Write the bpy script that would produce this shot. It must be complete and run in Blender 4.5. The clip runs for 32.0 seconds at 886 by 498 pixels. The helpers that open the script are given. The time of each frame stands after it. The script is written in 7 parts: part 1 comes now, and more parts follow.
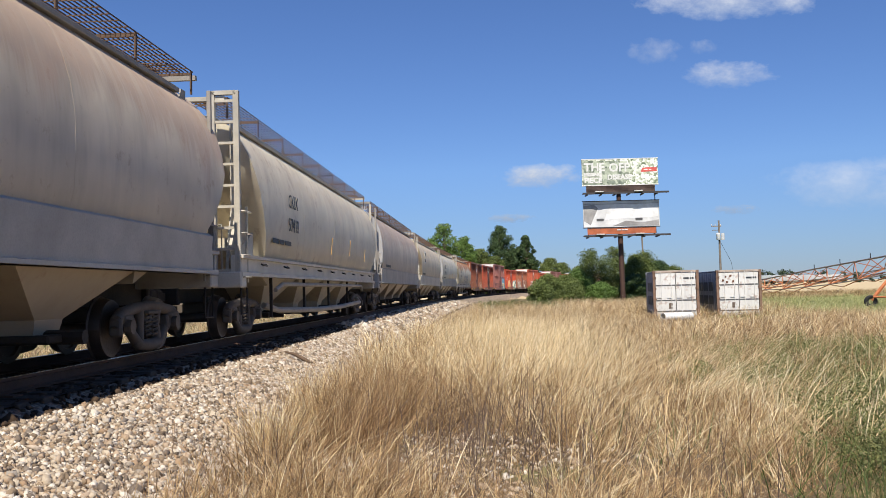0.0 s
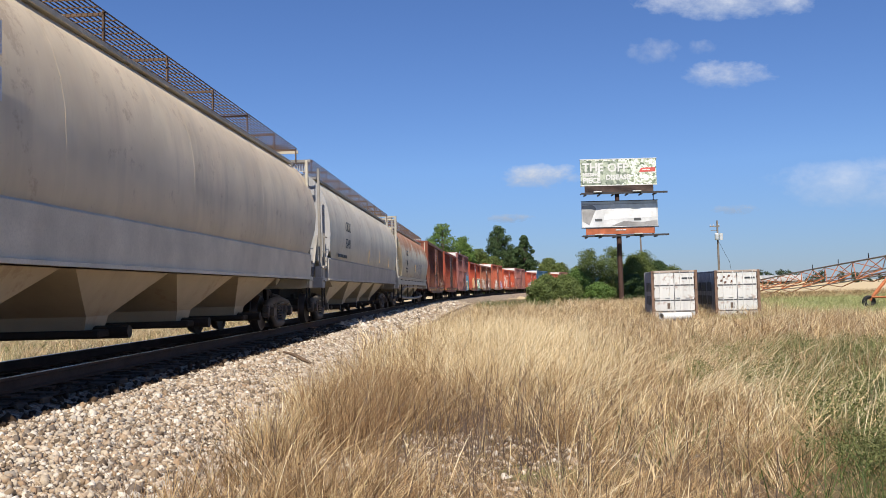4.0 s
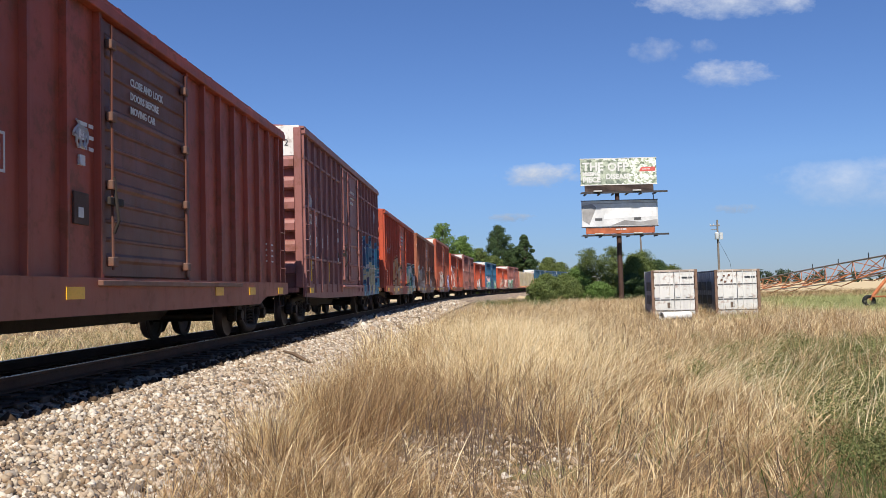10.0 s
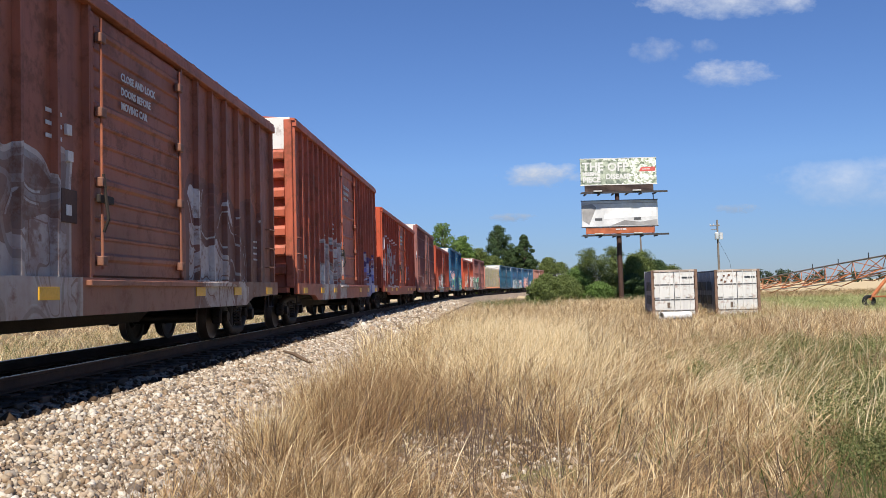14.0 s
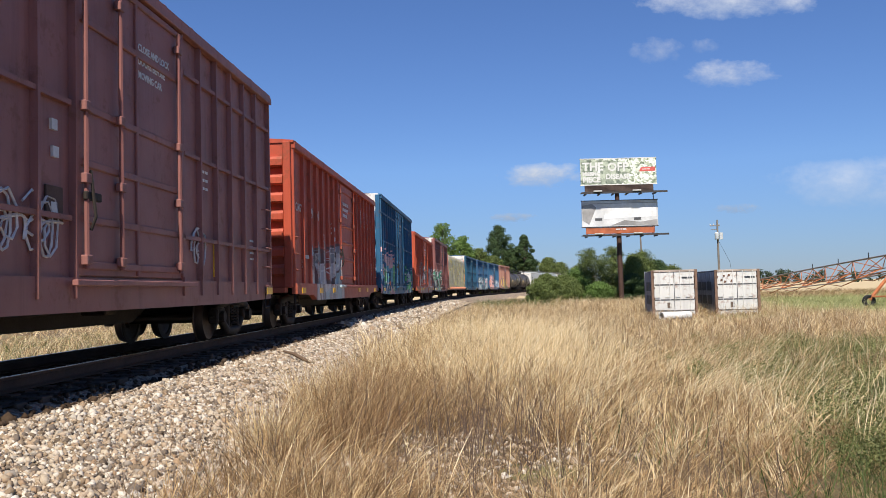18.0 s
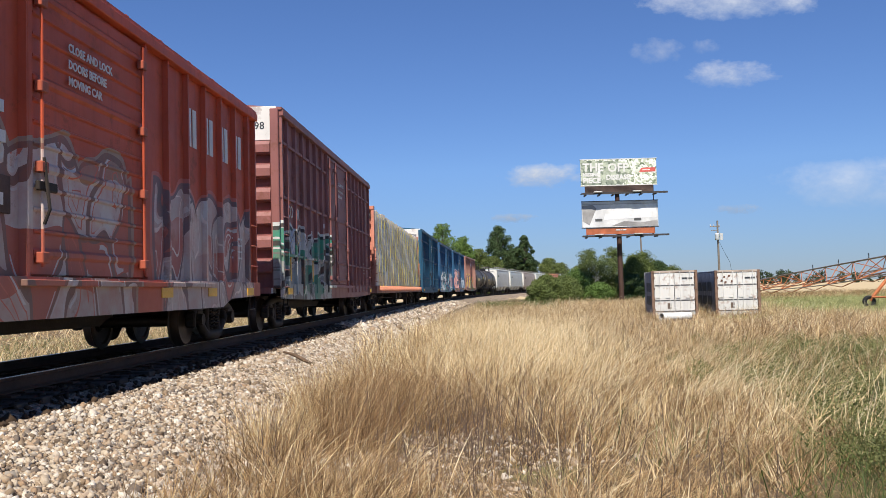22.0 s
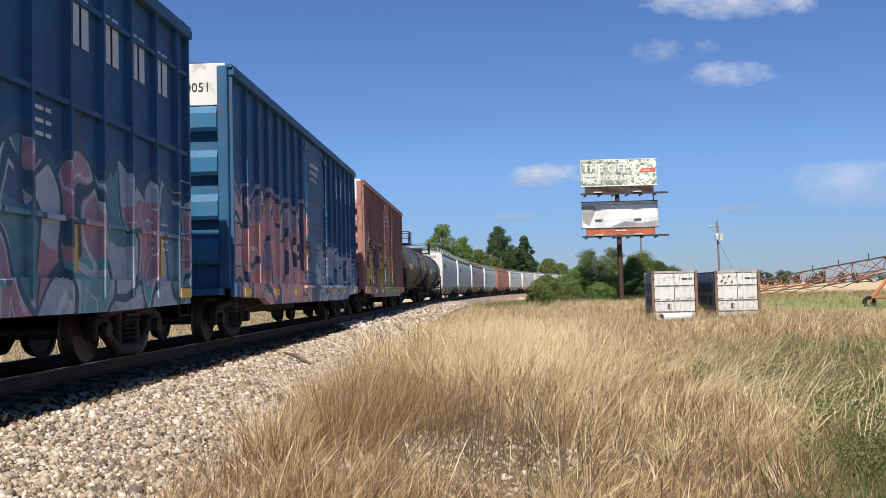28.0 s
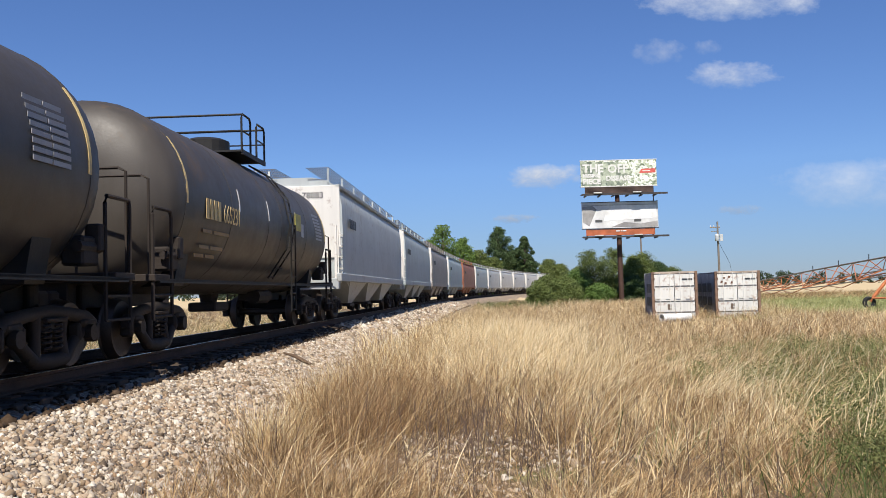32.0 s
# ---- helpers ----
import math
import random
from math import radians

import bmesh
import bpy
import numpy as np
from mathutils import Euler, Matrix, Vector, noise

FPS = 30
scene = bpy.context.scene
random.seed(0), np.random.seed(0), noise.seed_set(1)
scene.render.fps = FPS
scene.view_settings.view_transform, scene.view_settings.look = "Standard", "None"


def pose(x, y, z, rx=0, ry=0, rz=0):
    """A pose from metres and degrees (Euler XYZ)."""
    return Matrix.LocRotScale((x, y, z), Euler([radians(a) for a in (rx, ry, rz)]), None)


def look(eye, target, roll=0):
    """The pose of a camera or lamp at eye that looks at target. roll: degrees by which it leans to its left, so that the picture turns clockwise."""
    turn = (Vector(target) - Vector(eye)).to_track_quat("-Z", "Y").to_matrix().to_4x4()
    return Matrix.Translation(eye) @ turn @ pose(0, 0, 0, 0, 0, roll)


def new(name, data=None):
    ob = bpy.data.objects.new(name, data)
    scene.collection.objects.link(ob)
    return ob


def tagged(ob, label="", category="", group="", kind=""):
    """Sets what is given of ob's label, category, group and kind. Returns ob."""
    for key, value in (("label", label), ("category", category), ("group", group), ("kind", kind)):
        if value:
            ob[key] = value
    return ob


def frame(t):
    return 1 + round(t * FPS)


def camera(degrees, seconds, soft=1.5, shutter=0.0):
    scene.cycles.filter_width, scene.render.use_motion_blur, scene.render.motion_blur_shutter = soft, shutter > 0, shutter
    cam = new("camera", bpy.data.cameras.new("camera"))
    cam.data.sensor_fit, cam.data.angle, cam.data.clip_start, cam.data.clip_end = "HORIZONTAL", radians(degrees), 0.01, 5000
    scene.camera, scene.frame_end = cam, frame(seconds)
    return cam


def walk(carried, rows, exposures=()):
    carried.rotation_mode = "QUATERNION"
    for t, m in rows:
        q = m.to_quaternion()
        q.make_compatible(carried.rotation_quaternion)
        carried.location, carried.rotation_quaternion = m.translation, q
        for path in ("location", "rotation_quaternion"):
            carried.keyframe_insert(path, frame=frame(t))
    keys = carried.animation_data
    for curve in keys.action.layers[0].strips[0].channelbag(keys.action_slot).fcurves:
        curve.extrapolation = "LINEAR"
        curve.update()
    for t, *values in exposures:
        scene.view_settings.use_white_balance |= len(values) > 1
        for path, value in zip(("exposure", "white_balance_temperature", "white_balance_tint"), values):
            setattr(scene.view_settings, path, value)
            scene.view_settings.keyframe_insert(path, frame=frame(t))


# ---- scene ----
# The eye stands beside a curving main line; z = 0 is the grass verge, the rails lie RAIL above it.
EYE, RAIL = 1.62, 0.768
DEGREES = 52.2


def eye_pose(dx, dy):
    """The hand-held camera, with its small drift in thousandths of its view."""
    yaw, tilt = dx / 1600, radians(2.606) + dy / 1600
    way = Vector((-math.sin(yaw), math.cos(yaw), math.tan(tilt)))
    eye = Vector((0, 0, EYE))
    return look(eye, eye + way * 10, -1.49)


cam = camera(DEGREES, 32.0, soft=0.7)
DRIFT = [(0.0, 3.0, 0.0), (1.0, 3.0, 1.6), (3.0, 2.8, 1.6), (3.6, 1.0, 0.2), (5.5, -0.2, 0.0), (9.0, -0.2, 0.0), (9.7, 0.5, -1.0), (13.0, 0.4, -1.0),
         (20.0, 0.5, -1.0), (20.7, 0.7, 0.2), (27.5, 0.7, 0.2), (28.2, 0.6, 1.6), (29.0, 0.7, 2.6), (30.0, 0.7, 4.6), (31.0, 0.7, 4.6), (31.5, 0.7, 3.0), (32.0, 0.7, 2.0)]
walk(cam, [(t, eye_pose(dx, dy)) for t, dx, dy in DRIFT], exposures=[(0.0, 0.42), (32.0, 0.42)])

# ---- light ----
SUN_UP, SUN_SIDE = 54.0, 182.0
world = bpy.data.worlds.new("world")
scene.world = world
world.use_nodes = True
wn = world.node_tree.nodes
sky = wn.new("ShaderNodeTexSky")
sky.sky_type, sky.sun_disc = "NISHITA", False
sky.sun_elevation, sky.sun_rotation = radians(SUN_UP), radians(SUN_SIDE)
sky.air_density, sky.dust_density, sky.ozone_density = 1.0, 0.0, 2.5
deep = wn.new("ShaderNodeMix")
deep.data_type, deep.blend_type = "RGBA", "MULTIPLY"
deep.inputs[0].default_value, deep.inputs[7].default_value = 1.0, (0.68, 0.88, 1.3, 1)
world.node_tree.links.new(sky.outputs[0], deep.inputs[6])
# a hazy band of duller blue low over the land
up = wn.new("ShaderNodeSeparateXYZ")
world.node_tree.links.new(wn.new("ShaderNodeTexCoord").outputs["Generated"], up.inputs[0])
band = wn.new("ShaderNodeMapRange")
band.inputs["From Min"].default_value, band.inputs["From Max"].default_value = 0.0, 0.13
band.inputs["To Min"].default_value, band.inputs["To Max"].default_value = 1.0, 0.0
world.node_tree.links.new(up.outputs[2], band.inputs["Value"])
haze = wn.new("ShaderNodeMix")
haze.data_type, haze.blend_type = "RGBA", "MULTIPLY"
haze.inputs[7].default_value = (0.62, 0.64, 0.74, 1)
world.node_tree.links.new(band.outputs[0], haze.inputs[0])
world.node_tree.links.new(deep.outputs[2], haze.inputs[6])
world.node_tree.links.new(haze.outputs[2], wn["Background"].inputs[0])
wn["Background"].inputs[1].default_value = 0.063
sun = new("sun", bpy.data.lights.new("sun", "SUN"))
sun.data.energy, sun.data.angle, sun.data.color = 5.0, radians(0.53), (1.0, 0.93, 0.83)
sd = Vector((math.sin(radians(SUN_SIDE)) * math.cos(radians(SUN_UP)), math.cos(radians(SUN_SIDE)) * math.cos(radians(SUN_UP)), math.sin(radians(SUN_UP))))
sun.matrix_world = look(sd * 300, (0, 0, 0))

# ---- materials ----
MATS = {}


class Nodes:
    """Short hand for a material's node tree."""

    def __init__(self, name):
        self.m = bpy.data.materials.new(name)
        self.m.use_nodes = True
        self.t = self.m.node_tree
        self.b = self.t.nodes["Principled BSDF"]
        self.co = self.t.nodes.new("ShaderNodeTexCoord").outputs["Object"]
        MATS[name] = self.m

    def put(self, socket, value):
        if isinstance(value, bpy.types.NodeSocket):
            self.t.links.new(value, socket)
        elif isinstance(value, (tuple, list)) and len(value) == 3 and socket.type == "RGBA":
            socket.default_value = (*value, 1)
        else:
            socket.default_value = value

    def node(self, kind, values=()):
        n = self.t.nodes.new("ShaderNode" + kind)
        for k, v in dict(values).items():
            self.put(n.inputs[k], v)
        return n

    def scaled(self, x=1, y=1, z=1, add=(0, 0, 0)):
        return self.node("Mapping", {"Vector": self.co, "Scale": (x, y, z), "Location": add}).outputs[0]

    def noise(self, scale, detail=4, rough=0.6, at=None):
        return self.node("TexNoise", {"Vector": at or self.co, "Scale": scale, "Detail": detail, "Roughness": rough}).outputs["Fac"]

    def ramp(self, fac, *stops):
        n = self.node("ValToRGB", {"Fac": fac})
        e = n.color_ramp.elements
        while len(e) < len(stops):
            e.new(0.5)
        for el, (pos, c) in zip(e, stops):
            el.position, el.color = pos, (*c, 1) if isinstance(c, (tuple, list)) else (c, c, c, 1)
        return n.outputs[0]

    def mix(self, fac, a, b, how="MIX"):
        n = self.node("Mix")
        n.data_type, n.blend_type = "RGBA", how
        self.put(n.inputs[0], fac)
        self.put(n.inputs[6], a)
        self.put(n.inputs[7], b)
        return n.outputs[2]

    def math(self, how, a, b=0.0, c=0.0):
        n = self.node("Math")
        n.operation = how
        for i, v in enumerate((a, b, c)):
            self.put(n.inputs[i], v)
        return n.outputs[0]

    def xyz(self, at=None):
        return self.node("SeparateXYZ", {0: at or self.co}).outputs

    def random(self):
        return self.node("ObjectInfo").outputs["Random"]

    def island(self):
        return self.node("NewGeometry").outputs["Random Per Island"]

    def done(self, color, rough=0.7, metal=0.0, bump=None, depth=0.01, spec=0.4):
        self.put(self.b.inputs["Base Color"], color)
        self.put(self.b.inputs["Roughness"], rough)
        self.put(self.b.inputs["Metallic"], metal)
        self.put(self.b.inputs["Specular IOR Level"], spec)
        if bump is not None:
            n = self.node("Bump", {"Height": bump, "Distance": depth, "Strength": 0.8})
            self.put(self.b.inputs["Normal"], n.outputs[0])
        return self.m


def shade(c, k):
    return tuple(min(1.0, v * k) for v in c)


def plain(name, c, rough=0.6, metal=0.0, vary=0.25, scale=6.0, spec=0.4):
    """A worn surface of one colour: blotches, fine grain and a little relief."""
    if name in MATS:
        return MATS[name]
    n = Nodes(name)
    big, fine = n.noise(scale * 0.25, 3), n.noise(scale * 6, 5)
    col = n.mix(n.ramp(big, (0.3, 0.0), (0.7, 1.0)), shade(c, 1 - vary), shade(c, 1 + vary))
    col = n.mix(n.ramp(fine, (0.45, 0.0), (0.75, 0.35)), col, shade(c, 0.6))
    return n.done(col, n.math("MULTIPLY_ADD", fine, 0.2, rough - 0.1), metal, fine, 0.004, spec)


def car_paint(name, c, rust=0.3, streak=0.4, fade=0.15, low_dirt=0.5, rough=0.55, rust_color=(0.16, 0.055, 0.022), tags=(), rust_top=0.0, rust_z=3.2, run_scale=5.0, chalky=0.16):
    """Old car paint: chalky fading, rust blooms, rain streaks, road dirt, and sprayed tags. A tag: x0, x1, z0, z1 and its colours; a negative last
    number shows it on one flank only."""
    n = Nodes(name)
    x, y, z = n.xyz()
    big = n.noise(0.7, 3)
    col = n.mix(n.ramp(big, (0.3, 0.0), (0.72, 1.0)), shade(c, 1 - fade), shade(c, 1 + fade))
    run = n.noise(1.0, 4, 0.65, n.scaled(run_scale, run_scale, 0.25))
    col = n.mix(n.ramp(run, (0.5, 0.0), (0.78, streak)), col, shade(c, 0.5))
    chalk = n.noise(1.0, 3, 0.6, n.scaled(2.5, 2.5, 0.5, (7, 3, 1)))
    col = n.mix(n.ramp(chalk, (0.52, 0.0), (0.8, streak * 0.6)), col, tuple(0.75 * v + chalky * (0.15 + v) for v in c))
    for x0, x1, z0, z1, colours, seed in tags:
        # interlocked swollen letters: warped cells with dark outlines and inner strokes inside a scalloped, haloed outline
        h = z1 - z0
        w = 0.62 * h
        flat = n.node("CombineXYZ", {0: n.math("MULTIPLY_ADD", x, 1.0 / w, seed * 3.1), 1: n.math("MULTIPLY_ADD", z, 0.62 / w, seed * 1.3), 2: 0.0}).outputs[0]
        bend = n.node("TexNoise", {"Vector": flat, "Scale": 1.1, "Detail": 1.0}).outputs["Color"]
        push = n.node("VectorMath", {0: bend, 1: (1.5, 1.5, 0.0)})
        push.operation = "MULTIPLY"
        warp = n.node("VectorMath", {0: flat, 1: push.outputs[0]})
        warp.operation = "ADD"
        at = warp.outputs[0]
        cell = n.node("TexVoronoi", {"Vector": at, "Scale": 1.35, "Randomness": 0.85})
        rim = n.node("TexVoronoi", {"Vector": at, "Scale": 1.35, "Randomness": 0.85})
        cell.voronoi_dimensions = rim.voronoi_dimensions = "2D"
        rim.feature = "DISTANCE_TO_EDGE"
        edge = rim.outputs["Distance"]
        dice = n.xyz(cell.outputs["Color"])
        u = n.xyz(at)[0]
        fz = n.math("MULTIPLY_ADD", z, 1.0 / h, -z0 / h)
        wob = n.math("MULTIPLY_ADD", n.xyz(bend)[0], 0.5, -0.25)
        k = len(colours)
        pick = n.math("ADD", n.math("MULTIPLY", dice[0], 0.62), n.math("ADD", n.math("MULTIPLY", fz, 0.3), n.math("MULTIPLY", wob, 0.3)))
        fill = n.ramp(pick, *[(i / k, q) for i, q in enumerate(colours[1:] + colours[1:2])])
        for nd in n.t.nodes:
            if nd.type == "VALTORGB" and nd.outputs[0] == fill:
                nd.color_ramp.interpolation = "CONSTANT"
        fill = n.mix(n.ramp(n.noise(1.7, 3), (0.4, 0.0), (0.7, 0.4)), fill, colours[k // 2])
        swirl = n.math("ABSOLUTE", n.math("SUBTRACT", n.math("FRACT", n.math("MULTIPLY_ADD", edge, 5.0, n.math("MULTIPLY", u, 0.6))), 0.5))
        fill = n.mix(n.math("MULTIPLY", n.math("LESS_THAN", swirl, 0.06), n.math("GREATER_THAN", dice[1], 0.45)), fill, shade(colours[k // 2], 1.3))
        shine = n.math("MULTIPLY", n.math("LESS_THAN", n.math("ABSOLUTE", n.math("SUBTRACT", edge, 0.085)), 0.018), n.math("GREATER_THAN", n.noise(1.6, 1), 0.5))
        fill = n.mix(shine, fill, (0.6, 0.6, 0.57))
        fill = n.mix(n.math("LESS_THAN", edge, 0.045), fill, shade(colours[0], 0.8))
        arch = n.math("SUBTRACT", n.math("FRACT", n.math("MULTIPLY", u, 0.9)), 0.5)
        top = n.math("SUBTRACT", n.math("MULTIPLY_ADD", n.math("MULTIPLY", arch, arch), -0.8, 1.0), fz)
        gap = n.math("MINIMUM", n.math("MULTIPLY", n.math("MINIMUM", n.math("SUBTRACT", x, x0), n.math("SUBTRACT", x1, x)), 1.0 / h), n.math("MINIMUM", top, n.math("ADD", fz, 0.3)))
        gap = n.math("MULTIPLY_ADD", wob, 0.45, gap)
        fill = n.mix(n.math("LESS_THAN", gap, 0.09), fill, shade(colours[0], 0.8))
        fill = n.mix(n.math("LESS_THAN", gap, 0.04), fill, shade(colours[-1], 1.15))
        inside = n.math("MULTIPLY", n.math("GREATER_THAN", gap, 0.0), n.math("GREATER_THAN", n.math("ABSOLUTE", y), 1.3))
        worn = n.ramp(n.noise(3.0, 4, 0.7), (0.3, 0.6), (0.6, 0.95))
        col = n.mix(n.math("MULTIPLY", inside, worn), col, fill)
    mr = n.node("MapRange", {"Value": n.math("ADD", z, n.math("MULTIPLY", run, 1.2)), "From Min": 1.2, "From Max": 3.0, "To Min": low_dirt, "To Max": 0.0}).outputs[0]
    col = n.mix(mr, col, (0.15, 0.115, 0.085))
    spot = n.noise(3.2, 6, 0.72)
    bloom = n.noise(0.8, 4, 0.7, n.scaled(1, 1, 0.45, (2, 9, 4)))
    mask = n.ramp(n.math("MULTIPLY", spot, n.math("ADD", bloom, 0.5)), (0.62 - 0.3 * rust, 0.0), (0.72 - 0.25 * rust, min(1.0, 0.3 + rust)))
    col = n.mix(mask, col, rust_color)
    if rust_top > 0:
        drip = n.noise(1.0, 5, 0.65, n.scaled(1.5, 0.2, 0.12, (1, 5, 0)))
        patch = n.noise(0.7, 3, 0.6, n.scaled(1, 0.2, 0.5, (9, 0, 2)))
        edge = n.math("ADD", z, n.math("ADD", n.math("MULTIPLY_ADD", drip, 3.0, -1.5), n.math("MULTIPLY_ADD", patch, 1.6, -0.8)))
        m2 = n.node("MapRange", {"Value": edge, "From Min": rust_z - 0.1, "From Max": rust_z + 0.3, "To Min": 0.0, "To Max": rust_top}).outputs[0]
        m2 = n.math("MULTIPLY", m2, n.node("MapRange", {"Value": x, "From Min": -9.1, "From Max": -8.7}).outputs[0])
        pale_run = n.ramp(n.noise(1.0, 4, 0.7, n.scaled(5.0, 0.3, 0.3, (4, 2, 7))), (0.5, 0.0), (0.62, 1.0))
        rc = n.mix(n.noise(1.6, 5, 0.7), shade(rust_color, 0.7), shade(rust_color, 2.2))
        rc = n.mix(n.math("MULTIPLY", pale_run, 0.45), rc, shade(c, 0.95))
        col = n.mix(m2, col, rc)
    grain = n.noise(28, 4)
    return n.done(col, n.math("MULTIPLY_ADD", spot, 0.35, rough - 0.15), 0.0, grain, 0.002)


def leaf_paint(name, c1, c2, trans=0.25):
    n = Nodes(name)
    r = n.island()
    col = n.mix(r, c1, c2)
    col = n.mix(n.ramp(n.noise(0.5, 2), (0.35, 0.0), (0.7, 0.5)), col, shade(c1, 0.6))
    m = n.done(col, 0.6, spec=0.25)
    tr = n.node("BsdfTranslucent", {"Color": n.mix(0.3, col, shade(c2, 1.4))})
    ms = n.node("MixShader", {0: trans, 1: n.b.outputs[0], 2: tr.outputs[0]})
    n.t.links.new(ms.outputs[0], n.t.nodes["Material Output"].inputs[0])
    return m


STEEL = plain("rail_steel", (0.42, 0.4, 0.38), 0.28, 0.9, 0.1)
RUSTY = plain("rusty_steel", (0.08, 0.04, 0.023), 0.85, 0.0)
GRIME = plain("grimy_iron", (0.032, 0.024, 0.019), 0.75, 0.2, 0.35)
DUSTY = plain("dusty_iron", (0.12, 0.096, 0.075), 0.8, 0.1, 0.35)
BLACK = plain("black_iron", (0.02, 0.019, 0.018), 0.6, 0.2)
TREAD = plain("wheel_steel", (0.07, 0.052, 0.042), 0.5, 0.6)
TIE_WOOD = plain("creosoted_wood", (0.06, 0.045, 0.034), 0.9, 0.0, 0.35, 9)
WHITE = plain("white_paint", (0.74, 0.73, 0.69), 0.5, 0.0, 0.1)
YELLOW = plain("reflective_yellow", (0.75, 0.42, 0.03), 0.4, 0.0, 0.15)
LETTER = plain("stencil_white", (0.7, 0.69, 0.66), 0.6, 0.0, 0.12)
DARKTEXT = plain("stencil_black", (0.04, 0.045, 0.05), 0.6, 0.0, 0.2)

# ---- mesh helpers ----


class Mesh:
    """Collects vertices and faces for one mesh."""

    def __init__(self):
        self.v, self.f = [], []

    def add(self, v, f, m=None):
        k = len(self.v)
        self.v += [tuple(m @ Vector(p)) for p in v] if m is not None else [tuple(p) for p in v]
        self.f += [tuple(i + k for i in q) for q in f]
        return self

    def box(self, x0, x1, y0, y1, z0, z1, c=0.0, m=None):
        """A block; c chamfers its edges."""
        if c <= 0:
            v = [(x, y, z) for x in (x0, x1) for y in (y0, y1) for z in (z0, z1)]
            return self.add(v, [(0, 1, 3, 2), (4, 6, 7, 5), (0, 4, 5, 1), (2, 3, 7, 6), (0, 2, 6, 4), (1, 5, 7, 3)], m)
        v, f = [], []
        ids = {}
        for ix, x in enumerate((x0, x1)):
            for iy, y in enumerate((y0, y1)):
                for iz, z in enumerate((z0, z1)):
                    sx, sy, sz = c * (1 - 2 * ix), c * (1 - 2 * iy), c * (1 - 2 * iz)
                    for a, p in enumerate(((x, y + sy, z + sz), (x + sx, y, z + sz), (x + sx, y + sy, z))):
                        ids[ix, iy, iz, a] = len(v)
                        v.append(p)
                    q = [ids[ix, iy, iz, a] for a in range(3)]
                    f.append(q if (ix + iy + iz) % 2 else q[::-1])
        for i in (0, 1):
            q = [ids[i, 0, 0, 0], ids[i, 1, 0, 0], ids[i, 1, 1, 0], ids[i, 0, 1, 0]]
            f.append(q if i else q[::-1])
            q = [ids[0, i, 0, 1], ids[1, i, 0, 1], ids[1, i, 1, 1], ids[0, i, 1, 1]]
            f.append(q[::-1] if i else q)
            q = [ids[0, 0, i, 2], ids[1, 0, i, 2], ids[1, 1, i, 2], ids[0, 1, i, 2]]
            f.append(q if i else q[::-1])
        for i in (0, 1):
            for j in (0, 1):
                for a, b, e0, e1 in ((1, 2, (0, i, j), (1, i, j)), (0, 2, (i, 0, j), (i, 1, j)), (0, 1, (i, j, 0), (i, j, 1))):
                    q = [ids[(*e0, a)], ids[(*e1, a)], ids[(*e1, b)], ids[(*e0, b)]]
                    f.append(q)
        return self.add(v, f, m)

    def tube(self, path, r, n=6, caps=True):
        """A round bar along a path."""
        path = [Vector(p) for p in path]
        k = len(self.v)
        up = Vector((0, 0, 1))
        for i, p in enumerate(path):
            d = (path[min(i + 1, len(path) - 1)] - path[max(i - 1, 0)]).normalized()
            a = d.cross(up if abs(d.z) < 0.9 else Vector((1, 0, 0))).normalized()
            b = d.cross(a)
            rr = r[i] if isinstance(r, (list, tuple)) else r
            self.v += [tuple(p + a * (rr * math.cos(2 * math.pi * j / n)) + b * (rr * math.sin(2 * math.pi * j / n))) for j in range(n)]
        for i in range(len(path) - 1):
            for j in range(n):
                q = k + i * n
                self.f.append((q + j, q + (j + 1) % n, q + n + (j + 1) % n, q + n + j))
        if caps:
            self.f.append(tuple(k + j for j in range(n))[::-1])
            self.f.append(tuple(k + (len(path) - 1) * n + j for j in range(n)))
        return self

    def prism(self, outline, x0, x1, axis="x"):
        """A flat outline drawn out along an axis: points are (y, z), (x, z) or (x, y)."""
        n, k = len(outline), len(self.v)
        for d in (x0, x1):
            self.v += [{"x": (d, a, b), "y": (a, d, b), "z": (a, b, d)}[axis] for a, b in outline]
        self.f += [tuple(k + i for i in range(n))[::-1], tuple(k + n + i for i in range(n))]
        self.f += [(k + i, k + (i + 1) % n, k + n + (i + 1) % n, k + n + i) for i in range(n)]
        return self

    def loft(self, rings, caps=True):
        k, n = len(self.v), len(rings[0])
        for ring in rings:
            self.v += [tuple(p) for p in ring]
        for i in range(len(rings) - 1):
            for j in range(n):
                q = k + i * n
                self.f.append((q + j, q + (j + 1) % n, q + n + (j + 1) % n, q + n + j))
        if caps:
            self.f += [tuple(k + j for j in range(n))[::-1], tuple(k + (len(rings) - 1) * n + j for j in range(n))]
        return self

    def data(self, name, material, smooth=False):
        me = bpy.data.meshes.new(name)
        me.from_pydata(self.v, [], self.f)
        bm = bmesh.new()
        bm.from_mesh(me)
        bmesh.ops.recalc_face_normals(bm, faces=bm.faces)
        bm.to_mesh(me)
        bm.free()
        if smooth:
            me.polygons.foreach_set("use_smooth", [True] * len(me.polygons))
            me.set_sharp_from_angle(angle=radians(38))
        me.materials.append(material)
        return me


CACHE = {}


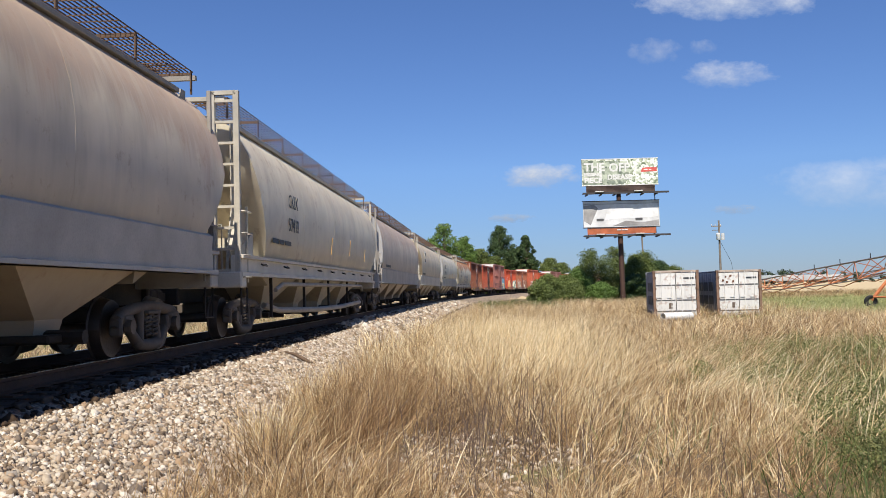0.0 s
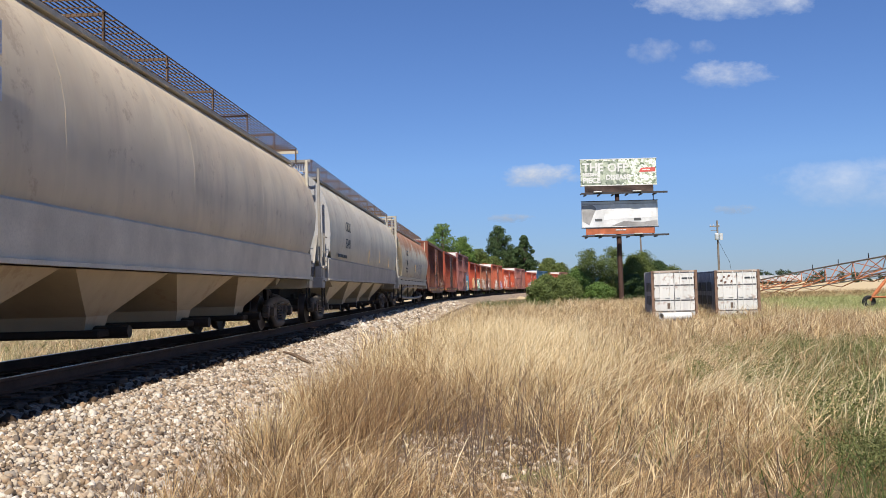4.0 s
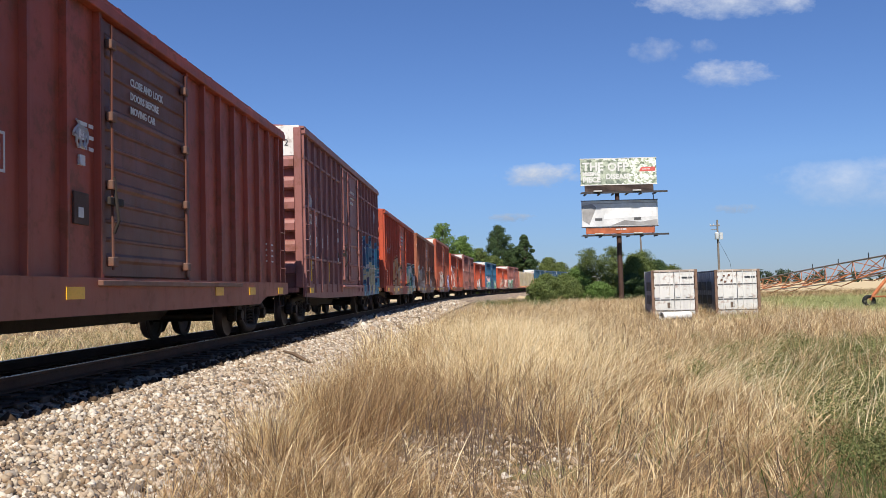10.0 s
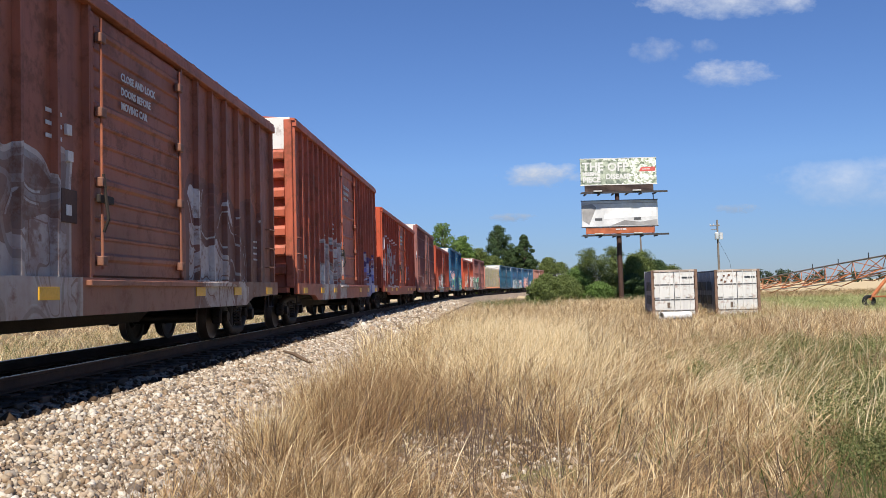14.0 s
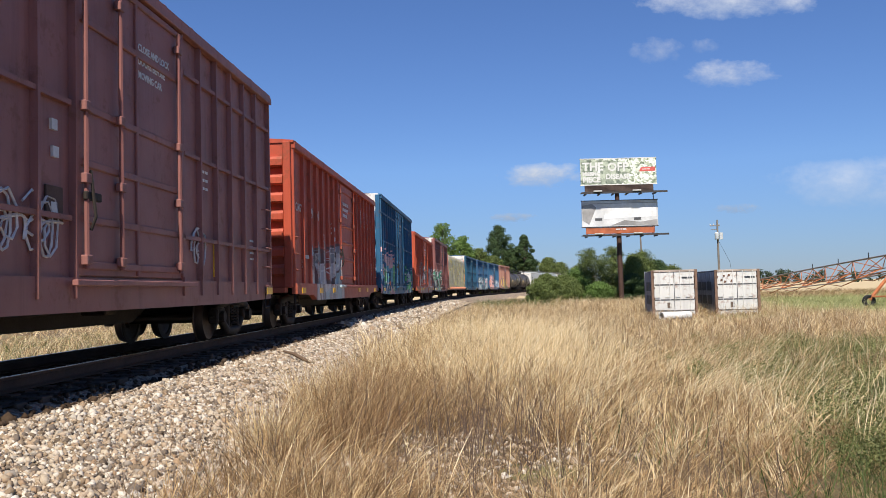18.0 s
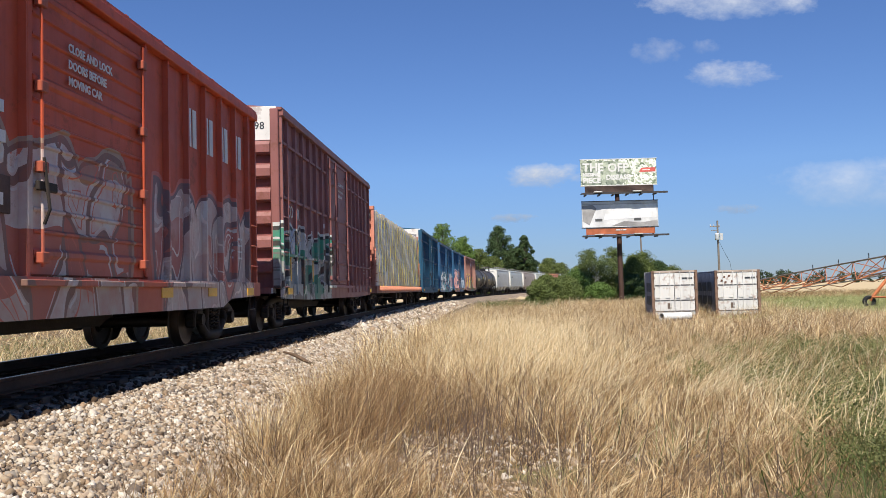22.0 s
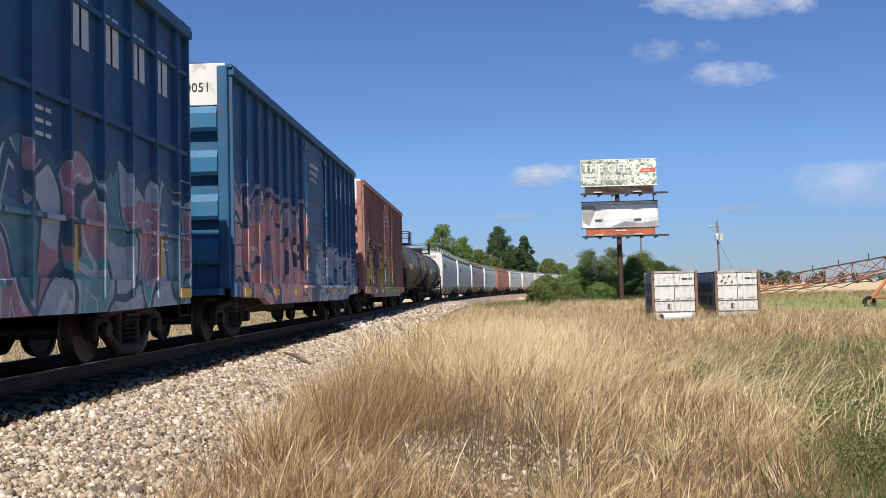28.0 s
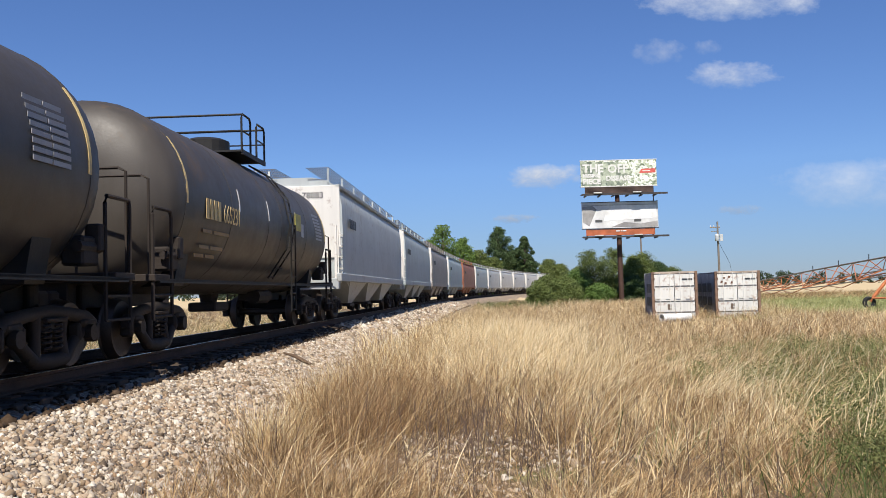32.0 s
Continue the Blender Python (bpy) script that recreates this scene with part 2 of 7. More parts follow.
def part(name, mesh, material, parent=None, label="", smooth=False, key=None, at=None):
    """One mesh object under a thing or part. mesh: a Mesh, or a function that makes one, shared under key."""
    if key is not None:
        key = (key, material.name)
        if key not in CACHE:
            CACHE[key] = (mesh() if callable(mesh) else mesh).data(name, material, smooth)
        me = CACHE[key]
    else:
        me = (mesh() if callable(mesh) else mesh).data(name, material, smooth)
    ob = new(name, me)
    if parent is not None:
        ob.parent = parent
    if at is not None:
        ob.location = at
    if label:
        ob["label"] = label
    return ob


def thing(name, label, category, group="", at=None, kind=""):
    ob = new(name)
    ob.empty_display_size = 0.2
    if at is not None:
        ob.matrix_world = at if isinstance(at, Matrix) else Matrix.Translation(at)
    return tagged(ob, label, category, group, kind)


def numpy_mesh(name, v, f, material, smooth=False):
    """A large mesh from arrays of vertices and of quads or triangles."""
    me = bpy.data.meshes.new(name)
    v, f = np.asarray(v, np.float32), np.asarray(f, np.int32)
    me.vertices.add(len(v))
    me.vertices.foreach_set("co", v.ravel())
    me.loops.add(f.size)
    me.loops.foreach_set("vertex_index", f.ravel())
    me.polygons.add(len(f))
    me.polygons.foreach_set("loop_start", np.arange(0, f.size, f.shape[1], dtype=np.int32))
    me.update(calc_edges=True)
    if smooth:
        me.polygons.foreach_set("use_smooth", np.ones(len(f), bool))
    me.materials.append(material)
    return me


# ---- the line ----
TRACK = np.arange(-520.0, 760.0, 0.5)


def track_curve():
    sc = np.clip(TRACK, -15, 165)
    bend = np.where(TRACK < -15, 0.0, -0.000753 + 2.65e-5 * sc - 8.2576e-8 * sc * sc)
    head = np.concatenate([[0], np.cumsum((bend[1:] + bend[:-1]) * 0.25)])
    i0 = int(np.argmin(abs(TRACK)))
    head = head - head[i0] + radians(3.47)
    dx, dy = np.sin(head), np.cos(head)
    x = np.concatenate([[0], np.cumsum((dx[1:] + dx[:-1]) * 0.25)])
    y = np.concatenate([[0], np.cumsum((dy[1:] + dy[:-1]) * 0.25)])
    return x - x[i0] - 6.264, y - y[i0], head


TX, TY, TH = track_curve()


def on_track(s, side=0.0):
    """The place on the line at s metres, side metres to the right of its middle, and the heading from +y towards +x."""
    x, y, h = np.interp(s, TRACK, TX), np.interp(s, TRACK, TY), np.interp(s, TRACK, TH)
    return x + np.cos(h) * side, y - np.sin(h) * side, h


def track_side(x, y):
    """How far a place lies to the right of the line."""
    s = np.interp(y, TY, TRACK)
    tx, ty, h = on_track(s)
    return (x - tx) * np.cos(h)


def ground_height(x, y):
    """The land: a verge that falls gently away and a low ballast bank under the line."""
    x, y = np.asarray(x, float), np.asarray(y, float)
    base = -0.25 * np.clip((np.hypot(x, y) - 8) / 45, 0, 1)
    base = base + 0.05 * np.sin(x * 0.7 + 1.3) * np.cos(y * 0.43) + 0.03 * np.sin(x * 1.9 + y * 1.3)
    d = np.abs(track_side(x, y))
    wide = np.where(y < 25, 3.7, 3.0)
    bank = np.clip((wide - d) / (wide - 1.9), 0, 1)
    return base * (1 - bank) + (RAIL - 0.36) * bank

# ---- ground and line ----
def ground_paint():
    n = Nodes("verge_soil")
    x, y, z = n.xyz()
    fine, big = n.noise(9, 5), n.noise(0.12, 4)
    dry = n.mix(fine, (0.09, 0.062, 0.04), (0.2, 0.145, 0.09))
    green = n.mix(fine, (0.15, 0.16, 0.06), (0.26, 0.26, 0.11))
    far = n.node("MapRange", {"Value": n.math("ADD", y, n.math("MULTIPLY_ADD", big, 60.0, -30.0)), "From Min": 30.0, "From Max": 48.0}).outputs[0]
    right = n.node("MapRange", {"Value": n.math("ADD", x, n.math("MULTIPLY_ADD", big, 16.0, -8.0)), "From Min": 12.0, "From Max": 22.0}).outputs[0]
    col = n.mix(n.math("MULTIPLY", far, right), dry, green)
    patch = n.ramp(n.noise(0.35, 4), (0.52, 0.0), (0.64, 0.7))
    col = n.mix(patch, col, green)
    stubble = n.mix(n.noise(0.05, 3, 0.6, n.scaled(1, 8, 1)), (0.44, 0.34, 0.2), (0.56, 0.45, 0.28))
    field = n.node("MapRange", {"Value": n.math("ADD", y, n.math("MULTIPLY_ADD", big, 24.0, -12.0)), "From Min": 150.0, "From Max": 165.0}).outputs[0]
    col = n.mix(field, col, stubble)
    return n.done(col, 0.95, 0.0, fine, 0.03, 0.1)


def grid_axis(near0, near1, step, reach):
    a = list(np.arange(near0, near1 + step / 2, step))
    d, lo, hi = step, near0, near1
    while hi < reach:
        d *= 1.22
        hi += d
        lo -= d
        a = [lo] + a + [hi]
    return np.array(a)


def build_ground():
    gx, gy = grid_axis(-14, 42, 0.6, 3200), grid_axis(-6, 90, 0.8, 3600)
    X, Y = np.meshgrid(gx, gy)
    Z = ground_height(X, np.clip(Y, -400, 600))
    d = np.abs(track_side(X, np.clip(Y, -400, 600)))
    Z = np.where(d < 3.3, Z - 0.2, np.where(d < 3.7, Z - 0.1, Z))
    v = np.stack([X.ravel(), Y.ravel(), Z.ravel()], 1)
    w, hgt = len(gx), len(gy)
    i, j = np.meshgrid(np.arange(w - 1), np.arange(hgt - 1))
    k = (j * w + i).ravel()
    f = np.stack([k, k + 1, k + w + 1, k + w], 1)
    ob = new("ground", numpy_mesh("ground", v, f, ground_paint(), True))
    tagged(ob, "dry verge and green and stubble fields running to the horizon", "ground", kind="structure")


def stone_paint(name, tone):
    n = Nodes(name)
    r = n.island()
    c = n.ramp(r, (0.0, (0.05, 0.038, 0.028)), (0.16, (0.27, 0.2, 0.13)), (0.34, (0.54, 0.47, 0.37)), (0.54, (0.3, 0.2, 0.12)), (0.64, (0.78, 0.73, 0.64)), (0.93, (0.12, 0.1, 0.085)))
    fine = n.noise(60, 4)
    c = n.mix(n.ramp(fine, (0.35, 0.0), (0.7, 0.5)), c, (0.27, 0.2, 0.14))
    # tones below 0.5 also turn browner, for grimy stones in the cars' shade
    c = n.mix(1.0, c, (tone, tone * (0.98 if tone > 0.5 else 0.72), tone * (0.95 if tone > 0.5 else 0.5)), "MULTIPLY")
    return n.done(c, 0.85, 0.0, fine, 0.004, 0.3)


def bed_paint():
    n = Nodes("ballast_bed")
    cell = n.node("TexVoronoi", {"Vector": n.co, "Scale": 17.0})
    edge = n.node("TexVoronoi", {"Vector": n.co, "Scale": 17.0})
    edge.feature = "DISTANCE_TO_EDGE"
    pick = n.xyz(cell.outputs["Color"])[0]
    c = n.ramp(pick, (0.0, (0.16, 0.11, 0.08)), (0.3, (0.36, 0.28, 0.2)), (0.6, (0.42, 0.36, 0.28)), (0.85, (0.28, 0.19, 0.13)))
    c = n.mix(n.ramp(edge.outputs["Distance"], (0.0, 0.75), (0.12, 0.0)), c, (0.07, 0.055, 0.045))
    return n.done(c, 0.9, 0.0, edge.outputs["Distance"], 0.05, 0.2)


BED_WIDE = [(-3.9, -0.12), (-3.3, 0.1), (-2.2, 0.5), (-1.9, 0.545), (1.3, 0.53), (1.5, 0.45), (2.0, 0.4), (2.6, 0.28), (3.3, 0.13), (4.2, -0.1)]


def build_line():
    s = np.concatenate([np.arange(-120, 160, 1.0), np.arange(160, 500, 4.0)])
    off = np.array([a for a, b in BED_WIDE])
    v = []
    for q in s:
        x, y, h = on_track(q, off)
        base = ground_height(on_track(q, 4.6)[0], on_track(q, 4.6)[1])
        for i, (a, b) in enumerate(BED_WIDE):
            v.append((x[i], y[i], b + (base if b < 0.2 else 0.0) * (1 if b < 0.12 else 0.5)))
    w = len(off)
    f = [(i * w + j, i * w + j + 1, (i + 1) * w + j + 1, (i + 1) * w + j) for i in range(len(s) - 1) for j in range(w - 1)]
    ob = new("ballast_bed", numpy_mesh("ballast_bed", v, f, bed_paint()))
    tagged(ob, "pale crushed-stone ballast bank under the track", "ballast", kind="structure")
    # dark strip: the cars' shade is put into the oily bed's colour
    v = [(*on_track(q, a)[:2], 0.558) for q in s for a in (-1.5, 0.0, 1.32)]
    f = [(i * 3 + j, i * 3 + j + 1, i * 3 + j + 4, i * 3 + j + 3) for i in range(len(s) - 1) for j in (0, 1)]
    tagged(new("track_bed", numpy_mesh("track_bed", v, f, plain("shaded_oily_bed", (0.045, 0.03, 0.02), 0.9, 0.0, 0.3, 20))), "oily ballast between and beside the rails, darkened for the cars' shade", "ballast", kind="structure")
    line = thing("railway_track", "curving single railway track with rusty rails on dark wooden ties", "railway track", kind="structure")
    head = [(-0.07, -0.172), (0.07, -0.172), (0.07, -0.155), (0.012, -0.135), (0.012, -0.045), (0.036, -0.035), (0.036, -0.004), (0.03, 0.0), (-0.03, 0.0), (-0.036, -0.004), (-0.036, -0.035), (-0.012, -0.045), (-0.012, -0.135), (-0.07, -0.155)]
    for side in (-0.7535, 0.7535):
        rings = []
        for q in s:
            x, y, h = on_track(q, np.array([side + a for a, b in head]))
            rings.append([(x[i], y[i], RAIL + head[i][1]) for i in range(len(head))])
        part("rail", Mesh().loft(rings), RUSTY, line, "rust-brown steel rail")
        rings = []
        for q in s:
            x, y, h = on_track(q, np.array([side - 0.028, side + 0.028, side + 0.028, side - 0.028]))
            rings.append([(x[i], y[i], RAIL + (-0.006, -0.006, 0.003, 0.003)[i]) for i in range(4)])
        part("rail_head", Mesh().loft(rings), STEEL, line, "wheel-polished running surface")
    rng = random.Random(4)
    tie = Mesh().box(-0.115, 0.115, -1.3, 1.3, -0.17, 0.0, 0.012)
    me = tie.data("tie", TIE_WOOD)
    plate = Mesh().box(-0.1, 0.1, -0.19, 0.19, 0, 0.02, 0.004).data("tie_plate", RUSTY)
    rest = Mesh()
    q = -8.0
    while q < 330:
        x, y, h = on_track(q)
        m = pose(x, y, RAIL - 0.19 + rng.uniform(-0.012, 0.006), rz=90 - math.degrees(h) + rng.uniform(-1.2, 1.2)) @ Matrix.Translation((0, rng.uniform(-0.06, 0.06), 0))
        if q < 110:
            t = new("tie", me)
            t.parent, t.matrix_basis = line, m
            if q < 60:
                for sd in (-0.7535, 0.7535):
                    pl = new("tie_plate", plate)
                    pl.parent = t
                    pl.location = (0, sd, 0)
        else:
            rest.box(-0.115, 0.115, -1.3, 1.3, -0.17, 0.0, 0, m)
        q += 0.5
    tagged(part("far_ties", rest, TIE_WOOD, line), kind="stuff")


def build_stones():
    """Loose ballast: angular stones, thick on the shoulder and thin in the grass."""
    rng = np.random.default_rng(7)
    base = np.array([(-1, -1, -.8), (1, -1, -.7), (1, 1, -.8), (-1, 1, -.7), (-.7, -.6, .8), (.6, -.8, 1.0), (.8, .5, .6), (-.6, .8, .9)]) * 0.5
    quads = np.array([(0, 3, 2, 1), (4, 5, 6, 7), (0, 1, 5, 4), (1, 2, 6, 5), (2, 3, 7, 6), (3, 0, 4, 7)])

    def scatter(count, s0, s1, a0, a1, size, keep):
        s = s0 + (s1 - s0) * rng.random(count) ** 1.35
        a = rng.uniform(a0, a1, count)
        ok = rng.random(count) < keep(a, s)
        s, a = s[ok], a[ok]
        x, y, h = on_track(s, a)
        prof_a, prof_z = [p[0] for p in BED_WIDE], [p[1] for p in BED_WIDE]
        z = np.maximum(np.interp(a, prof_a, prof_z), ground_height(x, y) * (np.abs(a) > 3.2) - 1 * (np.abs(a) <= 3.2))
        n = len(s)
        sz = size * rng.lognormal(0, 0.32, n)
        v = base[None] * (1 + rng.uniform(-0.38, 0.38, (n, 8, 3)))
        v = v * (sz[:, None, None] * rng.uniform(0.5, 1.3, (n, 1, 3)))
        ang = rng.uniform(-1, 1, (n, 3)) * np.array([0.75, 0.75, 3.14])
        for ax in range(3):
            c, sn = np.cos(ang[:, ax])[:, None], np.sin(ang[:, ax])[:, None]
            i, j = [(1, 2), (0, 2), (0, 1)][ax]
            p, q = v[..., i] * c - v[..., j] * sn, v[..., i] * sn + v[..., j] * c
            v[..., i], v[..., j] = p, q
        v += np.stack([x, y, z + sz * 0.22], 1)[:, None]
        f = quads[None] + (np.arange(n) * 8)[:, None, None]
        return v.reshape(-1, 3), f.reshape(-1, 4)

    near = scatter(86000, 3, 32, 1.62, 5.0, 0.034, lambda a, s: np.where(a < 2.9, 1.0, np.clip(1.25 - (a - 2.7) * 0.38, 0.12, 1)))
    loose = scatter(11000, 4, 15, 4.4, 8.2, 0.032, lambda a, s: np.clip(np.exp(-((a - 6.0) / 1.1) ** 2 - ((s - 9.6) / 2.2) ** 2) * 1.3, 0.06, 1))
    far = scatter(16000, 30, 95, 1.0, 3.4, 0.085, lambda a, s: np.ones_like(a))
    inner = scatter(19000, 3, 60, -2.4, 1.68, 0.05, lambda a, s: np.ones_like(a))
    # inner stones carry grime and the train's shadow in their colour
    paint, shaded_oily = stone_paint("ballast_stone", 1.0), stone_paint("shaded_oily_stone", 0.13)
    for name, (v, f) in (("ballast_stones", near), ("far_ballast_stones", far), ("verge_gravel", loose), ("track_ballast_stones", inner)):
        tagged(new(name, numpy_mesh(name, v, f, shaded_oily if name == "track_ballast_stones" else paint)), "loose angular pale limestone ballast beside the rails", "gravel", kind="stuff")


build_ground()
build_line()
build_stones()

# ---- the train ----
SPEED = 13.55
CARS, WHEELS, TRUCKS = [], [], []


def side_frame():
    """One cast truck side: a bowed top member, sloping legs to the spring pan, columns, and jaws over the journals."""
    m = Mesh()
    m.tube([(-1.17, 0, 0.44), (-1.12, 0, 0.56), (-0.95, 0, 0.64), (-0.5, 0, 0.7), (0, 0, 0.73), (0.5, 0, 0.7), (0.95, 0, 0.64), (1.12, 0, 0.56), (1.17, 0, 0.44)], [0.06, 0.085, 0.09, 0.08, 0.085, 0.08, 0.09, 0.085, 0.06], 10)
    m.tube([(-0.5, 0, 0.24), (-0.36, 0, 0.17), (0, 0, 0.15), (0.36, 0, 0.17), (0.5, 0, 0.24)], [0.07, 0.09, 0.095, 0.09, 0.07], 10)
    for sx in (-1, 1):
        m.tube([(sx * 1.02, 0, 0.6), (sx * 0.8, 0, 0.46), (sx * 0.58, 0, 0.32), (sx * 0.38, 0, 0.18)], [0.085, 0.075, 0.075, 0.085], 10)
        m.tube([(sx * 0.34, 0, 0.18), (sx * 0.31, 0, 0.45), (sx * 0.34, 0, 0.72)], [0.08, 0.06, 0.08], 10)
        m.box(sx * 0.89 - 0.18, sx * 0.89 + 0.18, -0.1, 0.1, 0.52, 0.64, 0.04)
        m.box(sx * 1.13 - 0.05, sx * 1.13 + 0.05, -0.09, 0.09, 0.32, 0.58, 0.03)
        m.box(sx * 0.67 - 0.045, sx * 0.67 + 0.045, -0.08, 0.08, 0.34, 0.58, 0.03)
    return m


def wheelset():
    """Two wheels on their axle, round the y axis."""
    m, n = Mesh(), 28
    for sd in (-1, 1):
        prof = [(0.0, 0.1), (0.09, 0.1), (0.1, 0.14), (0.055, 0.3), (0.075, 0.36), (0.075, 0.4), (0.0, 0.43), (-0.065, 0.436), (-0.085, 0.46), (-0.1, 0.455), (-0.1, 0.37), (-0.07, 0.35), (-0.03, 0.16), (-0.08, 0.13), (-0.08, 0.1)]
        rings = [[(r * math.cos(6.2832 * i / n), sd * (0.76 + a), r * math.sin(6.2832 * i / n)) for a, r in prof] for i in range(n)]
        m.loft(rings + [rings[0]], caps=False)
    m.tube([(0, -1.0, 0), (0, -0.7, 0), (0, 0.7, 0), (0, 1.0, 0)], [0.075, 0.09, 0.09, 0.075], 12)
    return m


def spring_nest():
    m = Mesh()
    for cx in (-0.13, 0.13):
        path = [(cx + 0.075 * math.cos(a * 0.9), 0.075 * math.sin(a * 0.9), 0.27 + a * 0.0092) for a in range(0, 36)]
        m.tube(path, 0.018, 5)
    m.box(-0.24, 0.24, -0.1, 0.1, 0.61, 0.66, 0.01)
    return m


def truck(parent, x, mat):
    t = part("truck", lambda: Mesh().box(-0.22, 0.22, -1.05, 1.05, 0.5, 0.72, 0.03).box(-0.12, 0.12, -0.3, 0.3, 0.7, 0.86, 0.02).box(-0.75, -0.66, -0.9, 0.9, 0.38, 0.52, 0.01).box(0.66, 0.75, -0.9, 0.9, 0.38, 0.52, 0.01), mat, parent,
             key="truck", at=(x, 0, 0))
    for sd in (-1, 1):
        part("side_frame", side_frame, mat, t, key="side_frame", at=(0, sd * 1.0, 0), smooth=True)
        part("spring", spring_nest, mat, t, key="spring", at=(0, sd * 1.02, 0), smooth=True)
        for ax in (-0.89, 0.89):
            part("bearing_cap", lambda: Mesh().tube([(0, -0.07, 0), (0, 0.03, 0), (0, 0.07, 0)], [0.105, 0.105, 0.07], 10), mat, t, key="cap", at=(ax, sd * 1.08, 0.45))
    for ax in (-0.89, 0.89):
        w = part("wheelset", wheelset, TREAD, t, key="wheelset", at=(ax, 0, 0.432), smooth=True)
        WHEELS.append((w, ax))
    TRUCKS.append(t)
    return t


def coupler(parent, x, sd):
    part("coupler", lambda: Mesh().box(-0.5, 0.45, -0.07, 0.07, 0.78, 0.94, 0.02).box(0.4, 0.72, -0.16, 0.16, 0.72, 1.0, 0.04).box(-0.1, 0.05, -0.3, 0.3, 0.7, 1.08, 0.02), GRIME, parent, key="coupler", at=(x, 0, 0)).rotation_euler = (0, 0, 0 if sd > 0 else math.pi)
    part("brake_hose", lambda: Mesh().tube([(0.0, -0.35, 0.8), (0.25, -0.36, 0.72), (0.42, -0.3, 0.5), (0.6, -0.18, 0.42), (0.78, -0.1, 0.52)], 0.025, 6), BLACK, parent, key="hose", at=(x, 0, 0), smooth=True).rotation_euler = (0, 0, 0 if sd > 0 else math.pi)


def ladder_mesh(z0, z1, width, step=0.36, r=0.014, posts=True, heavy=False):
    m = Mesh()
    if heavy:
        for a in (-width / 2, width / 2):
            m.box(a - 0.055, a + 0.055, -0.02, 0.08, z0 - 0.1, z1 + 0.22, 0.006)
        m.box(-width / 2, width / 2, -0.02, 0.08, z1 + 0.14, z1 + 0.22)
        for i in range(9):
            z = z0 + (z1 - z0) * i / 8
            m.box(-width / 2, width / 2, 0.0, 0.05, z, z + 0.05)
        return m
    k = max(2, int(round((z1 - z0) / step)) + 1)
    if posts:
        for a in (-width / 2, width / 2):
            m.box(a - 0.022, a + 0.022, -0.01, 0.03, z0 - 0.1, z1 + 0.12)
    for i in range(k):
        z = z0 + (z1 - z0) * i / (k - 1)
        m.tube([(-width / 2, 0, z), (-width / 2, -0.07, z), (width / 2, -0.07, z), (width / 2, 0, z)], r, 5)
    return m


def lettering(text, size, x, z, y, parent, mat, name="lettering", end=0, lean=0.0, bold=0.0):
    """Stencilled writing on a flank (seen from the camera's side) or, with end set, on the end at x."""
    cu = bpy.data.curves.new(name, "FONT")
    cu.body, cu.size, cu.extrude, cu.resolution_u, cu.offset = text, size, 0.003, 2, bold
    ob = bpy.data.objects.new(name, cu)
    me = bpy.data.meshes.new_from_object(ob)
    bpy.data.objects.remove(ob)
    me.materials.clear()
    me.materials.append(mat)
    o = new(name, me)
    o.parent = parent
    o.matrix_basis = pose(x, y, z, 90, 0, -90) if end else pose(x, y, z, 90 - lean, 0, 0)
    return o


def bars(widths, h, gap, x, z, y, parent, mat, name="marking"):
    """A row of plain bars in the place of marks that are not to be lettered."""
    m, q = Mesh(), 0.0
    for w in widths:
        m.box(q, q + w, -0.004, 0.004, 0, h)
        q += w + gap
    return part(name, m, mat, parent, at=(x, y, z))


def car_base(name, label, category, b0, b1, tc_in, mat):
    """The empty of a car between two couplings, with its trucks and couplers."""
    half = (b1 - b0) / 2
    ob = thing(name, label, category, "freight train")
    tc = half - tc_in
    truck(ob, -tc, mat)
    truck(ob, tc, mat)
    coupler(ob, -half + 0.72, -1)
    coupler(ob, half - 0.72, 1)
    CARS.append((ob, (b0 + b1) / 2, tc))
    return ob, half


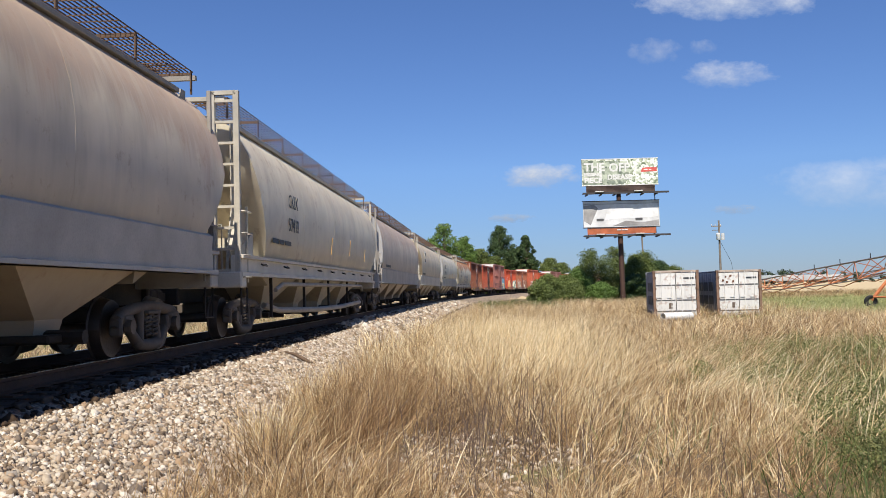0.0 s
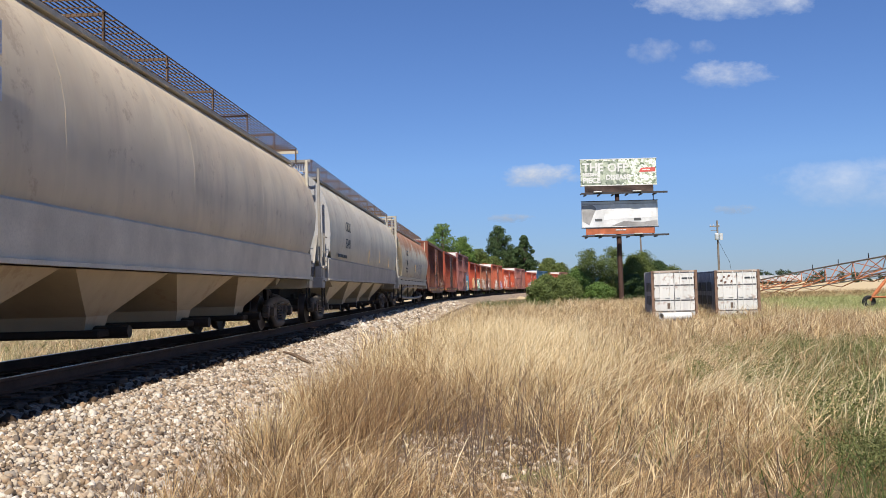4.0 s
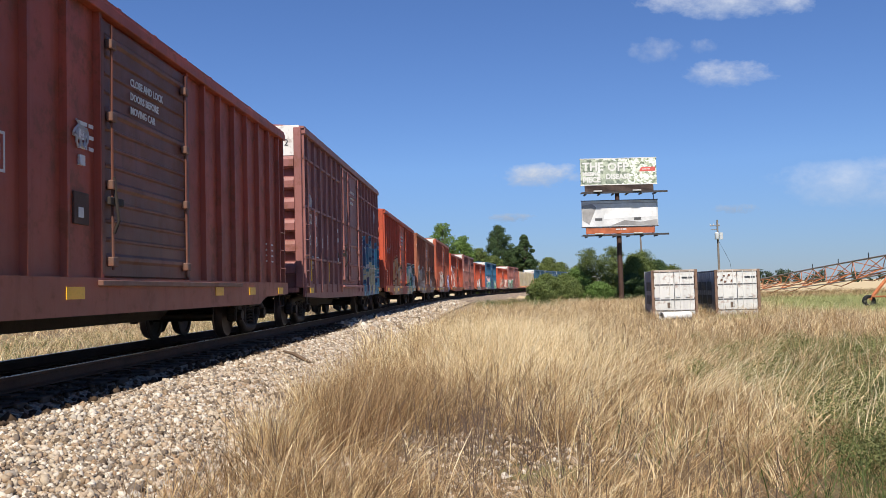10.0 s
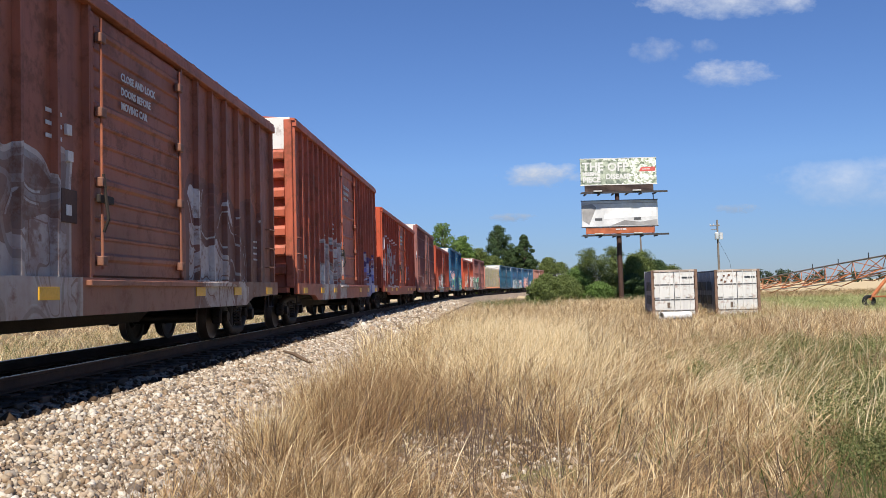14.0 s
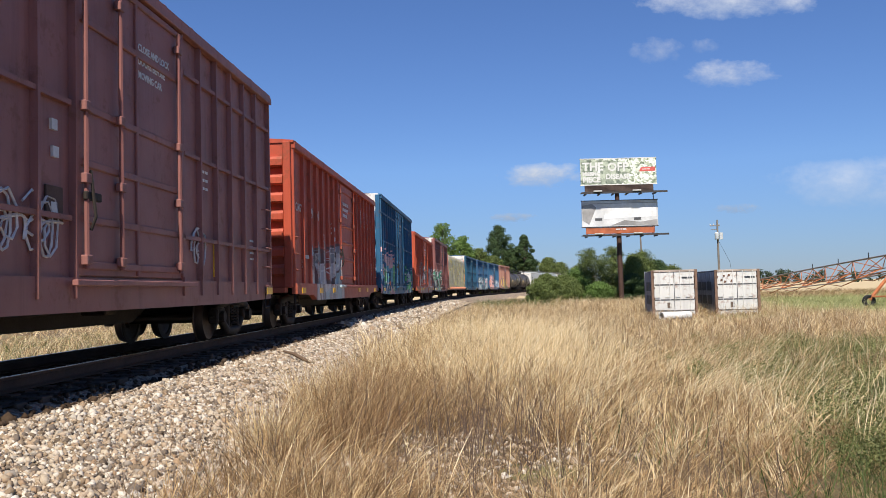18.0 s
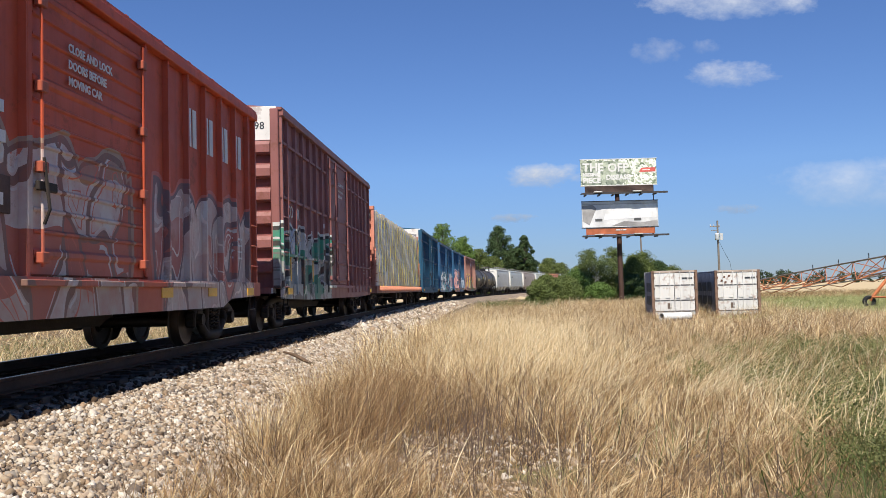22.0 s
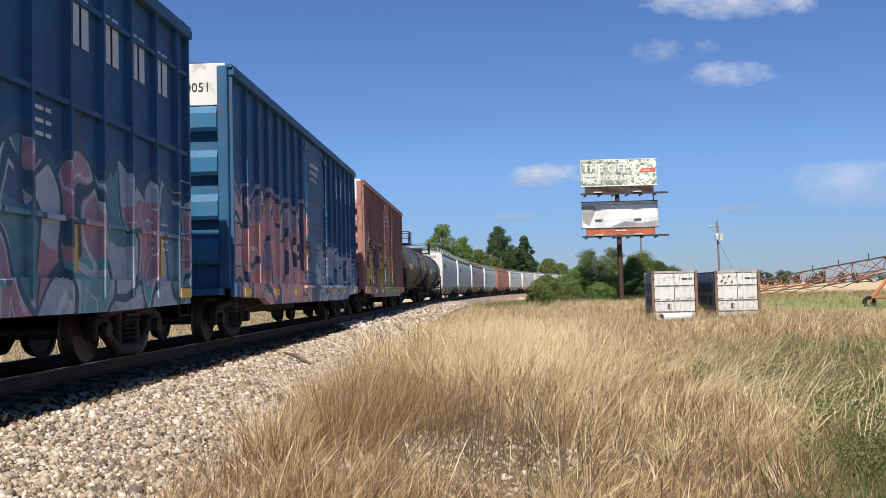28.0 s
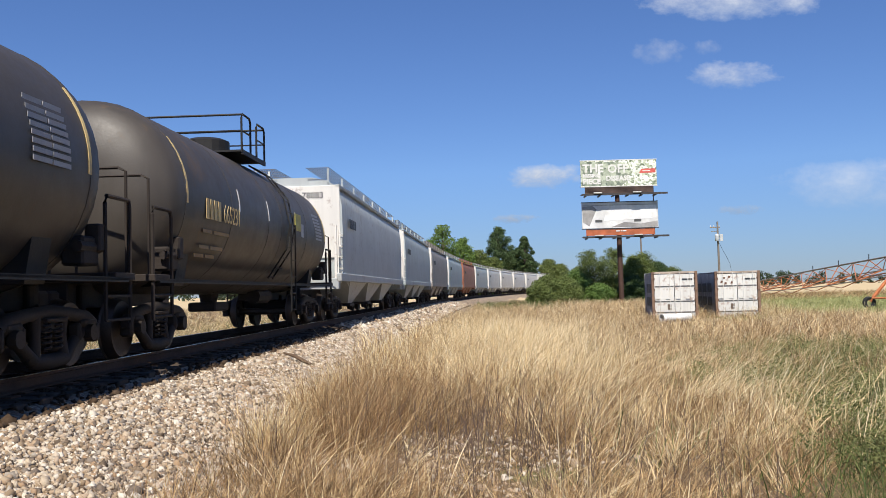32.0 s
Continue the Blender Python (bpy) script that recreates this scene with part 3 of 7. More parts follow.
def boxcar(b0, b1, H, paint, label, style="posts", band=None, end_paint=None, posts=14, door=(-1.5, 1.6), door_paint=None, reflect=True, roof_paint=None, sill_paint=None, door_ribs=13, inset=1.02, end_ribs=7):
    ob, half = car_base("boxcar", label, "boxcar", b0, b1, 2.55, GRIME)
    hl, W, F = half - inset, 1.43, 1.0
    end_paint, door_paint = end_paint or paint, door_paint or paint
    part("body", Mesh().box(-hl, hl, -W, W, F, H - 0.03, 0.02), paint, ob)
    r = Mesh().prism([(-W - 0.1, H - 0.06), (-W - 0.1, H + 0.0), (0, H + 0.13), (W + 0.1, H + 0.0), (W + 0.1, H - 0.06)], -hl - 0.03, hl + 0.03)
    for i in range(13):
        x = -hl + 0.3 + (2 * hl - 0.6) * i / 12
        r.prism([(-W - 0.085, H + 0.0), (-W - 0.085, H + 0.025), (0, H + 0.165), (W + 0.085, H + 0.025), (W + 0.085, H + 0.0), (0, H + 0.12)], x - 0.05, x + 0.05)
    part("roof", r, roof_paint or paint, ob)
    # flanks: posts, stringers, sill and plate
    pw, pd = (0.06, 0.085) if style == "posts" else (0.055, 0.085)
    xs = [-hl + 0.06, hl - 0.06]
    q = door[0]
    while q > -hl + 0.45:
        xs.append(q)
        q -= posts
    q = door[1]
    while q < hl - 0.45:
        xs.append(q)
        q += posts
    for sd in (-1, 1):
        for x in xs:
            if door[0] + 0.01 < x < door[1] - 0.01:
                continue
            part("post", Mesh().prism([(x - pw / 2 - 0.015, sd * W), (x + pw / 2 + 0.015, sd * W), (x + pw / 2, sd * (W + pd)), (x - pw / 2, sd * (W + pd))], F - 0.14 if style == "grid" else F + 0.08, H - 0.1, "z"), paint, ob)
        if style == "grid":
            for k, z in enumerate((1.74, 3.06, 4.32)):
                for a, b in ((-hl, door[0] - 0.1), (door[1] + 0.1, hl)):
                    part("stringer", Mesh().box(a, b, sd * W - 0.001, sd * (W + 0.068), z, z + 0.06) if sd > 0 else Mesh().box(a, b, -W - 0.068, -W + 0.001, z, z + 0.06), paint, ob)
        ya, yb = (W - 0.002, W + 0.13) if sd > 0 else (-W - 0.13, -W + 0.002)
        part("top_plate", Mesh().box(-hl, hl, ya, yb, H - 0.2, H - 0.06, 0.01), paint, ob)
        belly = [(-hl, 0.84), (-hl, F + 0.1), (hl, F + 0.1), (hl, 0.84), (hl - 2.0, 0.8), (hl - 2.5, 0.66), (-hl + 2.5, 0.66), (-hl + 2.0, 0.8)]
        straight = [(-hl, 0.76), (-hl, F + 0.1), (hl, F + 0.1), (hl, 0.76), (hl - 3.0, 0.7), (-hl + 3.0, 0.7)]
        yc = sd * (W + 0.05)
        part("side_sill", Mesh().prism(straight if style == "grid" else belly, *(sorted((yc, sd * (W - 0.002))) if style == "grid" else (ya, yb)), "y"), sill_paint or paint, ob)
        # door with frame, rods, bars
        d0, d1 = door
        y = sd * (W + 0.05)
        dr = part("door", Mesh().box(d0, d1, min(sd * (W - 0.01), y), max(sd * (W - 0.01), y), F + 0.12, H - 0.24, 0.012), door_paint, ob)
        yb2 = sd * (W + 0.085)
        if style == "grid":
            for z in (F + 0.2, 1.74, 2.4, 3.06, 4.1, H - 0.32):
                part("door_bar", Mesh().box(d0, d1, min(y, yb2), max(y, yb2), z, z + 0.09, 0.01), door_paint, dr)
            for x in (d0 + 0.05, (d0 + d1) / 2, d1 - 0.05):
                part("door_post", Mesh().box(x - 0.04, x + 0.04, min(y, yb2), max(y, yb2) + 0.01, F + 0.14, H - 0.26, 0.01), door_paint, dr)
        else:
            k = door_ribs
            for i in range(k):
                z = F + 0.35 + (H - F - 0.8) * i / (k - 1)
                hh = 0.03 if k > 8 and i % 4 else 0.06
                part("door_rib", Mesh().prism([(y, z - hh), (y + sd * 0.03, z - hh * 0.4), (y + sd * 0.03, z + hh * 0.4), (y, z + hh)], d0 + 0.12, d1 - 0.12), door_paint, dr)
            for x in (d0 + 0.04, d1 - 0.04):
                part("door_post", Mesh().box(x - 0.05, x + 0.05, min(y, sd * (W + 0.09)), max(y, sd * (W + 0.09)), F + 0.14, H - 0.26, 0.01), door_paint, dr)
        part("door_track", Mesh().box(d0 - 0.25, d1 + (2.6 if style == "posts" else 0.25), min(sd * (W + 0.13), sd * (W + 0.2)), max(sd * (W + 0.13), sd * (W + 0.2)), F + 0.0, F + 0.07, 0.008), door_paint, ob)
        for x in (d0 + 0.15, d0 + 1.15, d1 - 0.3) if style == "grid" else (d0 + 0.22, d1 - 0.22):
            for z in (F + 0.3, F + 1.25, F + 2.1, H - 0.55):
                part("rod_guide", lambda: Mesh().box(-0.075, 0.075, -0.045, 0.045, -0.06, 0.06, 0.01), door_paint, dr, key="rod_guide", at=(x, sd * (W + 0.115), z))
            part("lock_rod", Mesh().tube([(x, sd * (W + 0.12), F + 0.2), (x, sd * (W + 0.12), H - 0.3)], 0.03 if style == "grid" else 0.018, 6), door_paint, dr)
        if sd < 0:
            for i, line in enumerate(("CLOSE AND LOCK", "DOORS BEFORE", "MOVING CAR")):
                lettering(line, 0.14, d0 + (1.9 if style == "grid" else 0.9), H - 0.9 - i * 0.19, y - (0.004 if style == "grid" else 0.034), dr, LETTER, bold=0.003)
        part("route_board", Mesh().box(d0 - 0.62, d0 - 0.24, min(sd * W, sd * (W + 0.03)), max(sd * W, sd * (W + 0.03)), 1.72, 2.1, 0.006), plain("board_brown", (0.1, 0.06, 0.045), 0.8), ob, "dark route card board")
        if sd < 0:
            for q, z in ((0.0, 2.72), (0.03, 2.42), (-0.02, 1.8)):
                part("paper_card", Mesh().box(d0 - 0.5 + q, d0 - 0.37 + q, -W - 0.036, -W - 0.002, z, z + 0.12), LETTER, ob, "weathered white card")
            fx, fz = d0 - 2.35, 2.12
            part("stencil_frame", Mesh().box(fx, fx + 0.3, -W - 0.006, -W, fz, fz + 0.03).box(fx, fx + 0.3, -W - 0.006, -W, fz + 0.38, fz + 0.41).box(fx, fx + 0.03, -W - 0.006, -W, fz, fz + 0.41).box(fx + 0.27, fx + 0.3, -W - 0.006, -W, fz, fz + 0.41).box(fx + 0.09, fx + 0.21, -W - 0.006, -W, fz + 0.12, fz + 0.28), LETTER, ob, "white outlined stencil box")
            for k in range(4):
                for c in (0.25, 0.62):
                    bars((0.14, 0.08), 0.035, 0.04, hl - 1.75 + c, 1.9 - 0.12 * k, -W - 0.012, ob, LETTER)
        part("door_handle", Mesh().box(d0 + 0.1, d0 + 0.5, min(sd * (W + 0.1), sd * (W + 0.15)), max(sd * (W + 0.1), sd * (W + 0.15)), F + 1.0, F + 1.1, 0.01).tube([(d0 + 0.22, sd * (W + 0.14), F + 0.65), (d0 + 0.22, sd * (W + 0.2), F + 0.8), (d0 + 0.22, sd * (W + 0.14), F + 1.35)], 0.02, 6), GRIME, dr)
        for sx in (-1, 1):
            for z in (1.02, 1.42, 1.82, 2.22, 2.62)[:5 if style == "grid" else 4]:
                part("grab_iron", lambda: Mesh().tube([(-0.21, 0, 0), (-0.21, -0.1, 0), (0.21, -0.1, 0), (0.21, 0, 0)], 0.014, 5), paint, ob, key="grab_iron", at=(sx * (hl - 0.3), sd * W, z)).rotation_euler = (0, 0, 0 if sd < 0 else math.pi)
            part("sill_step", Mesh().tube([(-0.2, 0, 1.0), (-0.2, 0, 0.58), (0.2, 0, 0.58), (0.2, 0, 1.0)], 0.02, 5), GRIME, ob, at=(sx * (hl - 0.3), sd * (W + 0.04), 0), key="step")
            if reflect:
                if style == "grid":
                    for x in (hl - 1.1, hl - 3.8):
                        part("reflector", lambda: Mesh().box(-0.045, 0.045, -0.006, 0.006, -0.28, 0.28), YELLOW, ob, "yellow reflective strip", key="tall_reflector", at=(sx * x, sd * (W + 0.008), 1.45))
                for x in (hl - 0.45,) if style == "grid" else (hl - 0.75, hl - 3.1, hl - 5.2):
                    part("reflector", lambda: Mesh().box(-0.22, 0.22, -0.006, 0.006, -0.07, 0.07), YELLOW, ob, "yellow reflective strip", key="reflector", at=(sx * x, sd * (W + 0.137), 0.92))
    # ends: deep horizontal corrugations with a plain band on top
    for sx in (-1, 1):
        zt = H - 0.14 - (0.62 if band else 0.25)
        k = end_ribs
        for i in range(k):
            z0 = F + 0.12 + (zt - F - 0.12) * i / k
            dz = (zt - F - 0.12) / k
            part("end_rib", Mesh().prism([(sx * (hl - 0.01), z0 + dz * 0.4), (sx * (hl + 0.13), z0 + dz * 0.4), (sx * (hl + 0.17), z0 + dz * 0.48), (sx * (hl + 0.17), z0 + dz * 0.8), (sx * (hl + 0.12), z0 + dz * 0.96), (sx * (hl - 0.01), z0 + dz * 1.0)], -W + 0.16, W - 0.16, "y"), end_paint, ob)
        for sd in (-1, 1):
            part("corner_post", Mesh().box(min(sx * (hl - 0.02), sx * (hl + 0.12)), max(sx * (hl - 0.02), sx * (hl + 0.15)), min(sd * (W - 0.16), sd * (W + 0.03)), max(sd * (W - 0.16), sd * (W + 0.03)), F, H - 0.04, 0.015), end_paint if not band else paint, ob)
        if band:
            part("end_band", Mesh().box(min(sx * (hl - 0.02), sx * (hl + 0.06)), max(sx * (hl - 0.02), sx * (hl + 0.06)), -W + 0.02, W + 0.02, zt, H + 0.02, 0.01), band, ob, "white-painted top of the end")
        part("end_ladder", ladder_mesh(F + 0.3, F + 2.4, 0.4), end_paint, ob, at=(sx * (hl + 0.18), 0.95, 0)).rotation_euler = (0, 0, sx * math.pi / 2)
        part("end_platform", Mesh().box(min(sx * hl, sx * (hl + 0.42)), max(sx * hl, sx * (hl + 0.42)), -0.55, 0.55, F + 0.02, F + 0.05).box(min(sx * hl, sx * (hl + 0.35)), max(sx * hl, sx * (hl + 0.35)), -W + 0.1, W - 0.1, F - 0.12, F), end_paint, ob)
    part("brake_wheel", Mesh().loft([[(-hl - 0.32 + 0.012 * math.cos(b), 0.55 + (0.26 + 0.012 * math.sin(b)) * math.cos(a), F + 1.5 + (0.26 + 0.012 * math.sin(b)) * math.sin(a)) for b in (0, 2.1, 4.2)] for a in [6.2832 * i / 16 for i in range(17)]], False).tube([(-hl - 0.32, 0.29, F + 1.5), (-hl - 0.32, 0.81, F + 1.5)], 0.012, 5).tube([(-hl - 0.32, 0.55, F + 1.24), (-hl - 0.32, 0.55, F + 1.76)], 0.012, 5).tube([(-hl, 0.55, F + 1.5), (-hl - 0.32, 0.55, F + 1.5)], 0.02, 5), GRIME, ob)
    part("center_sill", Mesh().box(-hl - 0.1, hl + 0.1, -0.2, 0.2, 0.74, F, 0.01).prism([(-hl + 3.4, 0.76), (-hl + 4.3, 0.44), (hl - 4.3, 0.44), (hl - 3.4, 0.76)], -0.18, 0.18, "y"), GRIME, ob)
    for i in range(6):
        x = -hl + 2.6 + (2 * hl - 5.2) * i / 5
        part("crossbearer", Mesh().box(x - 0.05, x + 0.05, -W, W, F - 0.18, F), GRIME, ob)
    part("air_tank", Mesh().tube([(-0.9, 0.75, 0.72), (-0.85, 0.75, 0.72), (0.2, 0.75, 0.72), (0.25, 0.75, 0.72)], [0.1, 0.2, 0.2, 0.1], 12), GRIME, ob, smooth=True)
    part("brake_rod", Mesh().tube([(-hl + 3.2, -0.55, 0.7), (-1.0, -0.6, 0.66), (0.4, -0.7, 0.7), (hl - 3.2, -0.5, 0.68)], 0.022, 5).box(0.3, 0.7, -0.95, -0.6, 0.62, 0.9, 0.02), GRIME, ob)
    return ob, hl, W + 0.012, F


def mirror_ring(half, x):
    """A closed section from its half, bottom to top on the camera's side."""
    return [(x, -y, z) for y, z in half] + [(x, y, z) for y, z in half[::-1]]


def grating(parent, x0, x1, y0, y1, z, mat, side_bars=11, step=0.3):
    m = Mesh()
    for i in range(side_bars):
        y = y0 + (y1 - y0) * i / (side_bars - 1)
        m.box(x0, x1, y - 0.005, y + 0.005, z - 0.02, z)
    x = x0
    while x < x1:
        m.box(x - 0.008, x + 0.008, y0, y1, z - 0.022, z - 0.008)
        x += step
    return part("running_board", m, mat, parent, "rusty open-grid roof walkway")


def round_hopper(b0, b1, paint, label, end_paint, sill_paint, top=4.62, walk_mat=None, pipes=True, upright=False):
    """A covered hopper with bulging sides, roof walkways and bottom outlets."""
    ob, half = car_base("covered_hopper", label, "hopper car", b0, b1, 2.6, DUSTY)
    hl = half - 0.75
    sec = [(1.02, 1.3), (1.36, 1.5), (1.5, 1.72), (1.585, 2.1), (1.61, 2.55), (1.6, 2.95), (1.55, 3.3), (1.46, 3.62), (1.32, 3.92), (1.14, 4.15), (0.92, 4.32), (0.5, 4.42), (0.0, 4.46)]
    k = top / 4.62
    sec = [(y, z if z < 2 else 2 + (z - 2) * k) for y, z in sec]
    rings = []
    for sx, s, q in ((-1, 0.0, 0.0), (-1, 0.6, 0.0), (-1, 0.97, 0.0), (-1, 1.0, 0.0), (-1, 1.0, 2.5), (1, 1.0, 2.5), (1, 1.0, 0.0), (1, 0.97, 0.0), (1, 0.6, 0.0), (1, 0.0, 0.0)):
        # the ends rake inwards towards the bottom
        ring = mirror_ring(sec[:-1], 0)
        rings.append([((hl + 0.18 - 1.5 * max(0.0, (2.9 - z) / 1.6) ** 1.2 - 0.3 * max(0.0, (z - 3.5) / 0.9) ** 2 if sx > 0 else -hl + 0.85 + 1.3 * max(0.0, (2.1 - z) / 0.8) if upright else -hl + 0.5 + 1.45 * ((4.5 - z) / 3.0) ** 1.4) - sx * q, y * s, 2.9 + (z - 2.9) * s) for _, y, z in ring])
    part("body", Mesh().loft(rings, False), paint, ob, smooth=True)
    for sx in (-1, 1):
        for sd in (-1, 1) if sx > 0 or not upright else ():
            part("end_gusset", Mesh().prism([(sx * (hl - 0.55), top - 0.35), (sx * (hl - 0.55), 2.5), (sx * (hl - 0.2), 1.7), (sx * (hl - 0.2), 1.3), (sx * (hl - 2.1), 1.3), (sx * (hl - 2.1), 1.9), (sx * (hl - 1.2), 3.4), (sx * (hl - 0.75), top - 0.35)], sd * 1.16 - 0.012, sd * 1.16 + 0.012, "y"), end_paint, ob, "pale plate closing the end")
    if upright:
        x0, plate = -hl + 0.8, plain("bulkhead_grey", (0.38, 0.375, 0.37), 0.6, 0.0, 0.12)
        rim = [(-y, z) for y, z in sec[4:-1]] + [(y, z) for y, z in sec[4:-1][::-1]]
        low_rim = [(y, z) for y, z in ((1.58, 2.1), (1.44, 1.8), (-1.44, 1.8), (-1.58, 2.1))]
        part("end_bulkhead", Mesh().prism(rim + low_rim, x0, x0 + 0.046), plate, ob, "flat pale grey end plate")
        for z in (top - 0.32, top - 1.05):
            step = Mesh().box(-hl + 0.1, -hl + 0.14, -1.05, 0.9, z, z + 0.03).box(-hl + 0.1, -hl + 0.14, -1.05, 0.9, z + 0.25, z + 0.28)
            for k in range(28):
                y = -1.03 + 1.9 * k / 27
                step.box(-hl + 0.105, -hl + 0.135, y - 0.012, y + 0.012, z, z + 0.28)
            part("end_tread", step, plain("tread_grey", (0.42, 0.42, 0.42), 0.6), ob, "open-grid end step")
    # weld seams down the flanks
    for i in range(1, 4):
        x = -hl + 1.1 + (2 * hl - 2.2) * i / 4
        m = Mesh().loft([[(x - 0.012, -y * q, z) for q in (0.998, 1.001)] + [(x + 0.012, -y * q, z) for q in (1.001, 0.998)] for y, z in sec[1:-2]], False)
        part("weld_seam", m, paint, ob)
    for sd in (-1, 1):
        part("roof_edge", Mesh().box(-hl + 0.9, hl - 0.9, min(sd * 1.05, sd * 1.2), max(sd * 1.05, sd * 1.2), sec[9][1] + 0.02, sec[9][1] + 0.1, 0.01), end_paint, ob)
        lipped = [(sd * 1.3, 1.22), (sd * 1.52, 1.22), (sd * 1.52, 1.29), (sd * 1.47, 1.3), (sd * 1.47, 1.55), (sd * 1.54, 1.56), (sd * 1.54, 1.62), (sd * 1.3, 1.62)]
        smooth_plate = [(sd * 1.3, 1.22), (sd * 1.59, 1.22), (sd * 1.59, 1.27), (sd * 1.55, 1.28), (sd * 1.59, 1.84), (sd * 1.5, 1.9), (sd * 1.3, 1.7)]
        part("side_sill", Mesh().prism(lipped if pipes else smooth_plate, -hl, hl) if pipes else Mesh().prism(smooth_plate, -hl + 0.6, hl - 0.5).prism(lipped, -hl, hl), sill_paint, ob, "pale side sill")
        for i in range(9) if pipes else ():
            x = -hl + 1.6 + (2 * hl - 3.2) * i / 8
            part("rope_eye", lambda: Mesh().tube([(-0.14, 0, 0.03), (-0.14, -0.06, 0), (0.14, -0.06, 0), (0.14, 0, 0.03)], 0.02, 5), GRIME, ob, key="rope_eye", at=(x, sd * 1.5, 1.45)).rotation_euler = (0, 0, 0 if sd < 0 else math.pi)
        g0, g1 = sorted((sd * 0.45, sd * 1.2))
        grating(ob, -hl + 0.25, hl - 0.25, g0, g1, top + 0.05, walk_mat)
        for i in range(9):
            x = -hl + 0.3 + (2 * hl - 0.6) * i / 8
            part("walk_bracket", Mesh().prism([(x - 0.02, top - 0.35), (x + 0.02, top - 0.35), (x + 0.02, top + 0.04), (x - 0.02, top + 0.04)], min(sd * 1.17, sd * 1.2), max(sd * 1.17, sd * 1.2), "y").box(x - 0.02, x + 0.02, g0, g1, top - 0.02, top + 0.02), walk_mat, ob)
        if not pipes:
            continue
        part("train_pipe", Mesh().tube([(-hl + 2.8, sd * 1.2, 0.62), (-hl + 3.4, sd * 1.38, 0.5), (-2, sd * 1.42, 0.42), (2, sd * 1.42, 0.42), (hl - 3.4, sd * 1.38, 0.5), (hl - 2.8, sd * 1.2, 0.62)], 0.07, 8), plain("dusty_pipe", (0.34, 0.3, 0.24), 0.7), ob, "long discharge pipe", smooth=True)
        part("upper_pipe", Mesh().tube([(-hl + 3.0, sd * 1.42, 0.95), (-hl + 3.5, sd * 1.46, 1.08), (hl - 3.5, sd * 1.46, 1.08), (hl - 3.0, sd * 1.42, 0.95)], 0.05, 8), plain("dusty_pipe", (0.34, 0.3, 0.24), 0.7), ob, smooth=True)
    # hatches
    for i in range(6):
        x = -hl + 2.2 + (2 * hl - 4.4) * i / 5
        part("hatch", Mesh().tube([(x, 0, top - 0.2), (x, 0, top), (x, 0, top + 0.06)], [0.38, 0.38, 0.3], 14), end_paint, ob)
    # outlet bays
    nb, span = 4, 2 * hl - 5.4
    for i in range(nb):
        c = -span / 2 + span * (i + 0.5) / nb
        w = span / nb / 2
        part("outlet_bay", Mesh().loft([[(c - w, -1.3, 1.32), (c + w, -1.3, 1.32), (c + w, 1.3, 1.32), (c - w, 1.3, 1.32)], [(c - 0.35, -0.8, 0.62), (c + 0.35, -0.8, 0.62), (c + 0.35, 0.8, 0.62), (c - 0.35, 0.8, 0.62)], [(c - 0.3, -0.75, 0.4), (c + 0.3, -0.75, 0.4), (c + 0.3, 0.75, 0.4), (c - 0.3, 0.75, 0.4)]]), paint, ob, "sloped outlet bay")
        part("outlet_gate", Mesh().box(c - 0.42, c + 0.42, -1.0, 1.0, 0.34, 0.44, 0.02).tube([(c, -1.25, 0.4), (c, 1.25, 0.4)], 0.09, 8), GRIME, ob)
        for sd in (-1, 1) if pipes else ():
            part("pipe_hanger", Mesh().box(c - w - 0.03, c - w + 0.03, min(sd * 1.36, sd * 1.42), max(sd * 1.36, sd * 1.42), 0.36, 1.28), GRIME, ob)
    for sx in (-1, 1):
        e = sx * (hl - 0.95)
        part("slope_sheet", Mesh().prism([(e, 1.75), (e, 2.0), (sx * (hl - 2.9), 1.3), (sx * (hl - 3.0), 1.05)], -1.25, 1.25, "y"), paint, ob)
        part("end_sill", Mesh().box(min(sx * (hl - 0.35), sx * (hl + 0.02)), max(sx * (hl - 0.35), sx * (hl + 0.02)), -1.5, 1.5, 1.0, 1.3, 0.02), sill_paint, ob)
        part("center_stub", Mesh().box(min(sx * (hl - 4.0), sx * hl), max(sx * (hl - 4.0), sx * hl), -0.2, 0.2, 0.74, 1.1), GRIME, ob)
        for sd in (-1, 1):
            part("end_post", Mesh().box(sx * (hl - 0.08) - 0.04, sx * (hl - 0.08) + 0.04, sd * 1.42 - 0.035, sd * 1.42 + 0.035, 1.2, top - 0.25, 0.01), end_paint, ob)
            part("end_brace", Mesh().prism([(sx * (hl - 0.1), 1.3), (sx * (hl - 0.1), 1.5), (sx * (hl - 1.05), 2.9), (sx * (hl - 1.05), 2.7)], sd * 1.2 - 0.03, sd * 1.2 + 0.03, "y"), end_paint, ob)
            part("corner_panel", Mesh().prism([(sx * (hl - 1.1), 1.55), (sx * (hl - 0.3), 1.3), (sx * (hl - 0.12), 1.3), (sx * (hl - 0.12), 1.75), (sx * (hl - 0.75), 1.95), (sx * (hl - 1.1), 2.1)], sd * 1.42 - 0.012, sd * 1.42 + 0.012, "y"), end_paint, ob)
            part("ladder", ladder_mesh(1.2, 2.45, 0.46), end_paint, ob, at=(sx * (hl - 0.33), sd * 1.47, 0)).rotation_euler = (0, 0, 0 if sd < 0 else math.pi)
            part("stirrup", Mesh().tube([(-0.2, 0, 1.0), (-0.2, 0, 0.5), (0.2, 0, 0.5), (0.2, 0, 1.0)], 0.02, 5), GRIME, ob, at=(sx * (hl - 0.33), sd * 1.45, 0), key="hstirrup")
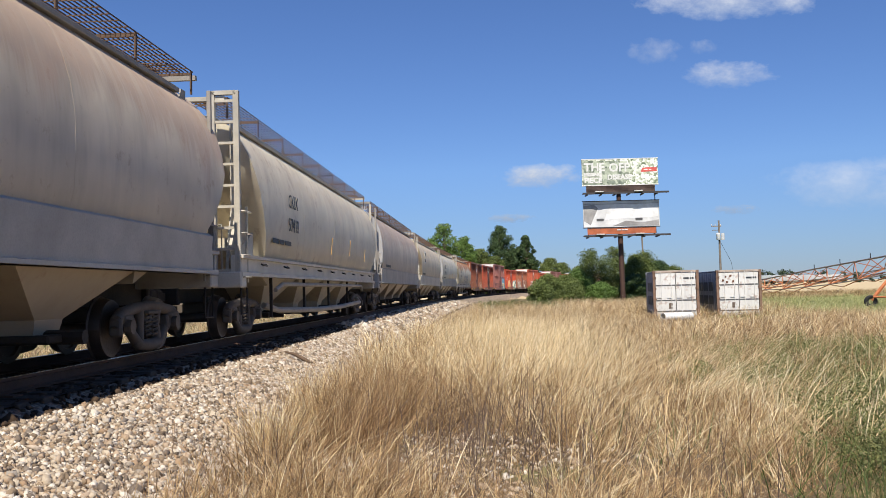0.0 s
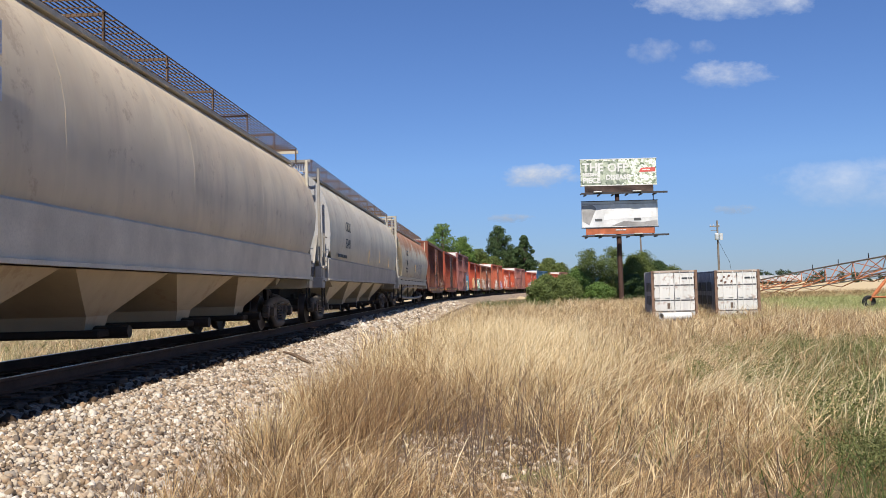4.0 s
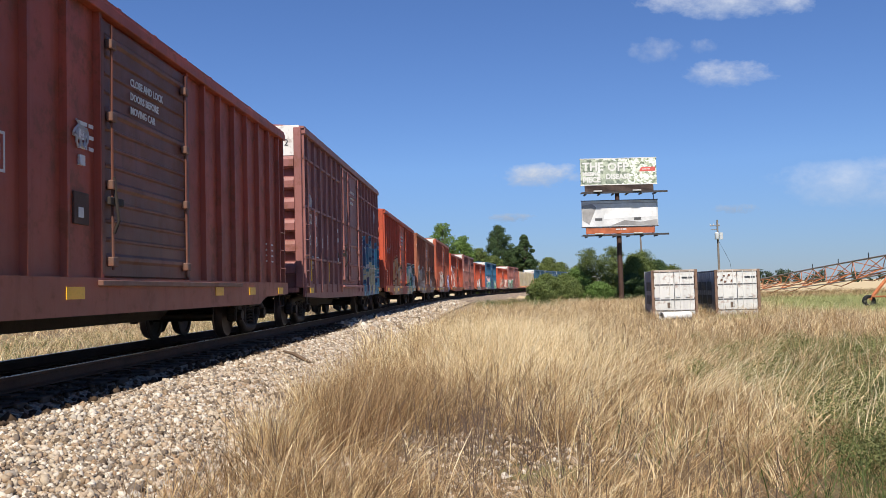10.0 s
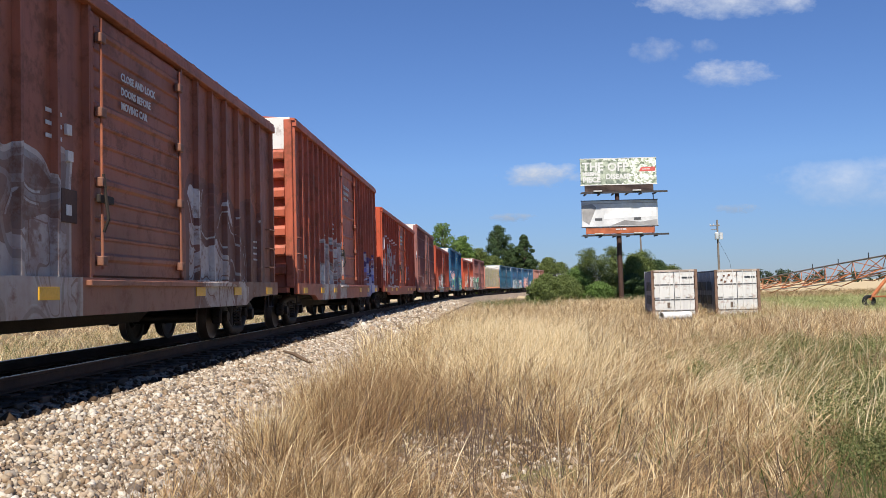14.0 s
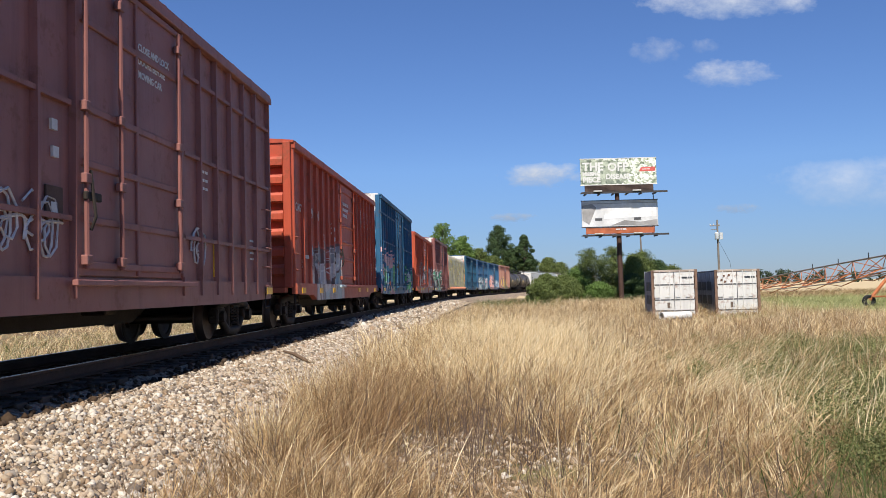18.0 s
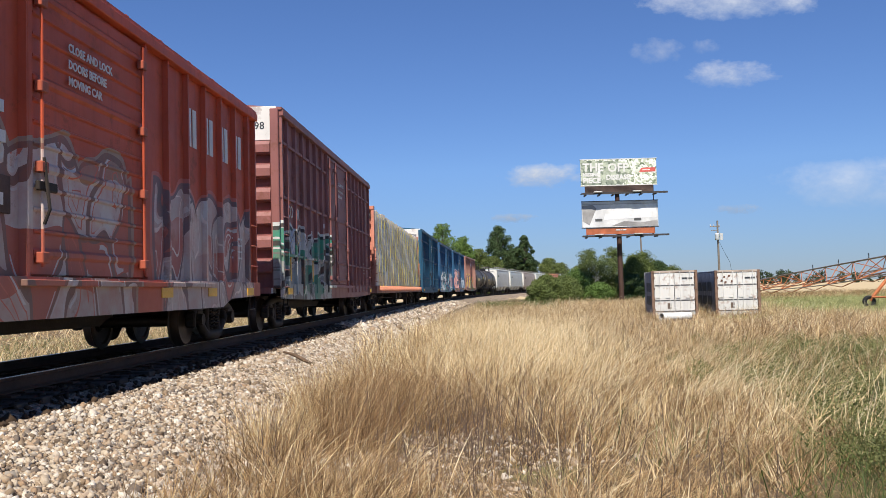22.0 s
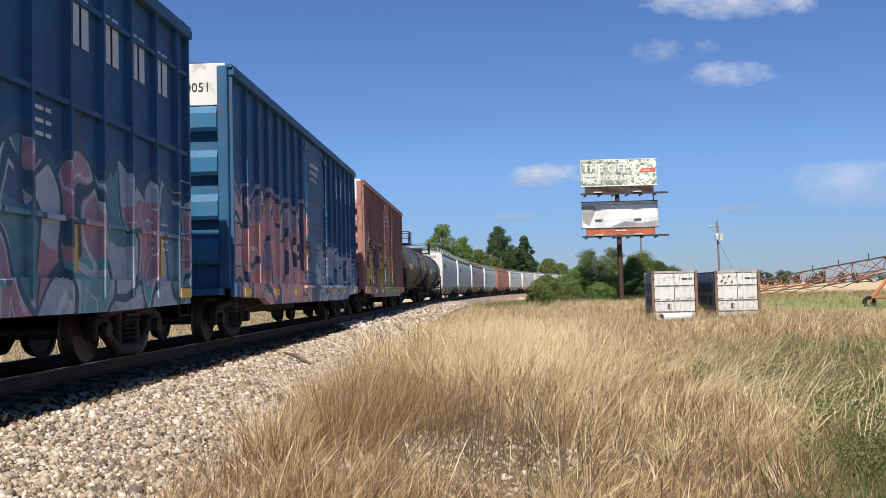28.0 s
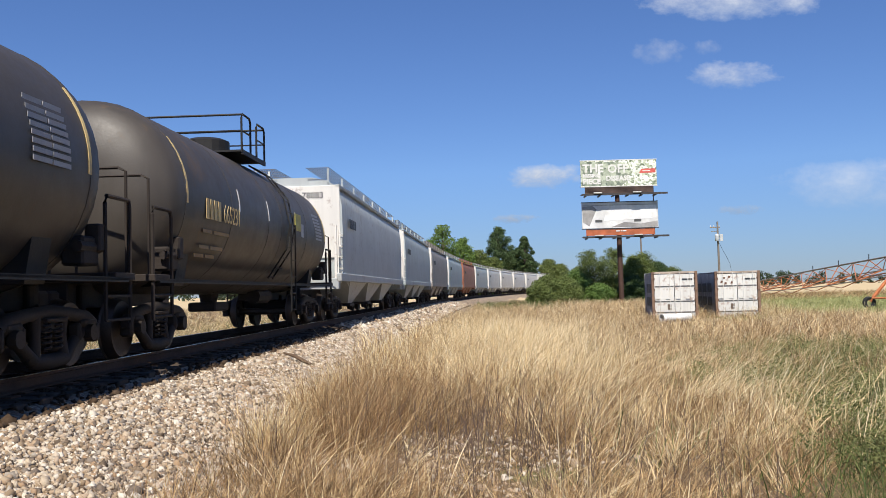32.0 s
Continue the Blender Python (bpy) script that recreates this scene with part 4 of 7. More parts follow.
        part("end_crossbar", Mesh().box(sx * (hl - 0.08) - 0.04, sx * (hl - 0.08) + 0.04, -1.2, 1.2, top - 0.06, top + 0.02), end_paint, ob)
        grating(ob, min(sx * (hl - 0.3), sx * (hl - 0.98)), max(sx * (hl - 0.3), sx * (hl - 0.98)), -1.0, 1.0, top + 0.045, walk_mat, 12, 0.15)
        if sx > 0 or not upright:
            part("end_ladder", ladder_mesh(1.3, top - 0.1, 0.46 if pipes else 0.4, 0.42, 0.016, True, pipes), end_paint, ob, at=(sx * (hl - 0.02), sx * (1.2 if pipes else 1.05), 0)).rotation_euler = (0, 0, sx * math.pi / 2)
        part("handrail", Mesh().tube([(sx * (hl - 0.1), -1.1, 1.3), (sx * (hl - 0.1), -1.1, 2.2), (sx * (hl - 0.1), 0.3, 2.2), (sx * (hl - 0.1), 0.3, 1.3)], 0.018, 6), end_paint, ob)
        part("brake_rigging", Mesh().box(sx * (hl - 0.9) - 0.25, sx * (hl - 0.9) + 0.25, -0.5, 0.1, 1.25, 1.7, 0.03).tube([(sx * (hl - 0.9), 0.3, 1.4), (sx * (hl - 0.9), 1.0, 1.4)], 0.16, 10), GRIME, ob)
    return ob, hl, 1.62


def flat_hopper(b0, b1, paint, label, end_paint, sill_paint, top=4.6, walk_mat=None):
    """A covered hopper with upright smooth sides that turn in at the roof."""
    ob, half = car_base("covered_hopper", label, "hopper car", b0, b1, 2.5, GRIME)
    hl = half - 0.7
    sec = [(1.42, 1.35), (1.56, 1.5), (1.58, 2.6), (1.56, 3.5), (1.5, 3.85), (1.34, 4.15), (1.1, 4.32), (0.6, 4.42)]
    sec = [(y, z + (top - 4.6)) if z > 3 else (y, z) for y, z in sec]
    part("body", Mesh().loft([mirror_ring(sec, x) for x in (-hl + 0.55, -hl / 2, 0, hl / 2, hl - 0.55)]), paint, ob, smooth=True)
    for sd in (-1, 1):
        part("side_sill", Mesh().box(-hl, hl, min(sd * 1.45, sd * 1.6), max(sd * 1.45, sd * 1.6), 1.25, 1.5, 0.015), sill_paint, ob)
        part("top_rail", Mesh().box(-hl + 0.5, hl - 0.5, min(sd * 1.36, sd * 1.5), max(sd * 1.36, sd * 1.5), top - 0.52, top - 0.42, 0.01), paint, ob)
        g0, g1 = sorted((sd * 0.5, sd * 1.2))
        grating(ob, -hl + 0.3, hl - 0.3, g0, g1, top + 0.1, walk_mat, 10, 0.4)
        for i in range(8):
            x = -hl + 0.5 + (2 * hl - 1.0) * i / 7
            part("walk_bracket", Mesh().box(x - 0.02, x + 0.02, min(sd * 1.12, sd * 1.18), max(sd * 1.12, sd * 1.18), top - 0.35, top + 0.09), paint, ob)
    for i in range(3):
        c = (i - 1) * (2 * hl - 6.0) / 3
        w = (2 * hl - 6.0) / 6
        part("outlet_bay", Mesh().loft([[(c - w, -1.4, 1.36), (c + w, -1.4, 1.36), (c + w, 1.4, 1.36), (c - w, 1.4, 1.36)], [(c - 0.45, -1.0, 0.5), (c + 0.45, -1.0, 0.5), (c + 0.45, 1.0, 0.5), (c - 0.45, 1.0, 0.5)]]), paint, ob)
        part("outlet_gate", Mesh().box(c - 0.5, c + 0.5, -1.1, 1.1, 0.4, 0.52, 0.02), GRIME, ob)
    for sx in (-1, 1):
        part("slope_sheet", Mesh().prism([(sx * (hl - 0.6), 1.75), (sx * (hl - 0.6), 2.0), (sx * (hl - 2.9), 1.35), (sx * (hl - 3.0), 1.1)], -1.35, 1.35, "y"), paint, ob)
        part("end_sill", Mesh().box(min(sx * (hl - 0.35), sx * hl), max(sx * (hl - 0.35), sx * hl), -1.5, 1.5, 1.0, 1.35, 0.02), sill_paint, ob)
        part("center_stub", Mesh().box(min(sx * (hl - 4.0), sx * hl), max(sx * (hl - 4.0), sx * hl), -0.2, 0.2, 0.74, 1.1), GRIME, ob)
        part("end_sheet", Mesh().box(min(sx * (hl - 0.56), sx * (hl - 0.5)), max(sx * (hl - 0.56), sx * (hl - 0.5)), -1.5, 1.5, 2.0, top - 0.45, 0.01), end_paint, ob)
        for sd in (-1, 1):
            part("ladder", ladder_mesh(1.3, 2.7, 0.4), end_paint, ob, at=(sx * (hl - 0.3), sd * 1.5, 0)).rotation_euler = (0, 0, 0 if sd < 0 else math.pi)
            part("end_post", Mesh().box(sx * (hl - 0.08) - 0.04, sx * (hl - 0.08) + 0.04, sd * 1.42 - 0.04, sd * 1.42 + 0.04, 1.3, 3.0, 0.01), end_paint, ob)
        part("end_ladder", ladder_mesh(1.3, top - 0.1, 0.42), end_paint, ob, at=(sx * (hl - 0.3), 0.9, 0)).rotation_euler = (0, 0, sx * math.pi / 2)
    return ob, hl, 1.635


def tank_car(b0, b1, paint, label, R=1.52, marks=YELLOW):
    """A tank car: dished barrel on stub sills, with a dome platform, ladders and end rails."""
    ob, half = car_base("tank_car", label, "tank car", b0, b1, 1.7, GRIME)
    hl, zc = half - 0.85, 2.44
    n = 40
    rings = []
    for x, r in [(-hl, 0.02), (-hl + 0.05, R * 0.45), (-hl + 0.16, R * 0.72), (-hl + 0.33, R * 0.9), (-hl + 0.52, R * 0.975), (-hl + 0.75, R)] + [(-hl + 0.75 + (2 * hl - 1.5) * i / 4, R) for i in range(1, 4)] + [(hl - 0.75, R), (hl - 0.52, R * 0.975), (hl - 0.33, R * 0.9), (hl - 0.16, R * 0.72), (hl - 0.05, R * 0.45), (hl, 0.02)]:
        rings.append([(x, r * math.cos(6.2832 * i / n), zc + r * math.sin(6.2832 * i / n)) for i in range(n)])
    part("barrel", Mesh().loft(rings), paint, ob, smooth=True)
    for x in (-hl + 0.8, -hl * 0.5, -0.6, 0.6, hl * 0.5, hl - 0.8):
        m = Mesh().loft([[(x + a, r * math.cos(6.2832 * i / n), zc + r * math.sin(6.2832 * i / n)) for a, r in ((-0.02, R - 0.01), (-0.02, R + 0.006), (0.02, R + 0.006), (0.02, R - 0.01))] for i in range(n + 1)], False)
        part("weld_band", m, paint, ob)
    part("dome", Mesh().tube([(0, 0, zc + R - 0.1), (0, 0, zc + R + 0.32), (0, 0, zc + R + 0.38)], [0.5, 0.5, 0.36], 18), BLACK, ob)
    z = zc + R - 0.02
    part("dome_platform", Mesh().box(-0.95, 0.95, -1.05, 1.05, z - 0.04, z, 0.0).box(-0.95, 0.95, -1.08, -1.04, z - 0.1, z), BLACK, ob, "black dome platform")
    for sx in (-1, 1):
        for sd in (-1, 1):
            part("platform_rail", Mesh().tube([(sx * 0.95, sd * 1.05, z - 0.05), (sx * 0.95, sd * 1.05, z + 0.68), (sx * 0.87, sd * 1.05, z + 0.76), (sx * 0.33, sd * 1.05, z + 0.76), (sx * 0.25, sd * 1.05, z + 0.68), (sx * 0.25, sd * 1.05, z)], 0.024, 6).tube([(sx * 0.95, sd * 1.05, z + 0.4), (sx * 0.25, sd * 1.05, z + 0.4)], 0.018, 5), BLACK, ob, smooth=True)
        part("platform_end_rail", Mesh().tube([(sx * 0.95, -1.05, z + 0.74), (sx * 0.95, 1.05, z + 0.74)], 0.024, 6).tube([(sx * 0.95, -1.05, z + 0.4), (sx * 0.95, 1.05, z + 0.4)], 0.018, 5), BLACK, ob)
    for sd in (-1, 1):
        a = [(0.0, sd * (R * math.cos(t) + 0.1), zc + (R + 0.03) * math.sin(t)) for t in [radians(d) for d in (-50, -20, 0, 25, 50, 68)]]
        m = Mesh()
        for o in (0.98, 1.42):
            m.tube([(o, y, q) for _, y, q in a], 0.02, 5)
        for i in range(12):
            t = radians(-48 + 110 * i / 11)
            m.tube([(0.98, sd * (R * math.cos(t) + 0.1), zc + (R + 0.03) * math.sin(t)), (1.42, sd * (R * math.cos(t) + 0.1), zc + (R + 0.03) * math.sin(t))], 0.013, 4)
        part("side_ladder", m, BLACK, ob)
        m = Mesh()
        for o in (0.98, 1.42):
            m.tube([(o, sd * 1.64, 2.5), (o, sd * 1.62, 0.5)], 0.02, 5)
        for i in range(6):
            m.tube([(0.98, sd * 1.63, 0.52 + 0.38 * i), (1.42, sd * 1.63, 0.52 + 0.38 * i)], 0.014, 4)
        part("lower_ladder", m, BLACK, ob)
        part("side_walk", Mesh().box(-hl - 0.3, hl + 0.3, min(sd * 1.25, sd * 1.5), max(sd * 1.25, sd * 1.5), 1.1, 1.13).box(-hl - 0.3, hl + 0.3, min(sd * 1.48, sd * 1.5), max(sd * 1.48, sd * 1.5), 1.08, 1.14), BLACK, ob)
        for x in (-hl + 0.85, hl - 0.85):
            t = [radians(d) for d in range(-4, 43, 6)]
            m = Mesh().loft([[(x + o, sd * (R + e) * math.cos(q), zc + (R + e) * math.sin(q)) for o, e in ((-0.035, 0.0), (-0.035, 0.008), (0.035, 0.008), (0.035, 0.0))] for q in t])
            part("curved_stripe", m, marks, ob, "yellow reflective stripe")
        for x in (-2.85, -0.6, 2.2):
            t = [radians(d) for d in range(0, 18, 4)]
            m = Mesh().loft([[(x + o, sd * (R + e) * math.cos(q), zc + (R + e) * math.sin(q)) for o, e in ((-0.025, 0.0), (-0.025, 0.008), (0.025, 0.008), (0.025, 0.0))] for q in t])
            part("white_stripe", m, LETTER, ob)
    for sx in (-1, 1):
        part("stub_sill", Mesh().box(min(sx * (hl - 3.6), sx * (hl + 0.45)), max(sx * (hl - 3.6), sx * (hl + 0.45)), -0.22, 0.22, 0.74, 1.2, 0.02), GRIME, ob)
        part("saddle", Mesh().prism([(-1.15, 1.05), (1.15, 1.05), (1.3, 1.9), (0.6, 1.32), (0, 1.2), (-0.6, 1.32), (-1.3, 1.9)], sx * (hl - 1.45) - 0.22, sx * (hl - 1.45) + 0.22), BLACK, ob)
        part("end_platform", Mesh().box(min(sx * (hl - 0.1), sx * (hl + 0.5)), max(sx * (hl - 0.1), sx * (hl + 0.5)), -1.5, 1.5, 1.1, 1.2, 0.01), GRIME, ob)
        for sd in (-1, 1):
            part("corner_rail", Mesh().tube([(sx * (hl + 0.45), sd * 1.45, 0.55), (sx * (hl + 0.45), sd * 1.45, 2.05), (sx * (hl + 0.42), sd * 1.45, 2.15), (sx * (hl - 0.25), sd * 1.45, 2.15), (sx * (hl - 0.3), sd * 1.45, 2.05), (sx * (hl - 0.3), sd * 1.45, 0.6)], 0.028, 6).tube([(sx * (hl + 0.45), sd * 1.45, 0.6), (sx * (hl - 0.3), sd * 1.45, 0.6)], 0.02, 5).tube([(sx * (hl + 0.45), sd * 1.45, 0.9), (sx * (hl - 0.3), sd * 1.45, 0.9)], 0.02, 5), GRIME, ob, smooth=True)
            part("end_handrail", Mesh().tube([(sx * (hl + 0.46), sd * 1.4, 1.2), (sx * (hl + 0.46), sd * 1.4, 2.55), (sx * (hl + 0.46), sd * 1.3, 2.6), (sx * (hl + 0.46), sd * 0.4, 2.6), (sx * (hl + 0.46), sd * 0.35, 1.2)], 0.022, 6), GRIME, ob, smooth=True)
    part("outlet", Mesh().tube([(0, 0, 1.3), (0, 0, 0.95), (0, 0, 0.6)], [0.35, 0.22, 0.15], 12).box(-0.5, 0.5, -0.3, 0.3, 0.55, 0.75, 0.03), GRIME, ob)
    part("air_tank", Mesh().tube([(2.2, -0.4, 0.85), (3.4, -0.4, 0.85)], 0.18, 10), GRIME, ob)
    return ob, hl, R, zc


def wrap_paint():
    """Cloudy plastic film over boards: board lines show through, crease highlights and fold shade are painted in."""
    n = Nodes("lumber_wrap")
    x, y, z = n.xyz()
    wob = n.noise(0.8, 3)
    big = n.noise(0.55, 3, 0.6)
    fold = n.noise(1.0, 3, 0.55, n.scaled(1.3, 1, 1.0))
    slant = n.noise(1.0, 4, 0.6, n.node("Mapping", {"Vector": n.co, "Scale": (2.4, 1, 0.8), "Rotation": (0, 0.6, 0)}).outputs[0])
    col = n.mix(n.ramp(big, (0.35, 0.0), (0.65, 1.0)), (0.55, 0.44, 0.3), (0.7, 0.59, 0.44))
    zz = n.math("ADD", z, n.math("MULTIPLY_ADD", wob, 0.12, n.math("MULTIPLY", x, 0.012)))
    row = n.math("LESS_THAN", n.math("MODULO", n.math("ADD", zz, 3.0), 0.42), 0.03)
    col = n.mix(n.math("MULTIPLY", n.math("MULTIPLY", row, n.ramp(n.noise(0.9, 3), (0.4, 0.0), (0.55, 1.0))), 0.7), col, (0.16, 0.11, 0.08))
    stain = n.ramp(n.noise(1.0, 3, 0.6, n.scaled(1.1, 1, 0.15, (3, 0, 0))), (0.58, 0.0), (0.72, 0.55))
    col = n.mix(stain, col, (0.46, 0.3, 0.08))
    # pale highlights on slanting creases, then darker fold shade, put into the colour
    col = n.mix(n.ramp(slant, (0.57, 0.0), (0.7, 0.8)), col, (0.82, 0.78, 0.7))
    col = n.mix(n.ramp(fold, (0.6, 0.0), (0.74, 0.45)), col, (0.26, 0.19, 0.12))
    return n.done(col, n.math("MULTIPLY_ADD", fold, 0.3, 0.16), 0.0, n.math("ADD", slant, n.math("MULTIPLY", fold, 0.6)), 0.09, 0.55)


def centerbeam(b0, b1, paint, label):
    """A centre-beam flat car with end bulkheads and wrapped lumber packs on both sides."""
    ob, half = car_base("centerbeam_flat_car", label, "flat car", b0, b1, 3.0, GRIME)
    hl, F = half - 0.8, 1.1
    part("deck", Mesh().box(-hl, hl, -1.45, 1.45, F - 0.12, F, 0.01), paint, ob)
    for sd in (-1, 1):
        part("side_sill", Mesh().prism([(-hl, F - 0.3), (-hl, F + 0.02), (hl, F + 0.02), (hl, F - 0.3)], min(sd * 1.4, sd * 1.5), max(sd * 1.4, sd * 1.5), "y"), car_paint("salmon_sill", (0.4, 0.14, 0.09), 0.35, 0.5, 0.25, 0.5), ob)
        for i in range(20):
            x = -hl + 1.0 + (2 * hl - 2.0) * i / 19
            part("winch", lambda: Mesh().box(-0.12, 0.12, -0.1, 0.0, -0.18, 0.0, 0.02).tube([(-0.17, -0.06, -0.09), (0.17, -0.06, -0.09)], 0.055, 8).box(-0.03, 0.03, -0.13, 0.0, -0.2, 0.03), plain("winch_salmon", (0.62, 0.26, 0.16), 0.6), ob, key="winch", at=(x, sd * 1.5, F - 0.02)).rotation_euler = (0, 0, 0 if sd < 0 else math.pi)
    part("air_tank", Mesh().tube([(1.6, -0.9, 0.62), (1.65, -0.9, 0.62), (2.9, -0.9, 0.62), (2.95, -0.9, 0.62)], [0.1, 0.19, 0.19, 0.1], 12), GRIME, ob, smooth=True)
    part("brake_gear", Mesh().box(-1.2, -0.7, -1.2, -0.8, 0.5, 0.95, 0.03).box(4.4, 4.7, -1.25, -0.9, 0.5, 0.95, 0.03).tube([(-6.5, -0.9, 0.6), (-0.7, -0.95, 0.55), (1.6, -0.95, 0.6), (6.5, -0.9, 0.62)], 0.025, 5), GRIME, ob)
    for i in range(9):
        x = -hl + 3.6 + (2 * hl - 7.2) * i / 8
        part("cross_bearer", Mesh().box(x - 0.06, x + 0.06, -1.4, 1.4, F - 0.32, F - 0.1), GRIME, ob)
    part("center_beam", Mesh().box(-hl + 0.3, hl - 0.3, -0.12, 0.12, F, 4.4), paint, ob)
    part("center_sill", Mesh().box(-hl, hl, -0.22, 0.22, 0.7, F - 0.1), GRIME, ob)
    for sx in (-1, 1):
        bh = part("bulkhead", Mesh().box(min(sx * (hl - 0.3), sx * (hl - 0.42)), max(sx * (hl - 0.3), sx * (hl - 0.42)), -1.42, 1.42, F, 4.46, 0.01), paint, ob, "salmon-painted end bulkhead")
        for y in (-1.36, 1.36):
            part("bulkhead_post", Mesh().prism([(sx * (hl - 0.3), F), (sx * (hl - 0.02), F), (sx * (hl - 0.12), 4.46), (sx * (hl - 0.3), 4.46)], y - 0.06, y + 0.06, "y"), paint, bh)
        for i in range(6):
            z = F + 0.4 + i * 0.55
            part("bulkhead_rail", Mesh().box(min(sx * (hl - 0.3), sx * (hl - 0.16)), max(sx * (hl - 0.3), sx * (hl - 0.16)), -1.4, 1.4, z, z + 0.12, 0.01), paint, bh)
        part("number_board", Mesh().box(sx * (hl - 0.2) - 0.02, sx * (hl - 0.2) + 0.02, -1.28, 1.28, 3.93, 4.17), BLACK, bh)
        if sx < 0:
            lettering("29701", 0.2, -hl + 0.175, 3.98, -0.6, bh, LETTER, "car_number", 1)
        part("top_brace", Mesh().box(min(sx * (hl - 0.3), sx * (hl - 0.1)), max(sx * (hl - 0.3), sx * (hl - 0.1)), -1.42, 1.42, 4.3, 4.46, 0.01), paint, bh)
        part("end_sill", Mesh().box(min(sx * (hl - 0.3), sx * hl), max(sx * (hl - 0.3), sx * hl), -1.45, 1.45, F - 0.3, F + 0.03, 0.02), paint, ob)
        for sd in (-1, 1):
            part("ladder", ladder_mesh(F + 0.2, 2.6, 0.42), paint, ob, at=(sx * (hl - 0.1), sd * 1.44, 0)).rotation_euler = (0, 0, 0 if sd < 0 else math.pi)
            part("end_handrail", Mesh().tube([(sx * hl, sd * 1.2, F), (sx * hl, sd * 1.2, F + 1.4), (sx * hl, sd * 0.5, F + 1.4), (sx * hl, sd * 0.5, F)], 0.02, 6), paint, ob)
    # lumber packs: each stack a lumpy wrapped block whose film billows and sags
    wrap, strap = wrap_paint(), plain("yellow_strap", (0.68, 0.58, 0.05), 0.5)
    label_white = plain("pack_label", (0.5, 0.53, 0.58), 0.6)
    rng = random.Random(8)
    nst = 7
    span = 2 * hl - 0.95

    def bulge(x, z, sd):
        return 0.03 * math.sin(x * 2.3 + 1.1 * math.sin(z * 1.7) + sd) + 0.022 * math.sin(z * 4.1 + x * 1.3) + 0.012 * math.sin(x * 9.1 + z * 5.3 + math.sin(z * 6)) + 0.008 * math.sin(x * 17 - z * 11)

    for sd in (-1, 1):
        for i in range(nst):
            x0 = -span / 2 + span * i / nst
            x1 = x0 + span / nst
            nx, nz = 30, 26
            rings = []
            for ix in range(nx + 1):
                x = x0 + (x1 - x0) * ix / nx
                top = 4.36 + 0.035 * math.sin(x * 3.1) + 0.02 * math.sin(x * 7.7 + 1)
                ring = [(x, sd * 0.15, F + 0.03)]
                for iz in range(nz + 1):
                    z = F + 0.03 + (top - F - 0.03) * iz / nz
                    r = max(0.0, iz - nz + 2) * 0.04
                    ring.append((x, sd * (1.425 + bulge(x, z, sd) - r), z))
                ring.append((x, sd * 0.15, top + 0.01))
                rings.append(ring)
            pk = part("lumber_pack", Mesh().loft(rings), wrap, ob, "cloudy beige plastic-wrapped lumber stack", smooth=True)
            for j in range(3):
                if rng.random() < 0.6:
                    x, z = x0 + (x1 - x0) * rng.uniform(0.1, 0.9), F + 0.5 + j * 0.95
                    part("pack_label", Mesh().box(x - 0.09, x + 0.09, min(sd * 1.44, sd * (1.44 + bulge(x, z, sd) + 0.004)), max(sd * 1.44, sd * (1.44 + bulge(x, z, sd) + 0.004)), z, z + 0.16), label_white, pk, "small pale paper label")
    # darker copy of the strap yellow, shade painted on every fifth strap
    shaded_strap = plain("shaded_yellow_strap", (0.4, 0.32, 0.05), 0.6)
    for i in range(20):
        xb = -hl + 1.0 + (2 * hl - 2.0) * i / 19
        for sd in (-1, 1):
            tilt, wd = rng.uniform(-0.16, 0.16), rng.choice((0.06, 0.07, 0.075, 0.09, 0.14)) / 2
            rings = []
            for k in range(15):
                z = F - 0.04 + (4.31 - F) * k / 14
                x = xb + tilt * k / 14
                q = wd * (1.0 if i % 4 else 0.45 + 0.55 * abs(math.cos(k * 0.45 + i)))
                yy = sd * (1.508 if k else 1.53)
                yy -= sd * 0.07 * (k == 14)
                rings.append([(x - q, yy - sd * 0.004, z), (x - q, yy + sd * 0.004, z), (x + q, yy + sd * 0.004, z), (x + q, yy - sd * 0.004, z)])
            part("strap", Mesh().loft(rings), shaded_strap if i % 5 == 3 else strap, ob, "yellow tie-down strap")
    return ob, hl


# the cars in their order along the line; places are metres along the track at the start
CREAM = plain("cream_paint", (0.46, 0.42, 0.34), 0.6, 0.0, 0.25)
WALK = plain("walkway_rust", (0.13, 0.085, 0.06), 0.8, 0.2)
WALK_GREY = plain("walkway_grey", (0.15, 0.14, 0.13), 0.7, 0.3)
WHITE_END = car_paint("white_end", (0.7, 0.68, 0.63), 0.12, 0.2, 0.05, 0.0)
HOPPER_AT = [-4.6, 16.3, 37.1, 58.0, 78.9, 100.0, 121.0]


